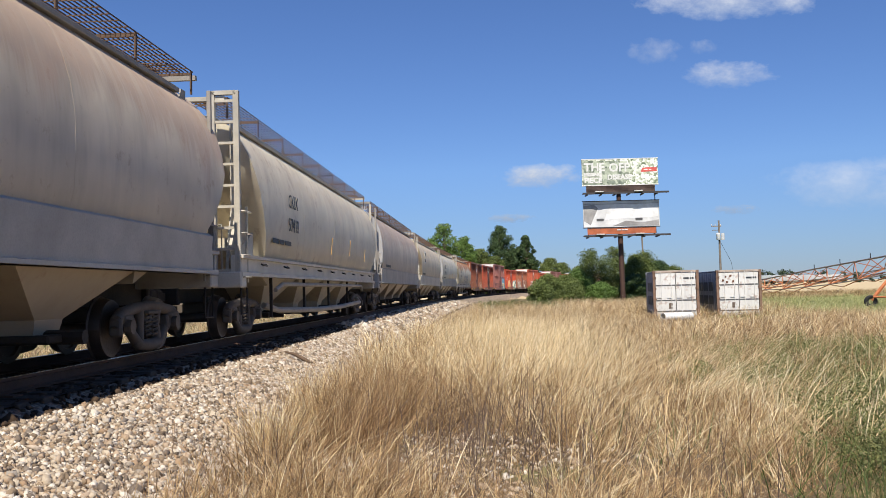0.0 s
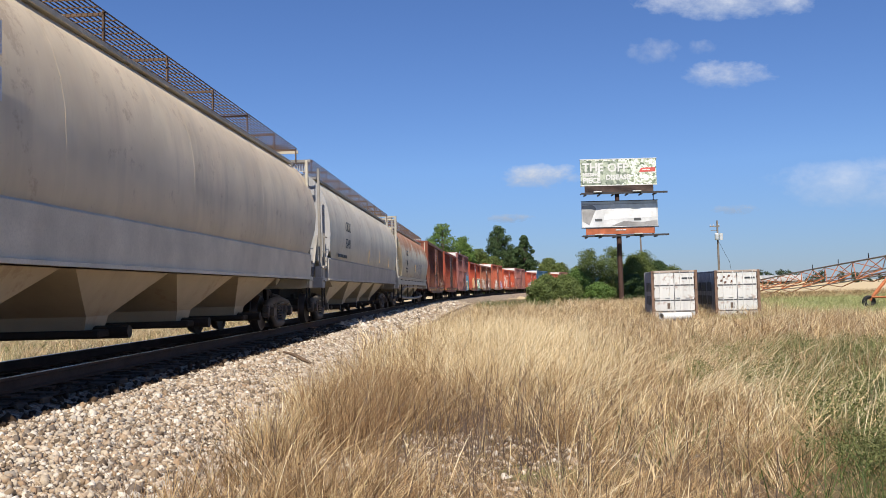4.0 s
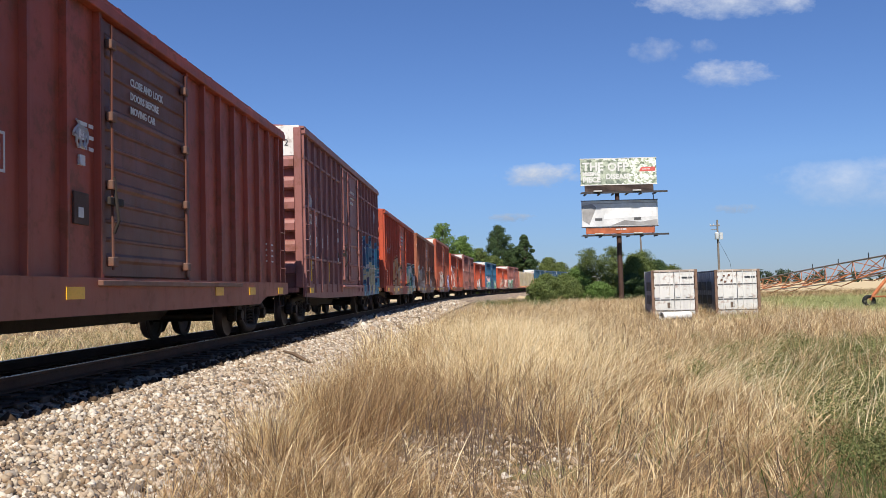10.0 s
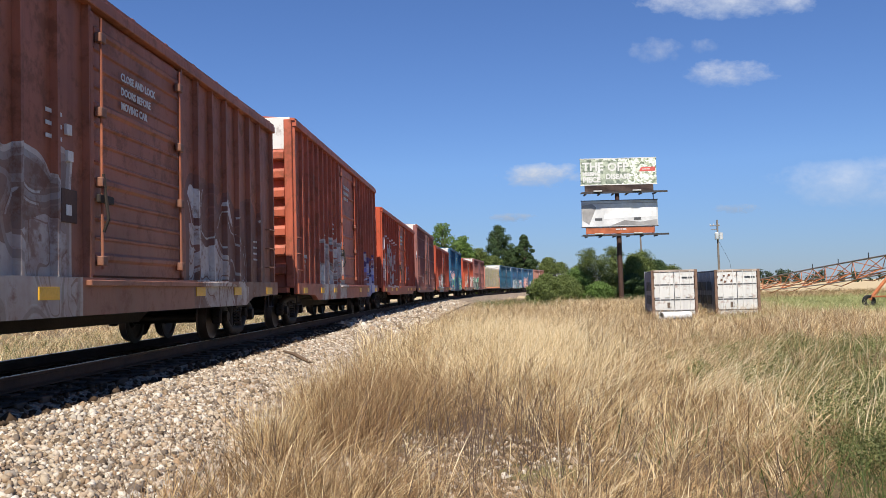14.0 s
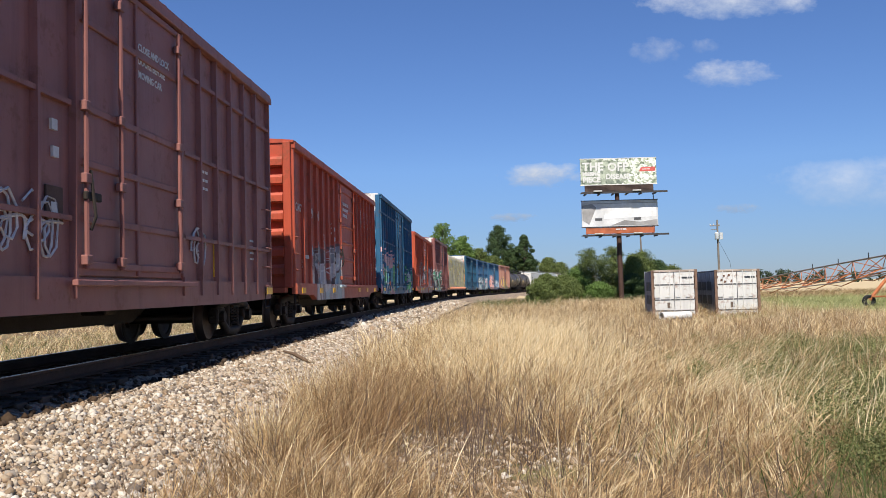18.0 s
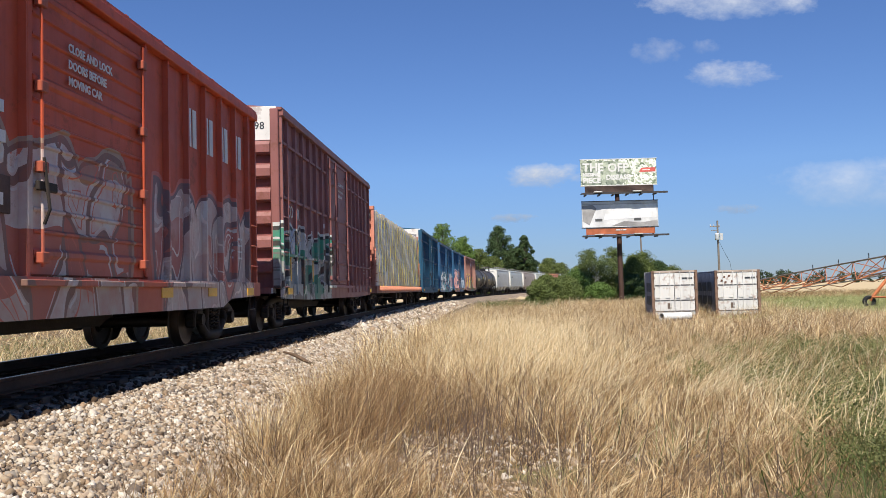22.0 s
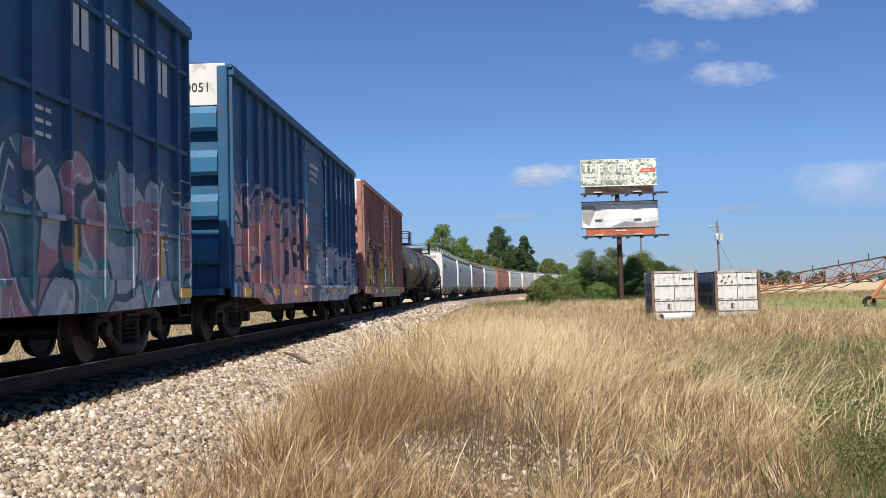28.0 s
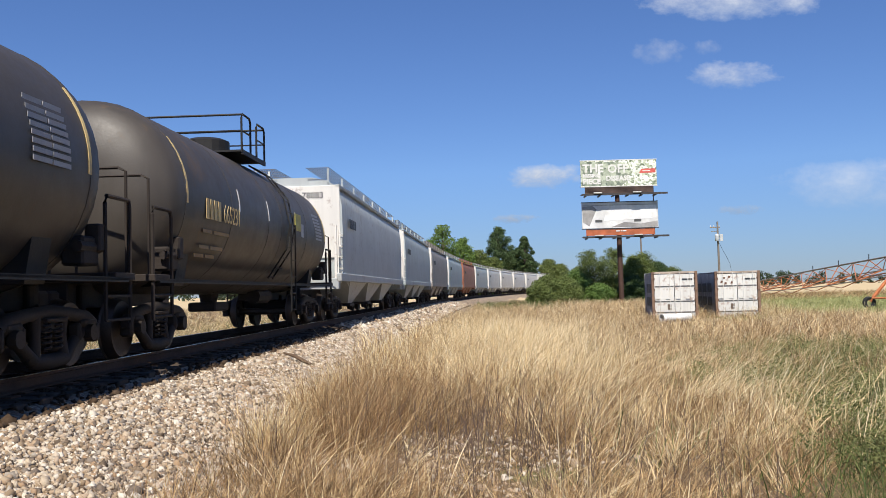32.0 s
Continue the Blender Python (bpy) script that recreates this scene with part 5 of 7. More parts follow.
def front_hoppers():
    tones = [(0.58, 0.49, 0.36), (0.66, 0.59, 0.44), (0.57, 0.48, 0.37), (0.67, 0.56, 0.39), (0.66, 0.6, 0.46), (0.7, 0.62, 0.45)]
    words = ["weathered grey-beige covered hopper with brown stains", "pale grey covered hopper with dusty streaked sides", "beige covered hopper with rusty roof stains", "cream covered hopper with rain streaks",
             "clean pale grey covered hopper with orange marks", "cream covered hopper with heavy orange rust running down"]
    for i in range(6):
        if i == 5:
            p = car_paint("hopper_rusty", tones[i], 0.16, 0.45, 0.12, 0.55, 0.55, (0.27, 0.105, 0.028), rust_top=0.97, rust_z=3.2, run_scale=1.6, tags=[(-1.0, 4.8, 1.5, 2.55, [(0.25, 0.24, 0.23), (0.56, 0.51, 0.42), (0.6, 0.54, 0.44), (0.5, 0.46, 0.39), (0.3, 0.29, 0.28)], 91)])
        else:
            p = car_paint("hopper_grey", tones[i], 0.1, 0.6, 0.14, 0.6, 0.5, (0.27, 0.17, 0.115), rust_top=0.55 if i in (0, 2) else 0.18, rust_z=3.1, run_scale=1.5)
        s = plain("sill_grey_even" if i % 2 == 0 else "sill_grey_odd", (0.41, 0.38, 0.33) if i % 2 == 0 else (0.58, 0.53, 0.43), 0.6, 0.0, 0.15)
        ob, hl, W = round_hopper(HOPPER_AT[i], HOPPER_AT[i + 1], p, words[i], CREAM if i in (1, 3, 5) else plain("end_post_grey", (0.27, 0.25, 0.22), 0.7), s, walk_mat=WALK, pipes=i in (1, 5), upright=i in (0, 2, 4))
        if i in (1, 4, 5):
            lettering("CKIX", 0.44, -hl + 3.5, 2.82, -1.63, ob, DARKTEXT, "reporting_mark")
        if i == 3:
            for z in (2.75, 3.2):
                part("number_patch", Mesh().box(-0.45, 0.45, -0.006, 0.006, 0, 0.33), LETTER, ob, "white stencil patch", at=(-hl + 3.6, -1.625, z))
                bars((0.09, 0.09, 0.09, 0.09), 0.2, 0.1, -hl + 3.25, z + 0.06, -1.634, ob, DARKTEXT)
        if i in (1, 4, 5):
            lettering(["", "57413", "", "", "57491", "3001"][i], 0.44, -hl + 3.5, 2.28, -1.63, ob, DARKTEXT, "car_number")
        if i == 5:
            lettering("LD LMT 219200", 0.13, -hl + 3.4, 2.06, -1.605, ob, DARKTEXT)
            lettering("LT WT 66800", 0.13, -hl + 3.5, 1.9, -1.6, ob, DARKTEXT)
            pl = part("hazard_placard", Mesh().prism([(-0.25, 0), (0, -0.25), (0.25, 0), (0, 0.25)], -0.006, 0.006, "y"), LETTER, ob, "white diamond placard with black stripes", at=(-hl + 1.55, -1.19, 1.95))
            for k in range(-2, 3):
                part("stripe", Mesh().box(k * 0.06 - 0.015, k * 0.06 + 0.015, -0.012, -0.006, 0.06, 0.2 - abs(k) * 0.05), DARKTEXT, pl)
            lettering("3077", 0.12, -0.14, -0.04, -0.012, pl, DARKTEXT)
        else:
            bars((0.5, 0.4, 0.6), 0.1, 0.12, -hl + 2.1, 1.95, -1.6, ob, DARKTEXT)
        for k in range(3 if i in (1, 4) else 1 if i == 5 else 0):
            part("paint_slash", Mesh().prism([(0, 0), (0.06, 0), (0.32, 0.5), (0.26, 0.5)], -0.004, 0.004, "y"), plain("orange_slash", (0.55, 0.3, 0.05), 0.6), ob, "orange painted slash", at=(-hl + 9.0 + k * 3.4, -1.612, 1.95 + 0.1 * (k % 2)))


front_hoppers()
RED = dict(
    b1=car_paint("box_maroon", (0.223, 0.0645, 0.0335), 0.4, 0.65, 0.25, 0.45, tags=[(2.3, 7.9, 0.95, 1.9, [(0.24, 0.09, 0.0525), (0.54, 0.42, 0.3), (0.3, 0.105, 0.06), (0.375, 0.195, 0.12), (0.45, 0.3, 0.195)], 6)]),
    door1=car_paint("door_maroon", (0.38, 0.137, 0.0832), 0.25, 0.55, 0.2, 0.45),
    b2=car_paint("box_red_brown", (0.353, 0.0684, 0.0342), 0.3, 0.6, 0.25, 0.45),
    door2=car_paint("door_blackened", (0.17, 0.06, 0.04), 0.35, 0.9, 0.3, 0.5),
    b3=car_paint("box_purple", (0.285, 0.115, 0.1), 0.17, 0.6, 0.17, 0.12, tags=[(3.2, 7.9, 0.75, 3.0, [(0.03, 0.105, 0.21), (0.045, 0.18, 0.36), (0.09, 0.42, 0.54), (0.06, 0.27, 0.48), (0.12, 0.34, 0.4), (0.6, 0.58, 0.36), (0.05, 0.2, 0.3)], 3)]),
    b4=car_paint("box_red", (0.471, 0.0735, 0.0308), 0.17, 0.55, 0.2, 0.35, tags=[(-4.6, -0.6, 1.0, 2.6, [(0.18, 0.09, 0.045), (0.75, 0.45, 0.18), (0.63, 0.48, 0.3), (0.525, 0.18, 0.075)], 11), (2.2, 7.9, 0.9, 2.5, [(0.045, 0.15, 0.135), (0.825, 0.85, 0.45), (0.15, 0.6, 0.45), (0.85, 0.85, 0.75), (0.09, 0.375, 0.48), (0.55, 0.6, 0.5)], 5)]),
    b5=car_paint("box_brown", (0.356, 0.119, 0.0628), 0.35, 0.75, 0.25, 0.55, tags=[(-7.5, -1.7, 0.9, 2.5, [(0.45, 0.42, 0.39), (0.63, 0.6, 0.57), (0.24, 0.18, 0.15), (0.525, 0.495, 0.45)], 8), (2.2, 7.0, 1.0, 2.8, [(0.21, 0.09, 0.0675), (0.75, 0.72, 0.675), (0.195, 0.0825, 0.06), (0.18, 0.075, 0.0525)], 13)]),
    b6=car_paint("box_red_worn", (0.444, 0.106, 0.053), 0.27, 0.65, 0.23, 0.4, tags=[(-4.8, -0.5, 0.9, 2.5, [(0.45, 0.48, 0.45), (0.75, 0.78, 0.75), (0.33, 0.09, 0.06), (0.6, 0.57, 0.54)], 17), (4.4, 7.6, 1.0, 2.4, [(0.03, 0.045, 0.225), (0.09, 0.18, 0.75), (0.525, 0.6, 0.85), (0.33, 0.09, 0.06)], 19)]),
    b7=car_paint("box_red_plain", (0.479, 0.081, 0.0324), 0.17, 0.55, 0.2, 0.35, tags=[(-7.5, -2.0, 1.6, 3.4, [(0.45, 0.09, 0.045), (0.45, 0.09, 0.0525), (0.435, 0.09, 0.045), (0.75, 0.675, 0.63)], 23)]),
    b8=car_paint("box_purple_clean", (0.29, 0.118, 0.1), 0.15, 0.55, 0.17, 0.12),
    b9=car_paint("box_red_tagged", (0.446, 0.0738, 0.0324), 0.17, 0.55, 0.2, 0.35, tags=[(-5.4, -0.6, 0.8, 2.4, [(0.15, 0.135, 0.135), (0.42, 0.63, 0.675), (0.675, 0.69, 0.69), (0.225, 0.3, 0.33), (0.45, 0.09, 0.06)], 29)]),
    b10=car_paint("box_blue", (0.0198, 0.107, 0.209), 0.11, 0.55, 0.2, 0.12, tags=[(-7.6, -2.2, 0.9, 2.8, [(0.06, 0.15, 0.27), (0.675, 0.21, 0.12), (0.18, 0.525, 0.18), (0.45, 0.48, 0.525), (0.15, 0.45, 0.525), (0.75, 0.45, 0.42)], 31), (2.6, 7.6, 0.9, 2.4, [(0.03, 0.09, 0.18), (0.6, 0.21, 0.39), (0.0225, 0.087, 0.18), (0.12, 0.54, 0.12), (0.675, 0.705, 0.75), (0.0225, 0.087, 0.18)], 37)]),
    b11=car_paint("box_orange_red", (0.5, 0.0861, 0.0348), 0.15, 0.55, 0.17, 0.3, tags=[(-4.5, 1.4, 0.9, 2.8, [(0.24, 0.15, 0.12), (0.495, 0.45, 0.39), (0.45, 0.12, 0.075), (0.63, 0.6, 0.54), (0.3, 0.24, 0.18)], 41), (2.2, 7.2, 0.9, 2.7, [(0.18, 0.165, 0.18), (0.45, 0.405, 0.375), (0.6, 0.54, 0.48), (0.45, 0.15, 0.12)], 43)]),
    b12=car_paint("box_purple_tagged", (0.27, 0.105, 0.093), 0.15, 0.55, 0.17, 0.1, tags=[(-7.9, -1.2, 0.8, 2.55, [(0.03, 0.05, 0.045), (0.32, 0.38, 0.35), (0.44, 0.5, 0.47), (0.1, 0.13, 0.12), (0.36, 0.42, 0.4), (0.04, 0.28, 0.18), (0.55, 0.6, 0.57)], 47)]),
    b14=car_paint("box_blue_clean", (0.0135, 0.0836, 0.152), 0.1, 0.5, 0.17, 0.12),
    b15=car_paint("box_navy", (0.026, 0.1, 0.205), 0.1, 0.5, 0.17, 0.08, tags=[(-7.4, 8.2, 0.8, 2.75, [(0.075, 0.15, 0.18), (0.12, 0.4, 0.38), (0.5, 0.26, 0.27), (0.48, 0.53, 0.56), (0.1, 0.28, 0.31), (0.05, 0.12, 0.2)], 53)]),
    b16=car_paint("box_blue_tagged", (0.0234, 0.102, 0.205), 0.1, 0.5, 0.17, 0.1, tags=[(-7.5, -0.5, 0.9, 3.2, [(0.09, 0.105, 0.15), (0.75, 0.33, 0.27), (0.78, 0.42, 0.36), (0.675, 0.3, 0.21), (0.375, 0.3, 0.375)], 59), (0.2, 7.6, 0.9, 2.4, [(0.06, 0.09, 0.15), (0.24, 0.36, 0.39), (0.48, 0.525, 0.57), (0.105, 0.18, 0.3)], 61)]),
    door17=car_paint("door_red_brown", (0.29, 0.1, 0.075), 0.25, 0.65, 0.25, 0.45, tags=[(-1.6, 3.4, 0.9, 2.5, [(0.24, 0.15, 0.045), (0.6, 0.375, 0.045), (0.45, 0.3, 0.075), (0.12, 0.375, 0.24), (0.63, 0.18, 0.06), (0.54, 0.36, 0.09)], 71)]),
    # lighter copy of the blue paint: sunlight on the ends put into colour
    sunlit_blue_end=car_paint("box_blue_sunlit_end", (0.0264, 0.144, 0.276), 0.05, 0.25, 0.12, 0.1),
    b17=car_paint("box_plum_brown", (0.37, 0.19, 0.15), 0.23, 0.7, 0.2, 0.15, tags=[(-6.5, -1.6, 1.0, 3.0, [(0.09, 0.0525, 0.075), (0.195, 0.12, 0.15), (0.15, 0.09, 0.135), (0.255, 0.135, 0.135), (0.63, 0.45, 0.09)], 67), (-1.6, 3.4, 0.9, 2.3, [(0.24, 0.15, 0.045), (0.6, 0.375, 0.045), (0.45, 0.3, 0.075), (0.12, 0.375, 0.24), (0.63, 0.18, 0.06), (0.54, 0.36, 0.09)], 71)]),
)
LOW, HIGH = 4.56, 5.13
DOORS = dict(b1=(-1.72, 1.42), b2=(-1.85, 1.3), b3=(-2.0, 1.75), b4=(-1.44, 1.9))


def box_cars():
    rows = [
        # from, to, height, paint, style, white end, post pitch, mark, number, words
        (121.0, 139.4, LOW, "b1", "posts", 0, 0.87, "", "61249", "dark maroon boxcar with ribbed sides and rust-stained sill"),
        (139.4, 157.4, LOW, "b2", "posts", 0, 0.87, "", "097", "red-brown boxcar with vertical ribs and a corrugated door"),
        (157.4, 175.25, HIGH, "b3", "grid", 1, 0.87, "", "10 18 72", "purple-brown high boxcar with a blue graffito"),
        (175.25, 193.0, LOW, "b4", "posts", 0, 0.8, "big", "260 47", "bright red boxcar with tan and green graffiti"),
        (193.0, 210.6, LOW, "b5", "posts", 0, 0.78, "", "", "brown boxcar with grey painted-over patches"),
        (210.6, 228.5, HIGH, "b6", "posts", 1, 0.7, "", "", "worn red high boxcar with a white end top"),
        (228.5, 247.4, LOW, "b7", "posts", 0, 0.87, "", "", "red boxcar with chalk scrawls on its ribs"),
        (247.4, 264.6, HIGH, "b8", "grid", 1, 0.87, "", "10 18 79", "purple-brown high boxcar with plain sides"),
        (264.6, 282.4, LOW, "b9", "posts", 0, 0.87, "big", "79 34", "red boxcar with grey-blue graffiti"),
        (282.4, 300.0, HIGH, "b10", "grid", 1, 0.87, "big", "10 03 20", "blue high boxcar with rainbow graffiti"),
        (300.0, 317.5, LOW, "b11", "posts", 0, 0.87, "big", "", "orange-red boxcar with grey graffiti"),
        (317.5, 335.0, HIGH, "b12", "grid", 1, 0.87, "", "10 16 98", "purple-brown high boxcar with green graffiti"),
        (359.6, 377.2, HIGH, "b14", "grid", 1, 0.87, "", "10 02 82", "blue high boxcar with plain sides"),
        (377.2, 394.9, HIGH, "b15", "grid", 1, 0.87, "big", "", "navy high boxcar with teal and pink graffiti"),
        (394.9, 412.4, HIGH, "b16", "posts", 1, 0.87, "big", "", "blue high boxcar with pink graffiti"),
        (412.4, 429.6, HIGH, "b17", "posts", 1, 0.62, "", "", "plum-brown high boxcar with yellow graffiti"),
    ]
    # blue cars whose sun-facing ends take the lightened copy
    sunlit_end = {"b10": "sunlit_blue_end", "b14": "sunlit_blue_end", "b15": "sunlit_blue_end", "b16": "sunlit_blue_end"}
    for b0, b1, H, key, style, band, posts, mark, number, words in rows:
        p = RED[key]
        ob, hl, y, F = boxcar(b0, b1, H, p, words, style, WHITE_END if band else None, RED[sunlit_end.get(key, key)], posts, door=DOORS.get(key, (-1.35, 1.85) if style == "posts" else (-1.7, 1.9)), door_ribs=13 if key in ("b1", "b2", "b5", "b11") else 6, inset=1.12 if style == "posts" else 1.2, door_paint={"b1": RED["door1"], "b2": RED["door2"], "b17": RED["door17"]}.get(key), end_ribs={"b2": 10, "b10": 4, "b14": 4, "b15": 4, "b16": 4, "b17": 5, "b6": 7}.get(key, 7 if H < 5 else 6))
        pitch, door0 = posts, DOORS.get(key, (-1.35 if style == "posts" else -1.7,))[0]
        if mark == "big":
            for i in range(4):
                x = 1.85 + pitch * (2.15 + i) if style == "posts" else 1.9 + pitch * (2.15 + i)
                bars((0.18, 0.18), 0.62, 0.07, x, H - 1.3, -y - 0.004, ob, LETTER)
        for i, piece in enumerate({"b3": "CO ER", "b8": "CO ER", "b12": "CO ER", "b10": "LR S", "b14": "LR S", "b16": "LR S", "b9": "CAGY", "b11": "CA GY"}.get(key, "").split()):
            lettering(piece, 0.3 if key == "b9" else 0.42, door0 - pitch * ((6 if style == "grid" else 7 if key == "b9" else 5) - i) + 0.13, 2.68 if style == "grid" else 2.9 if key == "b9" else 2.75, -y - 0.004, ob, LETTER, "reporting_mark")
        for i, piece in enumerate(number.split()):
            if number in ("097", "61249"):
                continue
            x = door0 - pitch * ((6 if style == "grid" else 5) - i) + 0.17
            lettering(piece, 0.4, x, 2.12 if style == "grid" else 2.85, -y - 0.004, ob, LETTER, "car_number")
        bars((0.3, 0.22, 0.3), 0.09, 0.06, -hl + 0.3 + pitch, F + 0.75, -y - 0.004, ob, LETTER)
        lettering("LD LMT", 0.13, -hl + 0.25 + pitch, F + 0.62, -y - 0.004, ob, LETTER)
        lettering("LT WT", 0.13, -hl + 0.25 + pitch, F + 0.49, -y - 0.004, ob, LETTER)
        for i in range(3):
            bars((0.2, 0.12), 0.045, 0.05, 2.9 if style == "grid" else -2.3, F + 1.9 - i * 0.14, -y - 0.004, ob, LETTER)
        if key == "b1":
            part("end_patch", Mesh().box(-0.008, 0.008, -1.25, 1.25, -0.1, 0.12), plain("patch_red", (0.5, 0.05, 0.03), 0.6), ob, "red number patch", at=(-hl - 0.178, 0, H - 0.62))
            lettering("61249", 0.26, -hl - 0.19, H - 0.7, -0.4, ob, LETTER, "end_number", 1)
            part("notice", Mesh().box(-0.2, 0.2, -0.006, 0.006, -0.24, 0.24), plain("notice_blue", (0.12, 0.25, 0.4), 0.6), ob, "blue and white stencil notice", at=(hl - 2.6, -y - 0.004, 1.7))
        scrawls = {"b7": ((-7.2, 1.5, 1.9, 3), (-4.9, 1.3, 0.9, 1), (3.2, 1.4, 1.0, 2)), "b5": ((-7.6, 3.4, 0.7, 1), (-5.9, 2.4, 0.6, 1)), "b3": ((-7.0, 3.0, 0.6, 1), (6.4, 3.6, 0.7, 1)), "b8": ((-3.5, 1.2, 0.95, 1), (-2.7, 1.2, 0.95, 1), (2.5, 1.3, 0.8, 1), (-7.6, 2.9, 0.6, 1)), "b2": ((-0.6, 1.5, 0.5, 3), (-2.4, 2.6, 0.4, 1)), "b17": ((-7.0, 2.2, 0.9, 1),), "b12": ((-6.6, 1.7, 0.8, 2),)}.get(key, ())
        rs = random.Random(len(words))
        for x0, z0, size, letters in scrawls:
            for k in range(2):
                turns, lag = letters * 2.0 + k, rs.uniform(0, 6.28)
                curve = []
                for i in range(14 * letters + 10):
                    f = i / (14 * letters + 9)
                    curve.append((x0 + size * letters * 0.6 * f + size * 0.22 * math.sin(6.2832 * turns * f + lag), -y - 0.012, z0 + size * (0.45 + 0.4 * math.sin(6.2832 * turns * f + lag + 1.3) * (0.6 + 0.4 * math.cos(9 * f + lag)))))
                part("chalk_scrawl", Mesh().tube(curve, 0.017, 4), plain("chalk_grey", (0.6, 0.57, 0.55), 0.9), ob, "pale spray-can scrawl")
        if key == "b4":
            lettering("26047", 0.26, -hl - 0.012, H - 0.34, -0.42, ob, LETTER, "end_number", 1)
            for x in (-hl + 1.15, -hl + 1.95):
                part("number_patch", Mesh().box(0, 0.5, -0.004, 0.004, 0, 0.3), plain("notice_blue", (0.12, 0.25, 0.4), 0.6), ob, "blue reporting-mark patch", at=(x, -y - 0.002, 2.62))
                lettering("CA" if x < -hl + 1.5 else "GY", 0.32, x + 0.03, 2.66, -y - 0.01, ob, LETTER, "reporting_mark")
        if band or number == "097":
            lettering({"b2": "097", "b14": "100282", "b16": "100051", "b10": "100320", "b12": "101698", "b3": "101872", "b17": "100311", "b8": "101879"}.get(key, "73"), 0.24, -hl - 0.066 if band else -hl - 0.012, H - 0.5, -0.42 if band else -0.75, ob, DARKTEXT if band else LETTER, "end_number", 1)


box_cars()
centerbeam(335.0, 359.6, car_paint("salmon_paint", (0.6, 0.23, 0.15), 0.3, 0.45, 0.2, 0.5), "salmon-orange flat car loaded with beige wrapped lumber packs")


def tanks():
    p = car_paint("tank_black", (0.058, 0.05, 0.042), 0.1, 0.3, 0.2, 0.2, 0.48, (0.12, 0.075, 0.04))
    gold = plain("stencil_gold", (0.6, 0.45, 0.2), 0.6)
    faint = plain("stencil_faint", (0.26, 0.16, 0.05), 0.6)
    for b0, b1, number in ((429.6, 446.0, "642138"), (446.0, 461.0, "665231")):
        ob, hl, R, zc = tank_car(b0, b1, p, "black tank car with yellow stripes and a railed dome platform", marks=gold)
        bars((0.15, 0.15, 0.15, 0.15), 0.34, 0.07, -hl + 1.75, 2.16, -R - 0.012, ob, gold)
        lettering(number, 0.46, -hl + 2.72, 2.16, -R - 0.014, ob, gold, "car_number").scale = (0.78, 1, 1)
        for i in range(3):
            bars((0.5, 0.9 - 0.2 * i), 0.06, 0.1, -hl + 1.75, 1.93 - (0, 0.26, 0.4)[i], -R * math.cos(0.3 + 0.13 * i) - 0.012, ob, faint)
        bars((0.4, 0.4), 0.07, 0.03, hl - 2.2, 2.95, -R * math.cos(0.4) - 0.02, ob, plain("plate_grey", (0.3, 0.3, 0.31), 0.5), "data_panel")
        for i in range(1, 8):
            q = 0.4 - i * 0.062
            bars((0.4, 0.4), 0.055, 0.03, hl - 2.2, 2.95 - i * 0.09, -R * math.cos(q) - 0.02, ob, MATS["plate_grey"], "data_panel")
        part("yellow_placard", Mesh().box(-0.3, 0.3, -0.01, 0.01, -0.2, 0.2), plain("placard_yellow", (0.42, 0.38, 0.1), 0.6, 0.0, 0.35, 14), ob, "faded yellow notice panel", at=(hl - 4.4, -R - 0.004, 2.62))
        part("data_plate", Mesh().box(-0.14, 0.14, -0.01, 0.01, -0.16, 0.16), plain("plate_grey", (0.3, 0.3, 0.31), 0.5), ob, "small grey plate", at=(hl - 3.9, -R - 0.006, 2.45))
        for sx in (-1, 1):
            part("brake_valve", Mesh().box(-0.22, 0.22, -0.14, 0.14, -0.18, 0.18, 0.03).tube([(-0.3, -0.1, 0.05), (0.3, -0.1, 0.05)], 0.07, 8).box(0.1, 0.3, -0.2, 0.0, 0.0, 0.34, 0.02), GRIME, ob, at=(sx * (hl - 0.55), -1.25, 1.45))


tanks()
END_AT = [461.0, 482.4, 503.4, 523.4, 543.8, 563.5, 583.4, 603.4, 623.4, 643.2, 663.0, 682.8]
# pale flank tones are dulled towards blue for shade; ends stay white
END_TONES = [(0.42, 0.45, 0.45), (0.38, 0.43, 0.44), (0.3, 0.27, 0.25), (0.38, 0.44, 0.45), (0.36, 0.14, 0.075), (0.42, 0.47, 0.47), (0.5, 0.52, 0.52), (0.52, 0.53, 0.52), (0.48, 0.5, 0.51), (0.54, 0.55, 0.54), (0.54, 0.55, 0.54)]


def rear_hoppers():
    for i, c in enumerate(END_TONES):
        p = car_paint("rear_hopper_paint", c, 0.1, 0.35, 0.08, 0.2)
        words = "rust-orange covered hopper with upright sides" if i == 4 else "grey-brown covered hopper with upright sides" if i == 2 else "white-grey covered hopper with smooth upright sides"
        ob, hl, W = flat_hopper(END_AT[i], END_AT[i + 1], p, words, WHITE_END if i != 4 else p, p, 4.75, WALK_GREY)
        bars((0.3, 0.3, 0.3, 0.3), 0.3, 0.08, -hl + 1.6, 3.0, -W - 0.0, ob, DARKTEXT)
        if i == 0:
            lettering("78083", 0.28, -hl + 0.49, 3.9, -0.3, ob, DARKTEXT, "end_number", 1)


rear_hoppers()


# ---- things beside the line ----
def art_paint(name, dark, mid, light, scale, stretch=1.0):
    n = Nodes(name)
    v = n.node("TexVoronoi", {"Vector": n.scaled(1, 1, stretch), "Scale": scale})
    a = n.xyz(v.outputs["Color"])[0]
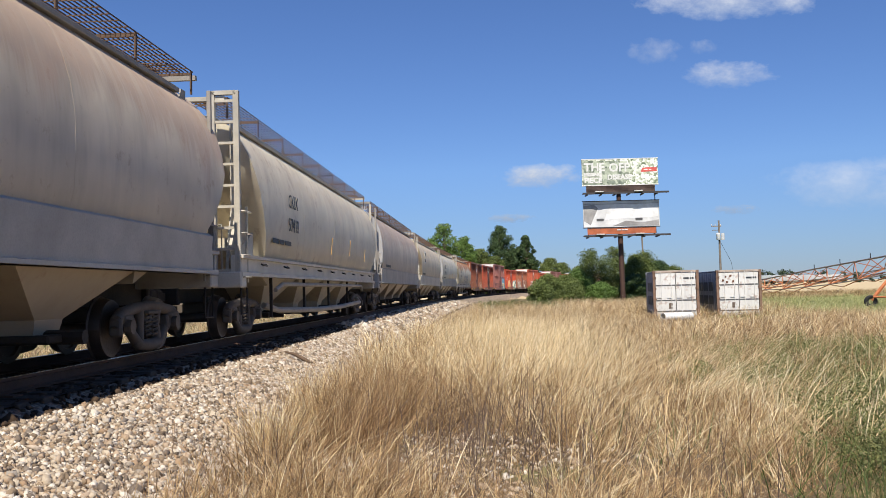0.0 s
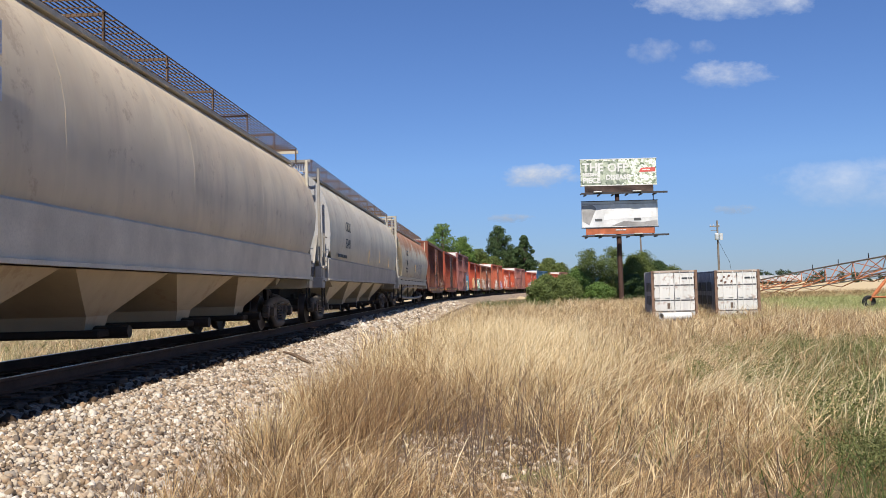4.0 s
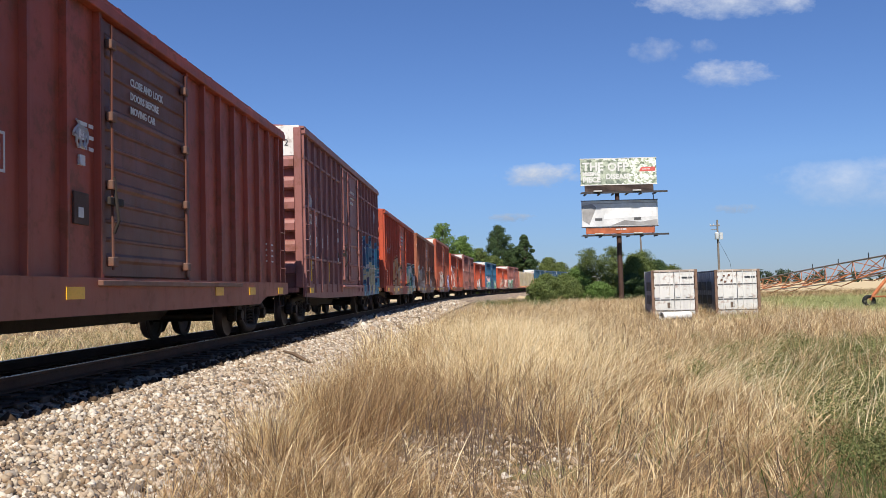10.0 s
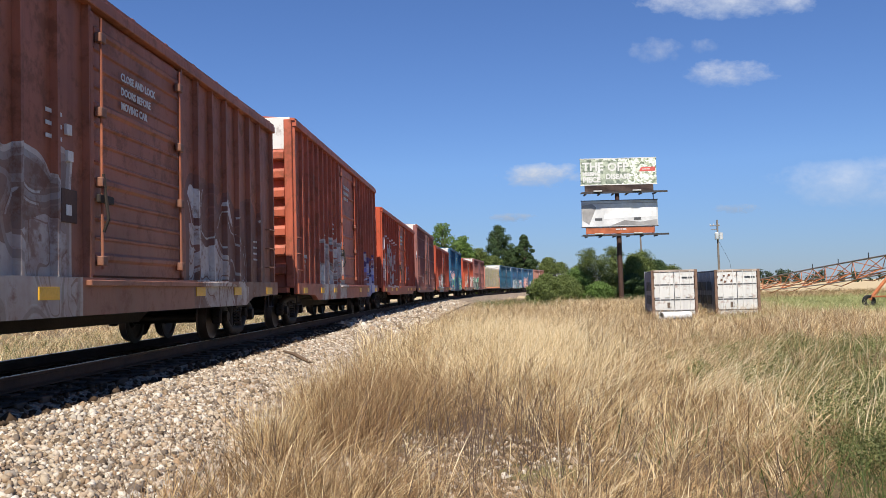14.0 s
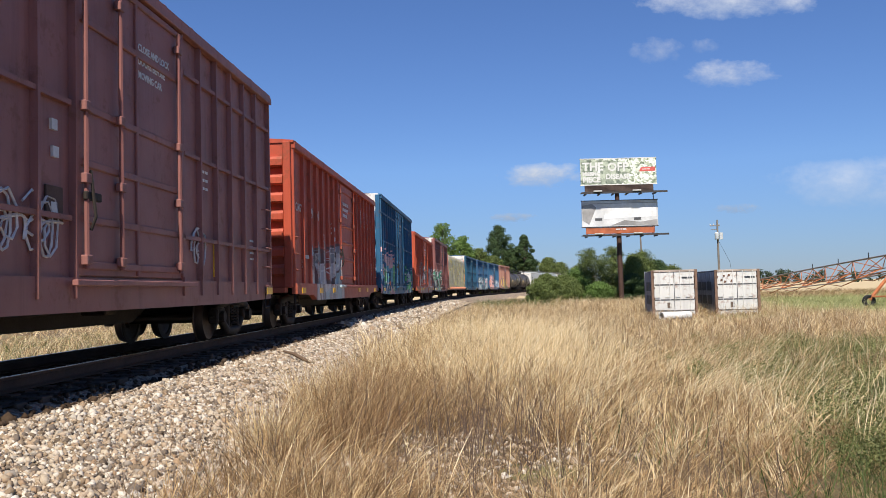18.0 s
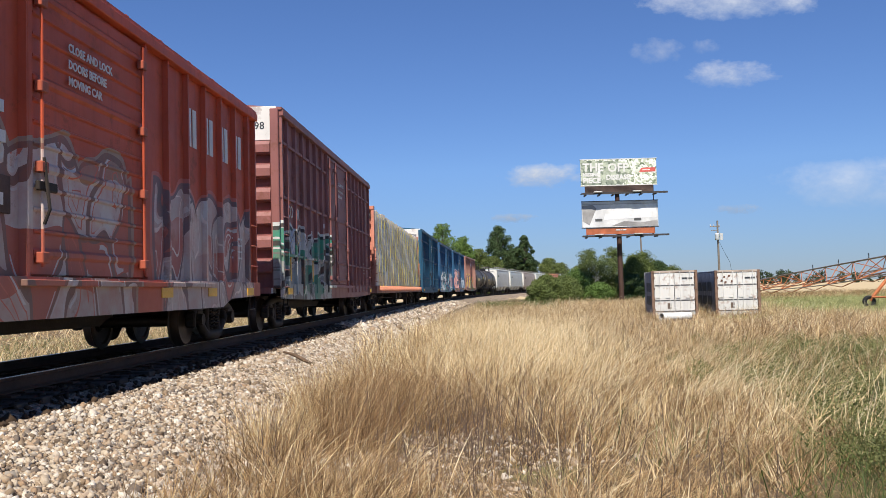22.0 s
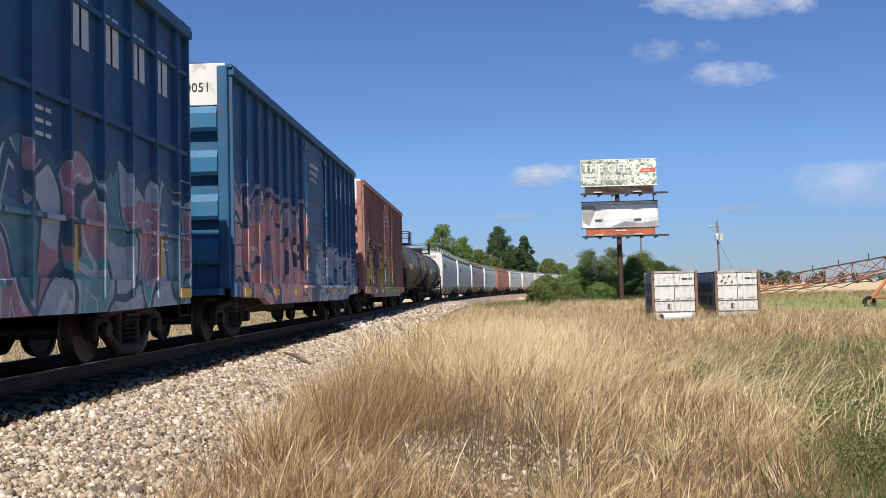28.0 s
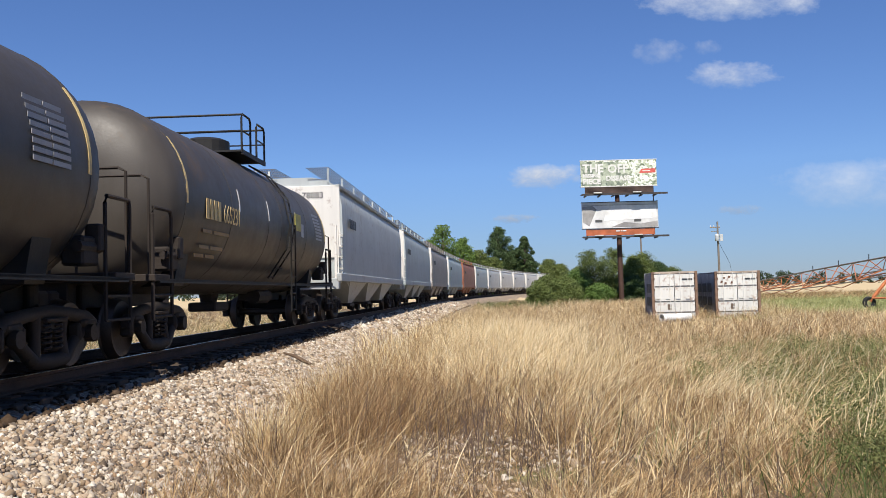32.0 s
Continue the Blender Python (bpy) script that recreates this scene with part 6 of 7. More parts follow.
    b = n.noise(scale * 1.3, 4)
    col = n.ramp(n.math("MULTIPLY_ADD", a, 0.6, n.math("MULTIPLY", b, 0.5)), (0.25, dark), (0.5, mid), (0.75, light))
    return n.done(col, 0.45)


def billboard():
    ob = thing("billboard", "double-stacked roadside billboard on one brown steel pole", "billboard", at=(21.0, 107.4, -0.25))
    steel = plain("pole_brown", (0.075, 0.04, 0.03), 0.7, 0.2)
    dark = plain("catwalk_dark", (0.05, 0.045, 0.045), 0.7)
    part("pole", Mesh().tube([(0.05, 0.35, -0.5), (0.0, 0.35, 7.7), (-0.1, 0.35, 15.6)], [0.31, 0.3, 0.24], 14), steel, ob, "rusty brown pole", smooth=True)
    leafy = art_paint("leaf_print", (0.12, 0.16, 0.09), (0.5, 0.55, 0.4), (0.86, 0.86, 0.8), 4.6)
    for k, (z0, z1, apron) in enumerate(((13.85, 16.9, plain("apron_brown", (0.1, 0.065, 0.05), 0.7)), (8.83, 11.9, plain("apron_orange", (0.42, 0.12, 0.05), 0.6)))):
        x0, x1 = -4.45, 4.58
        pn = part("panel", Mesh().box(x0, x1, -0.35, -0.1, z0, z1, 0.02), leafy if k == 0 else plain("faded_print", (0.62, 0.62, 0.61), 0.5, 0.0, 0.3, 1.6), ob, "printed advertising sheet")
        for e in ((x0, x1, z1, z1 + 0.08), (x0, x1, z0 - 0.08, z0)):
            part("panel_trim", Mesh().box(e[0] - 0.05, e[1] + 0.05, -0.37, -0.08, e[2], e[3]), dark if k else WHITE, pn)
        ap = part("apron", Mesh().box(x0 + 0.45, x1 - 0.45, -0.3, -0.2, z0 - 0.85, z0 - 0.1, 0.01), apron, ob)
        for i in range(16 if k else 6):
            if k:
                x = x0 + 0.6 + (x1 - x0 - 1.2) * i / 15
                part("apron_rib", Mesh().box(x - 0.03, x + 0.03, -0.34, -0.3, z0 - 0.84, z0 - 0.12), apron, ap)
            else:
                z = z0 - 0.82 + 0.13 * i
                part("apron_rib", Mesh().box(x0 + 0.5, x1 - 0.5, -0.34, -0.3, z, z + 0.06), apron, ap)
        cw = part("catwalk", Mesh().box(x0 - 0.15, x1 + 0.95, -1.5, -0.6, z0 - 1.12, z0 - 1.04).box(x0 - 0.15, x1 + 0.95, -1.55, -1.48, z0 - 1.2, z0 - 0.98), dark, ob, "maintenance walkway")
        for i in range(6):
            x = x0 + 0.4 + (x1 - x0 - 0.8) * i / 5
            part("bracket", Mesh().box(x - 0.05, x + 0.05, -1.5, 0.3, z0 - 1.3, z0 - 1.12), dark, cw)
        for x in (-2.7, 1.9):
            part("flood_lamp", Mesh().box(x - 0.5, x + 0.5, -1.8, -1.5, z0 - 1.0, z0 - 0.85, 0.03), plain("lamp_grey", (0.5, 0.5, 0.48), 0.5), cw, "long grey floodlight")
        for i in range(5):
            x = x0 + 0.6 + (x1 - x0 - 1.2) * i / 4
            part("back_strut", Mesh().box(x - 0.06, x + 0.06, -0.1, 0.2, z0 - 0.9, z1 - 0.1), dark, ob)
        part("back_beam", Mesh().box(x0 + 0.3, x1 - 0.3, 0.0, 0.25, z0 + 0.4, z0 + 0.65).box(x0 + 0.3, x1 - 0.3, 0.0, 0.25, z1 - 0.9, z1 - 0.65), dark, ob)
    part("ladder_post", Mesh().tube([(4.2, 0.1, 8.0), (4.2, 0.1, 13.8)], 0.06, 6), dark, ob)

    def words(t, size, x, z, turn=0.0):
        o = lettering(t, size, x, z, -0.36, ob, LETTER, bold=0.035)
        if turn:
            o.matrix_basis = pose(x, -0.36, z, 90, 0, 0) @ pose(0, 0, 0, 0, 0, turn)
    part("print_shape", Mesh().prism([(-4.4, 13.9), (0.4, 13.9), (1.3, 14.6), (0.9, 16.6), (-4.4, 16.85)], -0.356, -0.35, "y"), art_paint("leaf_shadow", (0.13, 0.16, 0.12), (0.28, 0.32, 0.24), (0.5, 0.54, 0.42), 2.6), ob)
    words("THE", 1.35, -4.2, 15.55)
    words("MISSING", 0.55, -4.2, 14.95)
    words("PIECE", 0.85, -4.2, 14.15)
    words("OFF", 1.4, -1.25, 15.45)
    words("DISEASE", 0.8, -1.45, 14.5)
    bars((0.35, 0.35, 0.35, 0.35, 0.35), 0.3, 0.06, -2.1, 14.4, -0.36, ob, LETTER).rotation_euler = (0, -math.pi / 2, 0)
    part("red_panel", Mesh().prism([(2.5, 15.3), (4.45, 15.35), (4.45, 15.85), (2.75, 15.8)], -0.365, -0.352, "y"), plain("ad_red", (0.62, 0.12, 0.1), 0.5), ob, "pink-red printed strip")
    bars((0.5, 0.3), 0.1, 0.1, 2.9, 15.52, -0.372, ob, LETTER)
    # faded lower print: dark photograph shapes and a pale field
    grey = plain("print_grey", (0.3, 0.29, 0.28), 0.5, 0.0, 0.4, 3)
    pale = plain("print_pale", (0.74, 0.74, 0.73), 0.5, 0.0, 0.15)
    part("print_shape", Mesh().prism([(-4.4, 9.6), (-3.6, 9.1), (-3.2, 10.0), (-2.7, 11.1), (-3.2, 11.55), (-4.4, 11.4)], -0.362, -0.352, "y"), grey, ob)
    part("print_shape", Mesh().prism([(-1.9, 9.7), (4.4, 9.95), (4.4, 11.5), (-0.7, 11.55), (-1.5, 11.2)], -0.362, -0.352, "y"), pale, ob)
    part("print_shape", Mesh().prism([(-1.0, 8.95), (0.6, 9.55), (2.4, 9.3), (4.5, 9.6), (4.5, 8.9)], -0.366, -0.353, "y"), grey, ob)
    part("print_line", Mesh().box(-4.4, 4.5, -0.366, -0.353, 11.55, 11.6), grey, ob)
    for x in (-2.9, 1.7):
        part("print_bar", Mesh().box(x, x + 0.85, -0.37, -0.355, 9.55, 9.85), plain("print_dark", (0.09, 0.09, 0.09), 0.5), ob)
    bars((0.5, 0.2, 0.4), 0.14, 0.08, -0.5, 8.42, -0.345, ob, LETTER)


def container(x, y, z, turn, label, stain, lettered):
    ob = thing("shipping_container", label, "container", "containers in the field", at=pose(x, y, z, rz=turn))
    paint = car_paint("container_white", (0.7, 0.7, 0.66), 0.22, 0.4, 0.08, 0.15, 0.5, (0.26, 0.11, 0.05))
    rust = plain("container_rust", (0.14, 0.07, 0.045), 0.8)
    side = plain("container_side", (0.3, 0.31, 0.33), 0.6)
    w, l, h = 2.44, 6.06, 2.59
    part("floor_frame", Mesh().box(0, w, 0.05, l, 0, 0.16, 0.01), rust, ob)
    part("roof", Mesh().box(0.05, w - 0.05, 0.05, l - 0.05, h - 0.08, h - 0.02, 0.01), side, ob)
    for x0 in (0.03, w - 0.07):
        zig = []
        k = 44
        for i in range(k + 1):
            zig.append((x0 + (0.036 if (i // 2) % 2 else 0.0), 0.15 + (l - 0.3) * i / k))
        m = Mesh()
        n = len(zig)
        m.v = [(a, b, q) for q in (0.14, h - 0.1) for a, b in zig] + [(a + 0.02, b, q) for q in (0.14, h - 0.1) for a, b in zig]
        m.f = [(i, i + 1, n + i + 1, n + i) for i in range(n - 1)] + [(2 * n + i, 2 * n + i + 1, 3 * n + i + 1, 3 * n + i) for i in range(n - 1)]
        part("side_wall", m, side, ob, "corrugated grey side")
    part("end_wall", Mesh().box(0.1, w - 0.1, l - 0.12, l - 0.06, 0.14, h - 0.1), side, ob)
    for cx in (0.0, w - 0.14):
        for cy in (0.0, l - 0.14):
            part("corner_post", Mesh().box(cx, cx + 0.14, cy, cy + 0.14, 0, h, 0.012).box(cx - 0.006, cx + 0.146, cy - 0.006, cy + 0.15, h - 0.14, h + 0.003, 0.01), plain("container_edge", (0.2, 0.125, 0.085), 0.8, 0.0, 0.5, 12) if cy == 0 else side, ob, "rust-stained corner post")
    part("header", Mesh().box(0.14, w - 0.14, 0.0, 0.1, h - 0.12, h, 0.01).box(0.14, w - 0.14, 0.0, 0.1, 0.0, 0.14, 0.01), plain("container_header", (0.4, 0.33, 0.27), 0.7, 0.0, 0.4, 10), ob)
    for d in (0, 1):
        a = 0.15 + d * 1.075
        b = a + 1.045
        door = part("door", Mesh().box(a, b, 0.03, 0.09, 0.15, h - 0.13, 0.008), paint, ob, "white steel door")
        # grooves are flat dark strips, their shade put into the colour
        for i in range(1, 4):
            z0 = (0, 0.34, 0.93, 1.75)[i]
            part("door_groove", Mesh().box(a + 0.02, b - 0.02, 0.02, 0.035, z0, z0 + 0.07), plain("groove_shade", (0.1, 0.1, 0.1), 0.7), door)
        for q in (0.28, 0.78):
            x0 = a + q * 1.06
            part("lock_bar", Mesh().tube([(x0, 0.0, 0.1), (x0, 0.0, h - 0.06)], 0.018, 6), paint, door)
            part("lock_handle", Mesh().box(x0 - 0.25, x0 + 0.03, -0.015, 0.0, 1.1, 1.14).box(x0 - 0.03, x0 + 0.03, -0.02, 0.02, 0.6, 0.68), paint, door)
        for i in range(4):
            z0 = 0.4 + i * 0.58
            part("hinge", Mesh().box((a - 0.03) if d == 0 else (b - 0.02), (a + 0.03) if d == 0 else (b + 0.03), 0.0, 0.05, z0, z0 + 0.11), rust, door)
    part("vent_plate", Mesh().box(0.82, 1.02, 0.012, 0.03, 0.52, 0.82), plain("plate_brown", (0.16, 0.12, 0.09), 0.6), ob)
    bars((0.3, 0.2), 0.1, 0.05, 1.62, 2.1, 0.025, ob, DARKTEXT)
    if stain:
        for i, (a, b) in enumerate(((0.3, 1.95), (0.5, 1.85), (0.85, 1.9), (0.42, 2.15), (0.7, 2.2))):
            part("rust_patch", Mesh().prism([(a, b), (a + 0.13, b + 0.03), (a + 0.15, b + 0.12), (a + 0.04, b + 0.14)], 0.018, 0.03, "y"), rust, ob)
    if lettered:
        for i in range(2):
            m = Mesh()
            for j in range(3):
                m.box(0.012, 0.024, 1.0 + j * 1.3, 2.0 + j * 1.3, 0.7 + i * 0.75, 1.2 + i * 0.75)
            part("marking", m, plain("side_mark", (0.08, 0.085, 0.09), 0.6), ob)
    return ob


def field_clutter():
    ob = thing("drain_pipe", "pale plastic drain pipe lying in the grass", "pipe", at=pose(10.6, 44.4, -0.08, rz=24))
    m = Mesh()
    n = 16
    rings = [[(x, r * math.cos(6.2832 * i / n), 0.1 + r * math.sin(6.2832 * i / n)) for i in range(n)] for x, r in ((0, 0.21), (1.7, 0.21), (1.7, 0.18), (0, 0.18))]
    m.loft(rings + [rings[0]], False)
    part("pipe_wall", m, plain("pipe_white", (0.6, 0.6, 0.58), 0.5), ob, smooth=True)
    # black disc stands in for the shade inside the pipe
    part("pipe_mouth", Mesh().tube([(1.55, 0, 0.1), (1.56, 0, 0.1)], 0.18, 16), BLACK, ob)
    up = thing("utility_pole", "weathered wooden utility pole with a pale transformer", "utility pole", at=(32.85, 108, -0.25))
    part("shaft", Mesh().tube([(0, 0, -0.3), (0, 0, 9.35)], [0.15, 0.1], 10), plain("pole_wood", (0.2, 0.17, 0.14), 0.9), up, smooth=True)
    part("crossarm", Mesh().box(-0.9, 0.25, -0.06, 0.06, 8.6, 8.7).box(-0.8, -0.1, -0.05, 0.05, 8.15, 8.22), plain("arm_wood", (0.22, 0.19, 0.16), 0.9), up)
    for x in (-0.85, -0.45, 0.2):
        part("insulator", Mesh().tube([(x, 0, 8.7), (x, 0, 8.8), (x, 0, 8.9)], [0.06, 0.07, 0.03], 8), plain("porcelain", (0.5, 0.5, 0.5), 0.3), up)
    part("transformer", Mesh().tube([(-0.2, -0.28, 7.0), (-0.2, -0.28, 7.05), (-0.2, -0.28, 7.75), (-0.2, -0.28, 7.85)], [0.2, 0.24, 0.24, 0.12], 12).tube([(0.32, -0.28, 7.0), (0.32, -0.28, 7.8)], 0.22, 12), plain("transformer_grey", (0.6, 0.62, 0.62), 0.5), up, "pale grey transformer cans", smooth=True)
    part("guy_wire", Mesh().tube([(0, 0, 7.0), (3.2, 6, 4.5), (7.5, 18, 1.4), (10, 26, 0.0)], 0.018, 4), BLACK, up)
    p2 = thing("utility_pole", "bare wooden pole standing behind the billboard", "utility pole", at=(31.0, 141, -0.25))
    part("shaft", Mesh().tube([(0, 0, -0.3), (-0.2, 0, 11.0)], [0.15, 0.12], 8), plain("pole_wood", (0.2, 0.17, 0.14), 0.9), p2)
    # a collapsed irrigation span on its wheeled tower
    iv = thing("irrigation_span", "orange steel irrigation truss span sagging to the ground", "irrigation span")
    orange, galv = plain("rusted_orange", (0.5, 0.17, 0.07), 0.7, 0.1, 0.3), plain("galvanised", (0.3, 0.24, 0.2), 0.55, 0.3)
    a, b = Vector((30.9, 60.5, 3.35)), Vector((33.3, 97.0, 1.75))
    d = b - a
    part("water_pipe", Mesh().tube([a - d * 0.25, a, a + d * 0.5 + Vector((0, 0, 0.06)), b, b + d * 0.12], 0.065, 10), galv, iv, "long galvanised water pipe", smooth=True)
    side = Vector((1, -0.06, 0)).normalized()
    drop = [1.35, 1.5, 1.55, 1.5, 1.4, 1.2, 1.05]
    k = 7
    knots = []
    for i in range(k):
        c = a + d * (i / (k - 1))
        knots.append((c, c + side * 0.95 - Vector((0, 0, 0.5 * drop[i])), c - side * 0.95 - Vector((0, 0, drop[i])), c - Vector((0, 0, 0.78 * drop[i]))))
    for s in (1, 2, 3):
        part("chord", Mesh().tube([q[s] for q in knots] + [knots[-1][s] + d * 0.1], 0.045, 6), galv, iv)
    for i in range(k):
        c, l, r, mid = knots[i]
        for e in (l, r):
            part("strut", Mesh().tube([c, e], 0.036, 5), orange, iv)
        part("tie_bar", Mesh().tube([l, r], 0.04, 5), orange, iv)
        if i < k - 1:
            c2, l2, r2, mid2 = knots[i + 1]
            low = (r + r2) * 0.5 - Vector((0, 0, 0.35))
            for e in (r, r2, mid):
                part("strut", Mesh().tube([e, low], 0.03, 5), orange, iv)
            for e, e2 in ((l, l2), (r, r2)):
                part("strut", Mesh().tube([c + (c2 - c) * 0.5, e], 0.03, 5), orange, iv)
                part("strut", Mesh().tube([c + (c2 - c) * 0.5, e2], 0.03, 5), orange, iv)
            part("tie_bar", Mesh().tube([l, r2], 0.03, 5), orange, iv)
        if i in (1, 2, 3):
            part("sprinkler", Mesh().tube([c, c + Vector((0, 0, 0.45))], 0.035, 5), BLACK, iv)
    for foot in (Vector((28.65, 61.2, 0.1)), Vector((31.8, 57.6, 0.1))):
        part("tower_leg", Mesh().tube([a + Vector((0.2, 0, 0)), foot + Vector((0.05, 0, 0.1))], 0.12, 6), orange, iv)
        wh = foot
        n = 18
        prof = [(0.2, -0.1), (0.36, -0.16), (0.43, -0.1), (0.43, 0.1), (0.36, 0.16), (0.2, 0.1)]
        rings = [[(wh.x + r * math.cos(6.2832 * i / n), wh.y + q, wh.z + r * math.sin(6.2832 * i / n)) for r, q in prof] for i in range(n)]
        part("tyre", Mesh().loft(rings + [rings[0]], False), plain("tyre_black", (0.02, 0.02, 0.02), 0.8), iv, "black lugged tyre")
    part("tower_beam", Mesh().tube([(28.7, 61.2, 0.4), (31.8, 57.6, 0.4)], 0.07, 6), orange, iv)
    part("control_box", Mesh().box(30.7, 31.2, 60.3, 60.6, 3.45, 3.8, 0.02), BLACK, iv)


# ---- plants ----
def leaf_cloud(rng, centres, radii, count, size, flat=0.75):
    """Leaf quads on the outer part of a set of clumps."""
    centres, radii = np.asarray(centres, float), np.asarray(radii, float)
    which = rng.choice(len(centres), count, p=radii ** 2 / (radii ** 2).sum())
    d = rng.normal(size=(count, 3))
    d /= np.linalg.norm(d, axis=1)[:, None]
    r = radii[which] * rng.uniform(0.05, 1.12, count) ** 0.5
    p = centres[which] + d * r[:, None] * np.array([1, 1, flat])
    nrm = d + rng.normal(size=(count, 3)) * 0.7 + np.array([0, 0, 0.3])
    nrm /= np.linalg.norm(nrm, axis=1)[:, None]
    u = np.cross(nrm, rng.normal(size=(count, 3)))
    u /= np.linalg.norm(u, axis=1)[:, None]
    w = np.cross(nrm, u)
    s = (size * rng.uniform(0.6, 1.4, count))[:, None]
    v = np.stack([p + u * s, p + w * s * 0.6, p - u * s, p - w * s * 0.6], 1).reshape(-1, 3)
    f = np.arange(count * 4).reshape(-1, 4)
    return v, f


LEAF = [leaf_paint("leaf_fresh", (0.1, 0.17, 0.04), (0.2, 0.3, 0.08), 0.35), leaf_paint("leaf_dark", (0.045, 0.08, 0.03), (0.09, 0.14, 0.05), 0.25),
        leaf_paint("leaf_mid", (0.1, 0.135, 0.042), (0.23, 0.28, 0.085), 0.35), leaf_paint("leaf_far", (0.03, 0.05, 0.025), (0.06, 0.085, 0.04), 0.1)]
BARK = plain("bark", (0.09, 0.07, 0.055), 0.95, 0.0, 0.3)


def tree(name, label, x, y, z, h, wide, low, paint, seed, leaves=5000, size=0.35, clumps=26, tip=1.0):
    rng = np.random.default_rng(seed)
    ob = thing(name, label, "tree" if name == "tree" else "bush", at=(x, y, z))
    lean = rng.normal(0, 0.02, 2) * h
    top = Vector((lean[0], lean[1], h * 0.86))
    r0 = 0.02 * h + 0.05
    part("trunk", Mesh().tube([(0, 0, -0.3), (lean[0] * 0.2, lean[1] * 0.2, h * 0.25), (lean[0] * 0.6, lean[1] * 0.6, h * 0.55), top], [r0, r0 * 0.8, r0 * 0.5, r0 * 0.12], 8), BARK, ob, smooth=True)
    cs, rs = [], []
    limbs = Mesh()
    for i in range(clumps):
        q = low + (1 - low) * (i + 0.5) / clumps
        a = i * 2.4 + rng.uniform(-0.5, 0.5)
        env = wide * (math.sin(math.pi * min(0.98, 0.12 + 0.86 * ((q - low) / (1 - low)) ** tip)) ** 0.7)
        d = env * rng.uniform(0.25, 0.85)
        c = Vector((lean[0] * q + d * math.cos(a), lean[1] * q + d * math.sin(a), h * q * 0.95))
        cs.append(c)
        rs.append(wide * rng.uniform(0.2, 0.4) * (1.0 if q < 0.8 else 0.75))
        base = Vector((lean[0] * q * 0.7, lean[1] * q * 0.7, h * max(0.1, q - 0.18)))
        limbs.tube([base, base.lerp(c, 0.5) + Vector((0, 0, 0.05 * h * rng.uniform(-0.3, 0.6))), c], [r0 * 0.3, r0 * 0.18, r0 * 0.05], 5)
    part("limbs", limbs, BARK, ob)
    v, f = leaf_cloud(rng, cs, rs, leaves, size)
    o = new("crown", numpy_mesh("crown", v, f, paint))
    o.parent = ob
    return ob


def woods():
    # beyond the line
    rows = [(0.3, 250, 21.0, 5.4, 0.16, 0, "tall fresh-green broadleaf tree behind the train"), (5.5, 258, 17.5, 4.6, 0.1, 0, "fresh-green broadleaf tree behind the train"), (-6, 268, 15.0, 5, 0.1, 0, "fresh-green broadleaf tree behind the cars"),
            (10, 262, 14.0, 5.2, 0.05, 2, "mid-green spreading tree behind the line"), (16.3, 272, 21.5, 5.6, 0.3, 1, "tall dark pine with a broken crown"), (24.9, 278, 18.6, 3.2, 0.4, 1, "slender dark pine with a thin top"),
            (21, 284, 14.5, 5.0, 0.08, 1, "dark pine in the row of trees"), (27, 290, 12.5, 5.0, 0.05, 1, "dark tree in the row of trees"), (33, 288, 11.5, 4.6, 0.05, 2, "rounded green tree in the row"), (38, 296, 10.0, 4.5, 0.05, 2, "rounded green tree in the row"),
            (14, 256, 11.0, 4.6, 0.05, 2, "low green tree beside the line"), (45, 300, 9.0, 5, 0.05, 2, "low rounded green tree in the row")]
    for i, (x, y, h, w, low, paint, label) in enumerate(rows):
        tree("tree", label, x, y, -0.3, h, w, low, LEAF[paint], 100 + i, 13000, 0.23, 62 if paint != 1 else 46, 1.0)
    # round the billboard's foot
    rows = [(19.0, 118, 7.0, 3.0, 0.02, 2, "broad green thicket by the billboard"), (22.5, 121, 7.3, 3.0, 0.02, 2, "broad green thicket by the billboard"), (26.2, 120, 6.6, 3.0, 0.02, 2, "broad green thicket by the billboard"),
            (29.2, 123, 5.2, 2.4, 0.02, 1, "dark green shrub by the billboard"), (32.2, 128, 4.6, 2.6, 0.02, 2, "low green shrub behind the containers"), (24.4, 116, 6.0, 2.6, 0.02, 2, "broad green thicket by the billboard"), (16.4, 112, 4.2, 2.2, 0.02, 0, "leafy fresh-green shrub by the billboard"), (13.6, 104, 3.4, 2.0, 0.02, 2, "leafy green shrub by the track"), (11.3, 100, 3.5, 1.9, 0.02, 2, "leafy green shrub by the track"),
            (9.9, 95, 2.6, 1.4, 0.02, 2, "low leafy shrub by the track"), (18.5, 108, 2.4, 2.0, 0.02, 0, "low fresh-green shrub by the billboard"), (23.5, 112, 3.4, 2.3, 0.02, 1, "dark shaded shrub behind the containers"), (14.8, 108, 3.2, 2.0, 0.02, 2, "leafy green shrub near the track"), (34, 160, 7, 4, 0.02, 1, "dark distant thicket beyond the billboard"), (41, 175, 6.5, 4, 0.02, 1, "dark distant thicket beyond the billboard")]
    for i, (x, y, h, w, low, paint, label) in enumerate(rows):
        tree("bush", label, x, y, -0.4, h, w, low, LEAF[paint], 200 + i, 13000, 0.09 if y < 130 else 0.2, 70)
    rng = np.random.default_rng(5)
    cs, rs = [], []
    for i in range(260):
        x = rng.uniform(40, 1000)
        y = rng.uniform(560, 700)
        hgt = rng.uniform(3, 10) * (0.6 + 0.6 * math.sin(x * 0.021) ** 2)
        for k in (0.15, 0.45, 0.75):
            cs.append((x + rng.uniform(-2, 2), y, hgt * k))
            rs.append(hgt * 0.34)
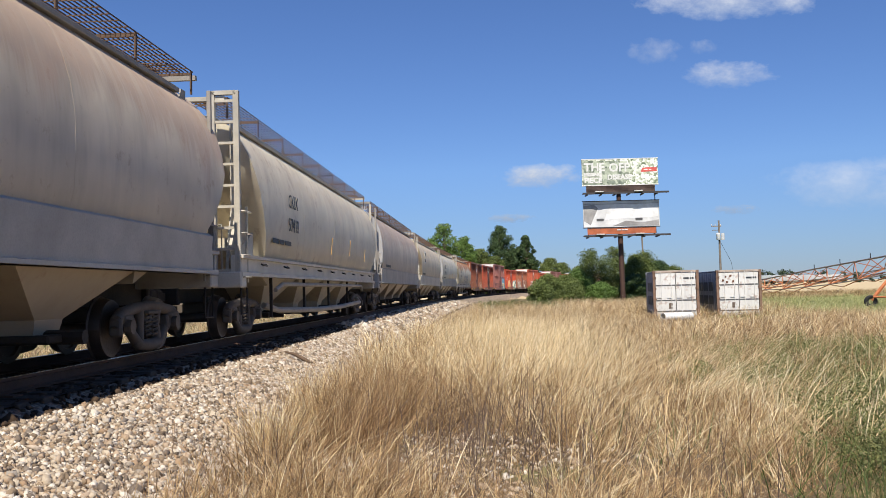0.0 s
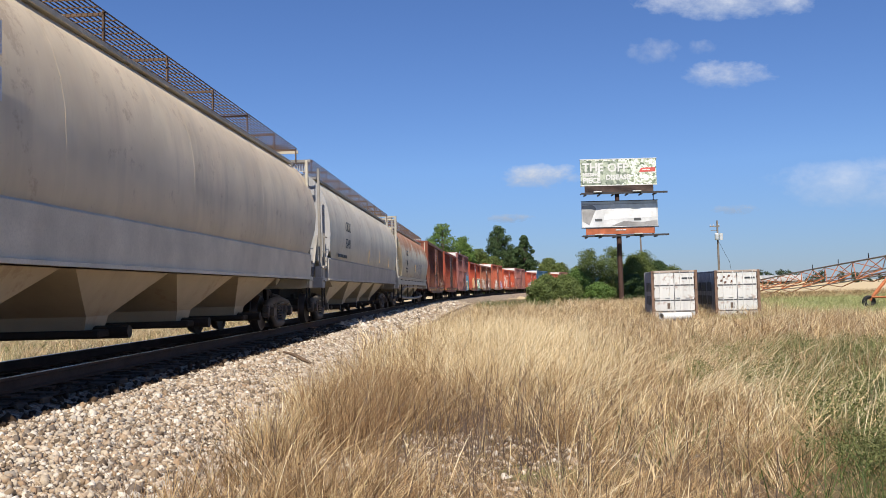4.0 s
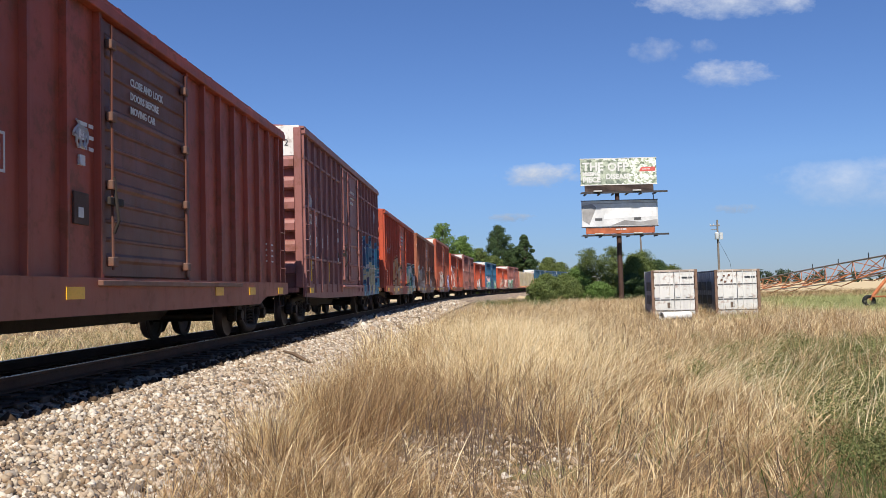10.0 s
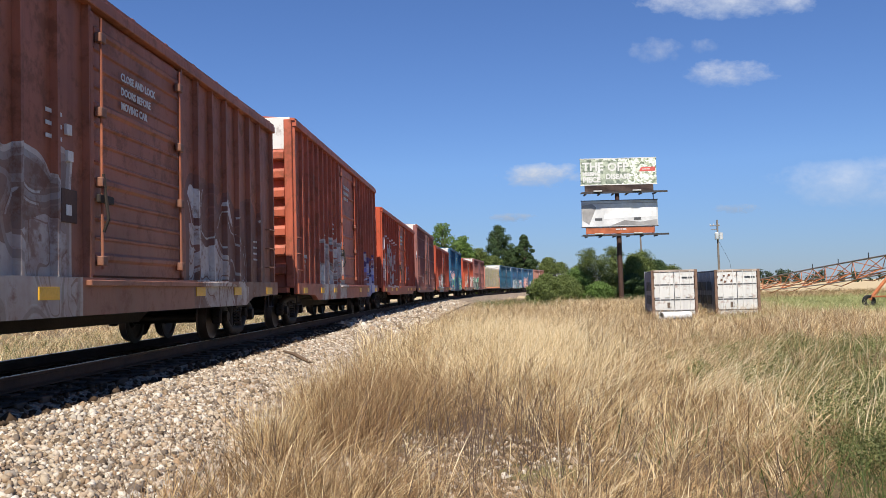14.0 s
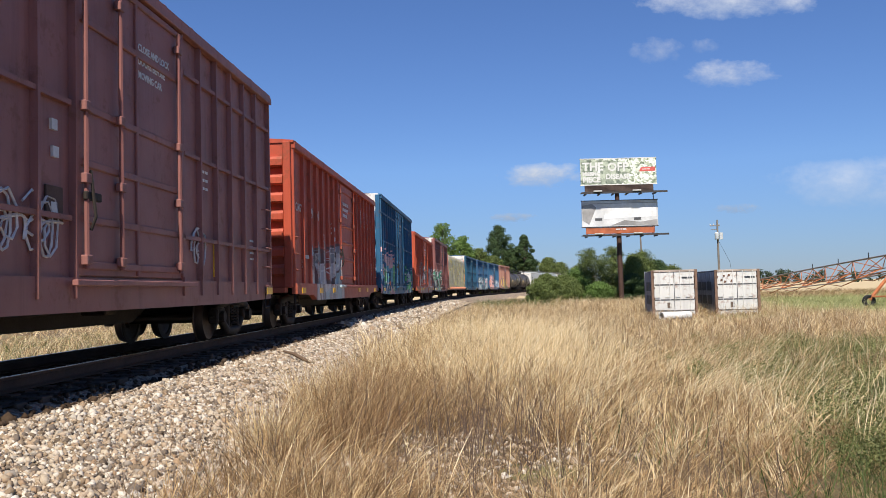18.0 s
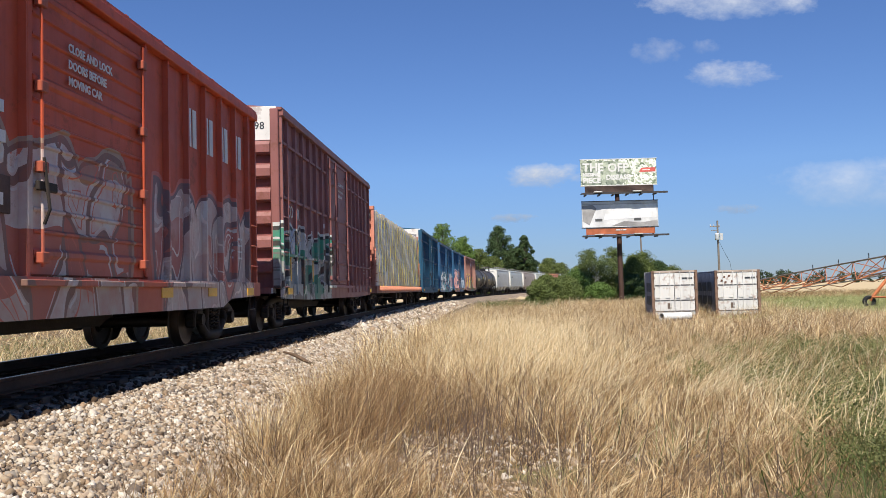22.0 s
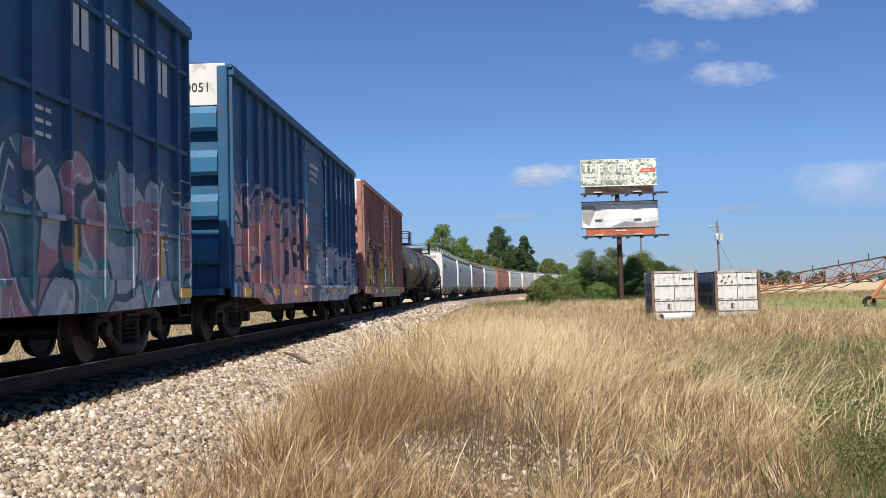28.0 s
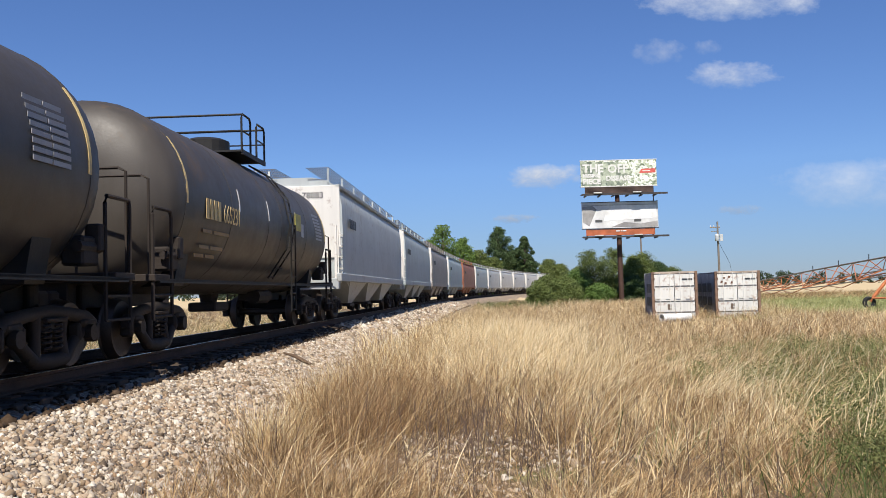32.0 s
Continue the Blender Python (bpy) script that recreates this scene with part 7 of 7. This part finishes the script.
    for i in range(160):
        cs.append((rng.uniform(-500, 40), rng.uniform(420, 560), rng.uniform(2, 7)))
        rs.append(rng.uniform(4, 8))
    v, f = leaf_cloud(rng, cs, rs, 60000, 0.8, 0.9)
    tagged(new("far_woods", numpy_mesh("far_woods", v, f, LEAF[3])), "hazy line of distant trees at the field's edge", "trees", kind="stuff")


def grass_paint(name, stops, trans=0.3):
    n = Nodes(name)
    c = n.ramp(n.island(), *stops)
    c = n.mix(n.ramp(n.noise(0.9, 3), (0.4, 0.0), (0.68, 0.5)), c, stops[1][1])
    c = n.mix(n.ramp(n.noise(2.2, 3), (0.55, 0.0), (0.75, 0.3)), c, shade(stops[0][1], 1.8))
    m = n.done(c, 0.55, spec=0.25)
    tr = n.node("BsdfTranslucent", {"Color": c})
    ms = n.node("MixShader", {0: trans, 1: n.b.outputs[0], 2: tr.outputs[0]})
    n.t.links.new(ms.outputs[0], n.t.nodes["Material Output"].inputs[0])
    return m


def blades(rng, x, y, z, h, w, lean, curl, seg=4, plume=False):
    """Ribbons that bend over: arrays of foot, height, width, lean (x, y) and curl."""
    n = len(x)
    t = np.linspace(0, 1, seg + 1)
    yaw = rng.uniform(0, math.pi, n)
    ax, ay = np.cos(yaw) * w / 2, np.sin(yaw) * w / 2
    px = x[:, None] + lean[0][:, None] * h[:, None] * (t + curl[:, None] * t * t)
    py = y[:, None] + lean[1][:, None] * h[:, None] * (t + curl[:, None] * t * t)
    pz = z[:, None] + h[:, None] * (t - 0.25 * np.abs(curl)[:, None] * t * t) - 0.02
    wid = np.array([0.75, 1.0, 0.85, 0.55, 0.12])[:seg + 1] if seg == 4 else np.linspace(1, 0.15, seg + 1)
    if plume:
        wid = np.array([0.5, 0.55, 0.6, 1.3, 0.25])
    v = np.empty((n, seg + 1, 2, 3))
    for k, s in enumerate((-1, 1)):
        v[:, :, k, 0] = px + s * ax[:, None] * wid
        v[:, :, k, 1] = py + s * ay[:, None] * wid
        v[:, :, k, 2] = pz
    base = np.arange(n)[:, None] * (seg + 1) * 2
    i = np.arange(seg)[None] * 2
    f = np.stack([base + i, base + i + 1, base + i + 3, base + i + 2], -1)
    return v.reshape(-1, 3), f.reshape(-1, 4)


def tufts(rng, cx, cy, per, height, width, spread, lean=(0.05, 0.02), wild=0.22, seg=4, plume=False):
    n = len(cx)
    x = np.repeat(cx, per) + rng.normal(0, 1, n * per) * spread
    y = np.repeat(cy, per) + rng.normal(0, 1, n * per) * spread
    hh = np.repeat(height, per) * rng.uniform(0.45, 1.08, n * per)
    dirx = (x - np.repeat(cx, per)) * 1.1 + lean[0] + np.repeat(rng.normal(0.05, 0.3, n), per) + rng.normal(0, wild, n * per)
    diry = (y - np.repeat(cy, per)) * 1.1 + lean[1] + np.repeat(rng.normal(0, 0.2, n), per) + rng.normal(0, wild, n * per)
    w = np.repeat(width, per) * rng.uniform(0.6, 1.3, n * per)
    return blades(rng, x, y, ground_height(x, y), hh, w, (dirx, diry), rng.uniform(-0.3, 1.5, n * per) ** 1.0, seg, plume)


def scatter_plan(rng, count, x0, x1, y0, y1):
    return rng.uniform(x0, x1, count), rng.uniform(y0, y1, count)


def join(parts):
    vs, fs, k = [], [], 0
    for v, f in parts:
        vs.append(v)
        fs.append(f + k)
        k += len(v)
    return np.concatenate(vs), np.concatenate(fs)


def patchy(x, y, seed, scale):
    return 0.5 + 0.5 * np.sin(x * scale + seed + 1.7 * np.sin(y * scale * 0.7 + seed * 2)) * np.cos(y * scale * 0.9 + 0.6 * seed + np.sin(x * scale * 1.3))


def verge():
    rng = np.random.default_rng(21)
    straw = grass_paint("dry_straw", [(0.0, (0.09, 0.055, 0.03)), (0.2, (0.3, 0.19, 0.095)), (0.45, (0.6, 0.43, 0.215)), (0.72, (0.86, 0.68, 0.39)), (1.0, (0.97, 0.88, 0.63))], 0.2)
    brown = grass_paint("dry_brown", [(0.0, (0.08, 0.048, 0.026)), (0.4, (0.28, 0.175, 0.088)), (0.75, (0.52, 0.35, 0.175)), (1.0, (0.8, 0.62, 0.36))], 0.2)
    green = grass_paint("green_grass", [(0.0, (0.03, 0.05, 0.016)), (0.5, (0.085, 0.125, 0.034)), (1.0, (0.23, 0.26, 0.09))])

    def keep(x, y):
        d = track_side(x, y)
        edge = np.where(y < 12, 3.6, np.where(y < 22, 3.6 - (y - 12) * 0.08, 2.8))
        ok = np.clip((d - edge) / 0.9, 0, 1)
        bare = np.exp(-(((x + 0.0) / 0.95) ** 2 + ((y - 9.0) / 1.7) ** 2))
        return ok * (1 - 0.9 * np.clip(bare * 1.5, 0, 1))

    def weedy(x, y):
        r = x / np.maximum(y, 1)
        return np.maximum(np.clip((r - 0.37) / 0.08, 0, 1) * np.clip((15 - y) / 3, 0, 1), 0.8 * np.clip((r - 0.24) / 0.12, 0, 1) * np.exp(-((y - 17.5) / 4.2) ** 2))

    dry, brn, grn = [], [], []
    for y0, y1, x0, x1, count, per, wid, spr in ((5.2, 12, -3.2, 6.0, 1500, 38, 0.0072, 0.085), (12, 22, -3.4, 11, 3200, 26, 0.0105, 0.11), (22, 40, -3, 20, 5200, 13, 0.018, 0.17), (40, 62, -2.5, 20, 5000, 11, 0.021, 0.25), (62, 100, 2.5, 24, 3400, 8, 0.034, 0.4)):
        x, y = scatter_plan(rng, count, x0, x1, y0, y1)
        k = keep(x, y) * (1 - 0.85 * weedy(x, y)) * (0.04 + 1.5 * patchy(x, y, 2.0, 1.15) ** 1.5)
        ok = rng.random(count) < k
        x, y = x[ok], y[ok]
        h = 0.55 + 0.45 * patchy(x, y, 5.0, 0.4) + rng.normal(0, 0.08, len(x))
        h = np.clip(h * np.where(y < 10, 0.85, 1.0), 0.3, 1.1) * (1 - 0.78 * np.exp(-((x - 10.6) / 4.0) ** 2 - ((y - 40.0) / 9.0) ** 2))
        h = h * (1 - 0.45 * np.clip((x / y - 0.12) / 0.1, 0, 1) * np.clip((16 - y) / 3, 0, 1))
        isb = rng.random(len(x)) < np.where((x < 0.2) & (y < 14), 0.85, np.where(x / y > 0.16, np.where(y > 20, 0.4, 0.65), np.where(y < 12, 0.5, 0.18)))
        for sel, out in ((~isb, dry), (isb, brn)):
            if sel.any():
                out.append(tufts(rng, x[sel], y[sel], per, h[sel] * (0.9 if out is brn else 1.0), np.full(sel.sum(), wid), spr, seg=4 if y1 < 41 else 2))
    # pale stand in the middle of the verge
    x, y = scatter_plan(rng, 1500, -1.6, 5.5, 12, 34)
    ok = rng.random(len(x)) < np.exp(-((x - 0.06 * y - 0.2) / (0.5 + 0.045 * y)) ** 2) * keep(x, y)
    pale = [tufts(rng, x[ok], y[ok], 26, rng.uniform(0.75, 1.1, ok.sum()), np.full(ok.sum(), 0.0075), 0.11, wild=0.15)]
    # the far side of the line
    s = rng.uniform(5, 70, 3600)
    x, y, _ = on_track(s, -rng.uniform(3.4, 13, 3600))
    far_side = rng.random(3600) < 0.75
    dry.append(tufts(rng, x[far_side], y[far_side], 7, rng.uniform(0.3, 0.75, far_side.sum()), np.full(far_side.sum(), 0.02), 0.25, wild=0.3, seg=2))
    grn.append(tufts(rng, x[~far_side], y[~far_side], 8, rng.uniform(0.25, 0.6, (~far_side).sum()), np.full((~far_side).sum(), 0.02), 0.25, wild=0.4, seg=2))
    s = rng.uniform(0, 130, 4500)
    x, y, _ = on_track(s, -rng.uniform(12, 70, 4500))
    dry.append(tufts(rng, x, y, 6, rng.uniform(0.4, 0.9, 4500), np.full(4500, 0.05), 0.5, wild=0.3, seg=2))
    # short dead litter under the tall grass
    x, y = scatter_plan(rng, 6500, -3.2, 9, 5.2, 22)
    ok = rng.random(len(x)) < np.clip(keep(x, y) + 0.3 * np.clip((track_side(x, y) - 3.0) / 1.2, 0, 1), 0, 1)
    brn.append(tufts(rng, x[ok], y[ok], 9, np.full(ok.sum(), 0.28), np.full(ok.sum(), 0.0045), 0.13, wild=0.9, seg=2))
    # seed-head stalks that stand above the rest
    x, y = scatter_plan(rng, 420, -1.5, 8, 5.6, 16)
    ok = rng.random(len(x)) < keep(x, y)
    dry.append(tufts(rng, x[ok], y[ok], 3, rng.uniform(0.6, 1.0, ok.sum()), np.full(ok.sum(), 0.005), 0.05, wild=0.16, plume=True))
    # pale stalks that stand out over the weeds
    x, y = scatter_plan(rng, 260, 1.0, 6.5, 5.6, 17)
    ok = rng.random(len(x)) < np.exp(-((x / y - 0.27) / 0.1) ** 2) * (0.15 + patchy(x, y, 3.3, 1.6))
    pale.append(tufts(rng, x[ok], y[ok], 5, rng.uniform(0.5, 0.8, ok.sum()), np.full(ok.sum(), 0.006), 0.06, lean=(0.14, 0.0), wild=0.12, plume=True))
    # a bunch of bleached seed heads over the weeds
    x, y = rng.normal(3.75, 0.5, 60), rng.normal(9.3, 0.7, 60)
    pale.append(tufts(rng, x, y, 8, rng.uniform(0.55, 0.85, 60), np.full(60, 0.0065), 0.06, lean=(0.2, 0.0), wild=0.12, plume=True))
    # sheaves blown over to one side
    x, y = scatter_plan(rng, 110, 0.8, 5.5, 11.0, 19)
    pale.append(tufts(rng, x, y, 14, rng.uniform(0.6, 0.95, len(x)), np.full(len(x), 0.007), 0.07, lean=(0.75, -0.15), wild=0.14))
    # green weeds
    x, y = scatter_plan(rng, 5200, 1.5, 12, 5.2, 27)
    ok = rng.random(len(x)) < weedy(x, y) * (0.35 + 0.75 * patchy(x, y, 9.0, 0.7)) + 0.05 * keep(x, y)
    grn.append(tufts(rng, x[ok], y[ok], 12, rng.uniform(0.25, 0.6, ok.sum()), np.full(ok.sum(), 0.008), 0.12, wild=0.45))
    x, y = scatter_plan(rng, 9000, 14, 60, 30, 105)
    ok = (x / y > 0.24) & (rng.random(len(x)) < 0.9)
    meadow = [tufts(rng, x[ok], y[ok], 7, rng.uniform(0.2, 0.5, ok.sum()), np.full(ok.sum(), 0.03), 0.35, wild=0.3, seg=2)]
    x, y = scatter_plan(rng, 2600, 30, 90, 96, 150)
    brn.append(tufts(rng, x, y, 6, rng.uniform(0.3, 0.9, len(x)), np.full(len(x), 0.05), 0.5, wild=0.3, seg=2))
    x, y = scatter_plan(rng, 700, 3.5, 10, 78, 96)
    grn.append(tufts(rng, x, y, 8, rng.uniform(0.5, 1.0, len(x)), np.full(len(x), 0.03), 0.35, wild=0.3, seg=2))
    for name, ps, mt, lb in (("pale_grass", pale, grass_paint("bleached_straw", [(0.0, (0.36, 0.24, 0.1)), (0.4, (0.8, 0.63, 0.36)), (1.0, (0.95, 0.87, 0.62))], 0.25), "bleached pale grass standing tall on the verge"), ("dry_grass", dry, straw, "tall straw-coloured dry grass on the verge"), ("dead_grass", brn, brown, "brown dead grass and litter near the ballast"), ("meadow_grass", meadow, grass_paint("meadow_green", [(0.0, (0.17, 0.19, 0.07)), (0.5, (0.36, 0.37, 0.15)), (1.0, (0.58, 0.55, 0.28))]), "light green meadow grass beyond the containers"), ("green_grass", grn, green, "green weeds and grass among the straw")):
        v, f = join(ps)
        tagged(new(name, numpy_mesh(name, v, f, mt)), lb, "grass", kind="stuff")
    # leafy weeds
    x, y = scatter_plan(rng, 2600, 1.8, 11, 5.6, 24)
    ok = rng.random(len(x)) < weedy(x, y) * (0.3 + 0.8 * patchy(x, y, 4.0, 0.8))
    x, y = x[ok], y[ok]
    c = np.stack([x, y, ground_height(x, y) + rng.uniform(0.12, 0.4, len(x))], 1)
    v, f = leaf_cloud(rng, c, rng.uniform(0.12, 0.34, len(x)), 220000, 0.013)
    tagged(new("leafy_weeds", numpy_mesh("leafy_weeds", v, f, leaf_paint("weed_leaf", (0.09, 0.105, 0.035), (0.33, 0.34, 0.13)))), "low leafy green weeds in the grass", "weeds", kind="stuff")
    # dark dead stems in front
    stems = Mesh()
    r2 = random.Random(3)
    for i in range(150):
        sx, sy = (r2.uniform(-2.6, 2.2), r2.uniform(5.4, 10.5)) if i % 2 else (r2.gauss(0.3, 0.5), r2.gauss(8.6, 1.0))
        if r2.random() > 0.15 + 0.85 * float(np.clip(track_side(sx, sy) - 2.6, 0, 1)):
            continue
        z = float(ground_height(sx, sy))
        hgt = r2.uniform(0.35, 0.8)
        tip = Vector((sx + r2.uniform(-0.15, 0.3) * hgt, sy + r2.uniform(-0.15, 0.15), z + hgt))
        foot = Vector((sx, sy, z - 0.02))
        stems.tube([foot, foot.lerp(tip, 0.5) + Vector((r2.uniform(-0.03, 0.03), 0, 0)), tip], [0.004, 0.003, 0.0015], 4)
        for k in range(r2.randint(2, 6)):
            c = foot.lerp(tip, r2.uniform(0.35, 0.95))
            stems.tube([c, c + Vector((r2.uniform(-0.14, 0.14), r2.uniform(-0.08, 0.08), r2.uniform(0.05, 0.18)))], [0.0022, 0.001], 3)
    tagged(new("dead_stems", stems.data("dead_stems", plain("dead_stem", (0.13, 0.09, 0.068), 0.9))), "thin dark dead weed stems over the gravel", "weeds", kind="stuff")
    # a weathered stick on the ballast
    st = thing("stick", "weathered brown stick lying on the ballast", "stick", at=pose(-2.88, 17.5, 0.4, 0, 18, -30))
    part("branch", Mesh().tube([(-0.34, 0, 0.0), (-0.1, 0.03, 0.02), (0.15, -0.02, 0.02), (0.34, 0.02, 0.0)], [0.02, 0.035, 0.04, 0.025], 7), plain("stick_wood", (0.13, 0.085, 0.055), 0.9), st, smooth=True)


SWAYING = []


def swaying_tufts():
    """Loose clumps by the ballast that nod in the train's wind."""
    rng = np.random.default_rng(77)
    paint, pale = grass_paint("tuft_brown", [(0.0, (0.075, 0.042, 0.022)), (0.45, (0.24, 0.14, 0.068)), (0.8, (0.44, 0.28, 0.14)), (1.0, (0.7, 0.52, 0.3))], 0.2), MATS["dry_straw"]
    for i, (x, y, h) in enumerate(((-1.75, 11.2, 0.95), (-1.35, 10.4, 0.9), (-1.9, 12.6, 0.85), (-1.05, 11.6, 1.0), (-0.85, 12.8, 1.0), (-1.5, 13.8, 0.9), (-1.1, 9.2, 0.8), (-0.6, 10.7, 0.95), (-1.95, 9.6, 0.75), (-0.3, 13.4, 1.05), (-1.2, 10.0, 0.9), (-1.6, 10.9, 0.95), (-0.95, 9.9, 0.85), (-1.3, 11.0, 1.0), (-1.7, 9.0, 0.7), (-0.75, 9.4, 0.8))):
        z = float(ground_height(x, y))
        ob = thing("grass_tuft", "tall brown dry grass tuft bending in the wind", "grass", "swaying tufts", at=(x, y, z))
        k = 220
        r = rng.normal(0, 0.12, (2, k))
        v, f = blades(rng, r[0], r[1], np.zeros(k), h * rng.uniform(0.5, 1.05, k), np.full(k, 0.005), (r[0] * 1.4 + rng.normal(0.1, 0.2, k), r[1] * 1.4 + rng.normal(0, 0.2, k)), rng.uniform(0.1, 0.9, k))
        o = new("foliage", numpy_mesh("foliage", v, f, (paint, MATS["dry_brown"], pale)[i % 3]))
        o.parent = ob
        SWAYING.append((ob, x, y, z, i))


def cloud(x, z, w, h, seed, strength, density=1.0):
    n = Nodes("cloud_vapour")
    cx, cy, cz = n.xyz(n.scaled(2.0 / w, 1, 2.0 / h))
    r2 = n.math("ADD", n.math("MULTIPLY", cx, cx), n.math("MULTIPLY", cz, cz))
    base = n.noise(1.0, 7, 0.62, n.scaled(3.4 / w * (w / h) ** 0.35, 1, 2.4 / h, (seed, 0, seed * 2)))
    a = n.math("MULTIPLY_ADD", r2, -0.6, n.math("ADD", base, -0.06))
    fac = n.node("MapRange", {"Value": a, "From Min": 0.12, "From Max": 0.62, "To Min": 0.0, "To Max": density}).outputs[0]
    lit = n.mix(n.node("MapRange", {"Value": n.math("ADD", cz, n.math("MULTIPLY_ADD", base, 1.6, -0.8)), "From Min": -0.7, "From Max": 0.5}).outputs[0], shade((0.5, 0.58, 0.72), strength), shade((0.95, 0.95, 0.95), strength))
    em = n.node("Emission", {"Color": lit, "Strength": 0.75})
    tr = n.node("BsdfTransparent")
    ms = n.node("MixShader", {0: fac, 1: tr.outputs[0], 2: em.outputs[0]})
    n.t.links.new(ms.outputs[0], n.t.nodes["Material Output"].inputs[0])
    me = Mesh()
    me.v, me.f = [(-w / 2, 0, -h / 2), (w / 2, 0, -h / 2), (w / 2, 0, h / 2), (-w / 2, 0, h / 2)], [(0, 1, 2, 3)]
    ob = new("backdrop_cloud", me.data("backdrop_cloud", n.m))
    ob.location = (x, 1500, z)
    tagged(ob, "thin white fair-weather cloud drifting in blue sky", "cloud", kind="structure")
    CLOUDS.append(ob)


CLOUDS = []
billboard()
container(11.3, 49.4, -0.22, -9.0, "white steel shipping container with rusty frame and closed doors", False, True)
container(14.88, 49.8, -0.27, -4.0, "white shipping container with rust spots on its doors", True, True)
field_clutter()
woods()
verge()
swaying_tufts()
for row in ((505, 486, 440, 118, 3, 1.05, 0.95), (365, 393, 130, 60, 8, 0.9, 0.28), (446, 398, 70, 36, 12, 0.9, 0.2), (480, 350, 230, 66, 15, 0.95, 0.55), (165, 187, 200, 58, 22, 0.8, 0.9), (115, 118, 110, 22, 27, 0.55, 0.7), (491, 123, 120, 24, 31, 0.55, 0.6), (700, 160, 420, 120, 37, 0.95, 0.42)):
    cloud(*row)


# ---- what moves ----
def car_pose(middle, tc, t):
    s = middle - SPEED * t
    x0, y0, _ = on_track(s - tc)
    x1, y1, _ = on_track(s + tc)
    return pose((x0 + x1) / 2, (y0 + y1) / 2, RAIL, rz=math.degrees(math.atan2(y1 - y0, x1 - x0)))


def motions():
    for ob, middle, tc in CARS:
        walk(ob, [(t, car_pose(middle, tc, t)) for t in range(33)])
    for ob in CLOUDS:
        x, y, z = ob.location
        walk(ob, [(0, pose(x - 5, y, z)), (16, pose(x, y, z + 0.5)), (32, pose(x + 5, y, z + 1))])
    for ob, x, y, z, i in SWAYING:
        walk(ob, [(t * 0.5, pose(x, y, z, 2.5 * math.sin(t * 1.3 + i * 2.1), 3 + 4.5 * math.sin(t * 1.9 + i * 1.3) + 2 * math.sin(t * 0.37 + i), 0)) for t in range(65)])
    turn = math.degrees(SPEED / 0.432 / FPS)
    first = {}
    for w, ax in WHEELS:
        if ax not in first:
            walk(w, [(i / FPS, pose(ax, 0, 0.432, 0, -(i * turn) % 360 - 180, 0)) for i in range(0, 32 * FPS + 1)])
            first[ax] = w.animation_data
        else:
            # all wheels roll alike
            w.rotation_mode = "QUATERNION"
            keys = w.animation_data_create()
            keys.action, keys.action_slot = first[ax].action, first[ax].action_slot


motions()
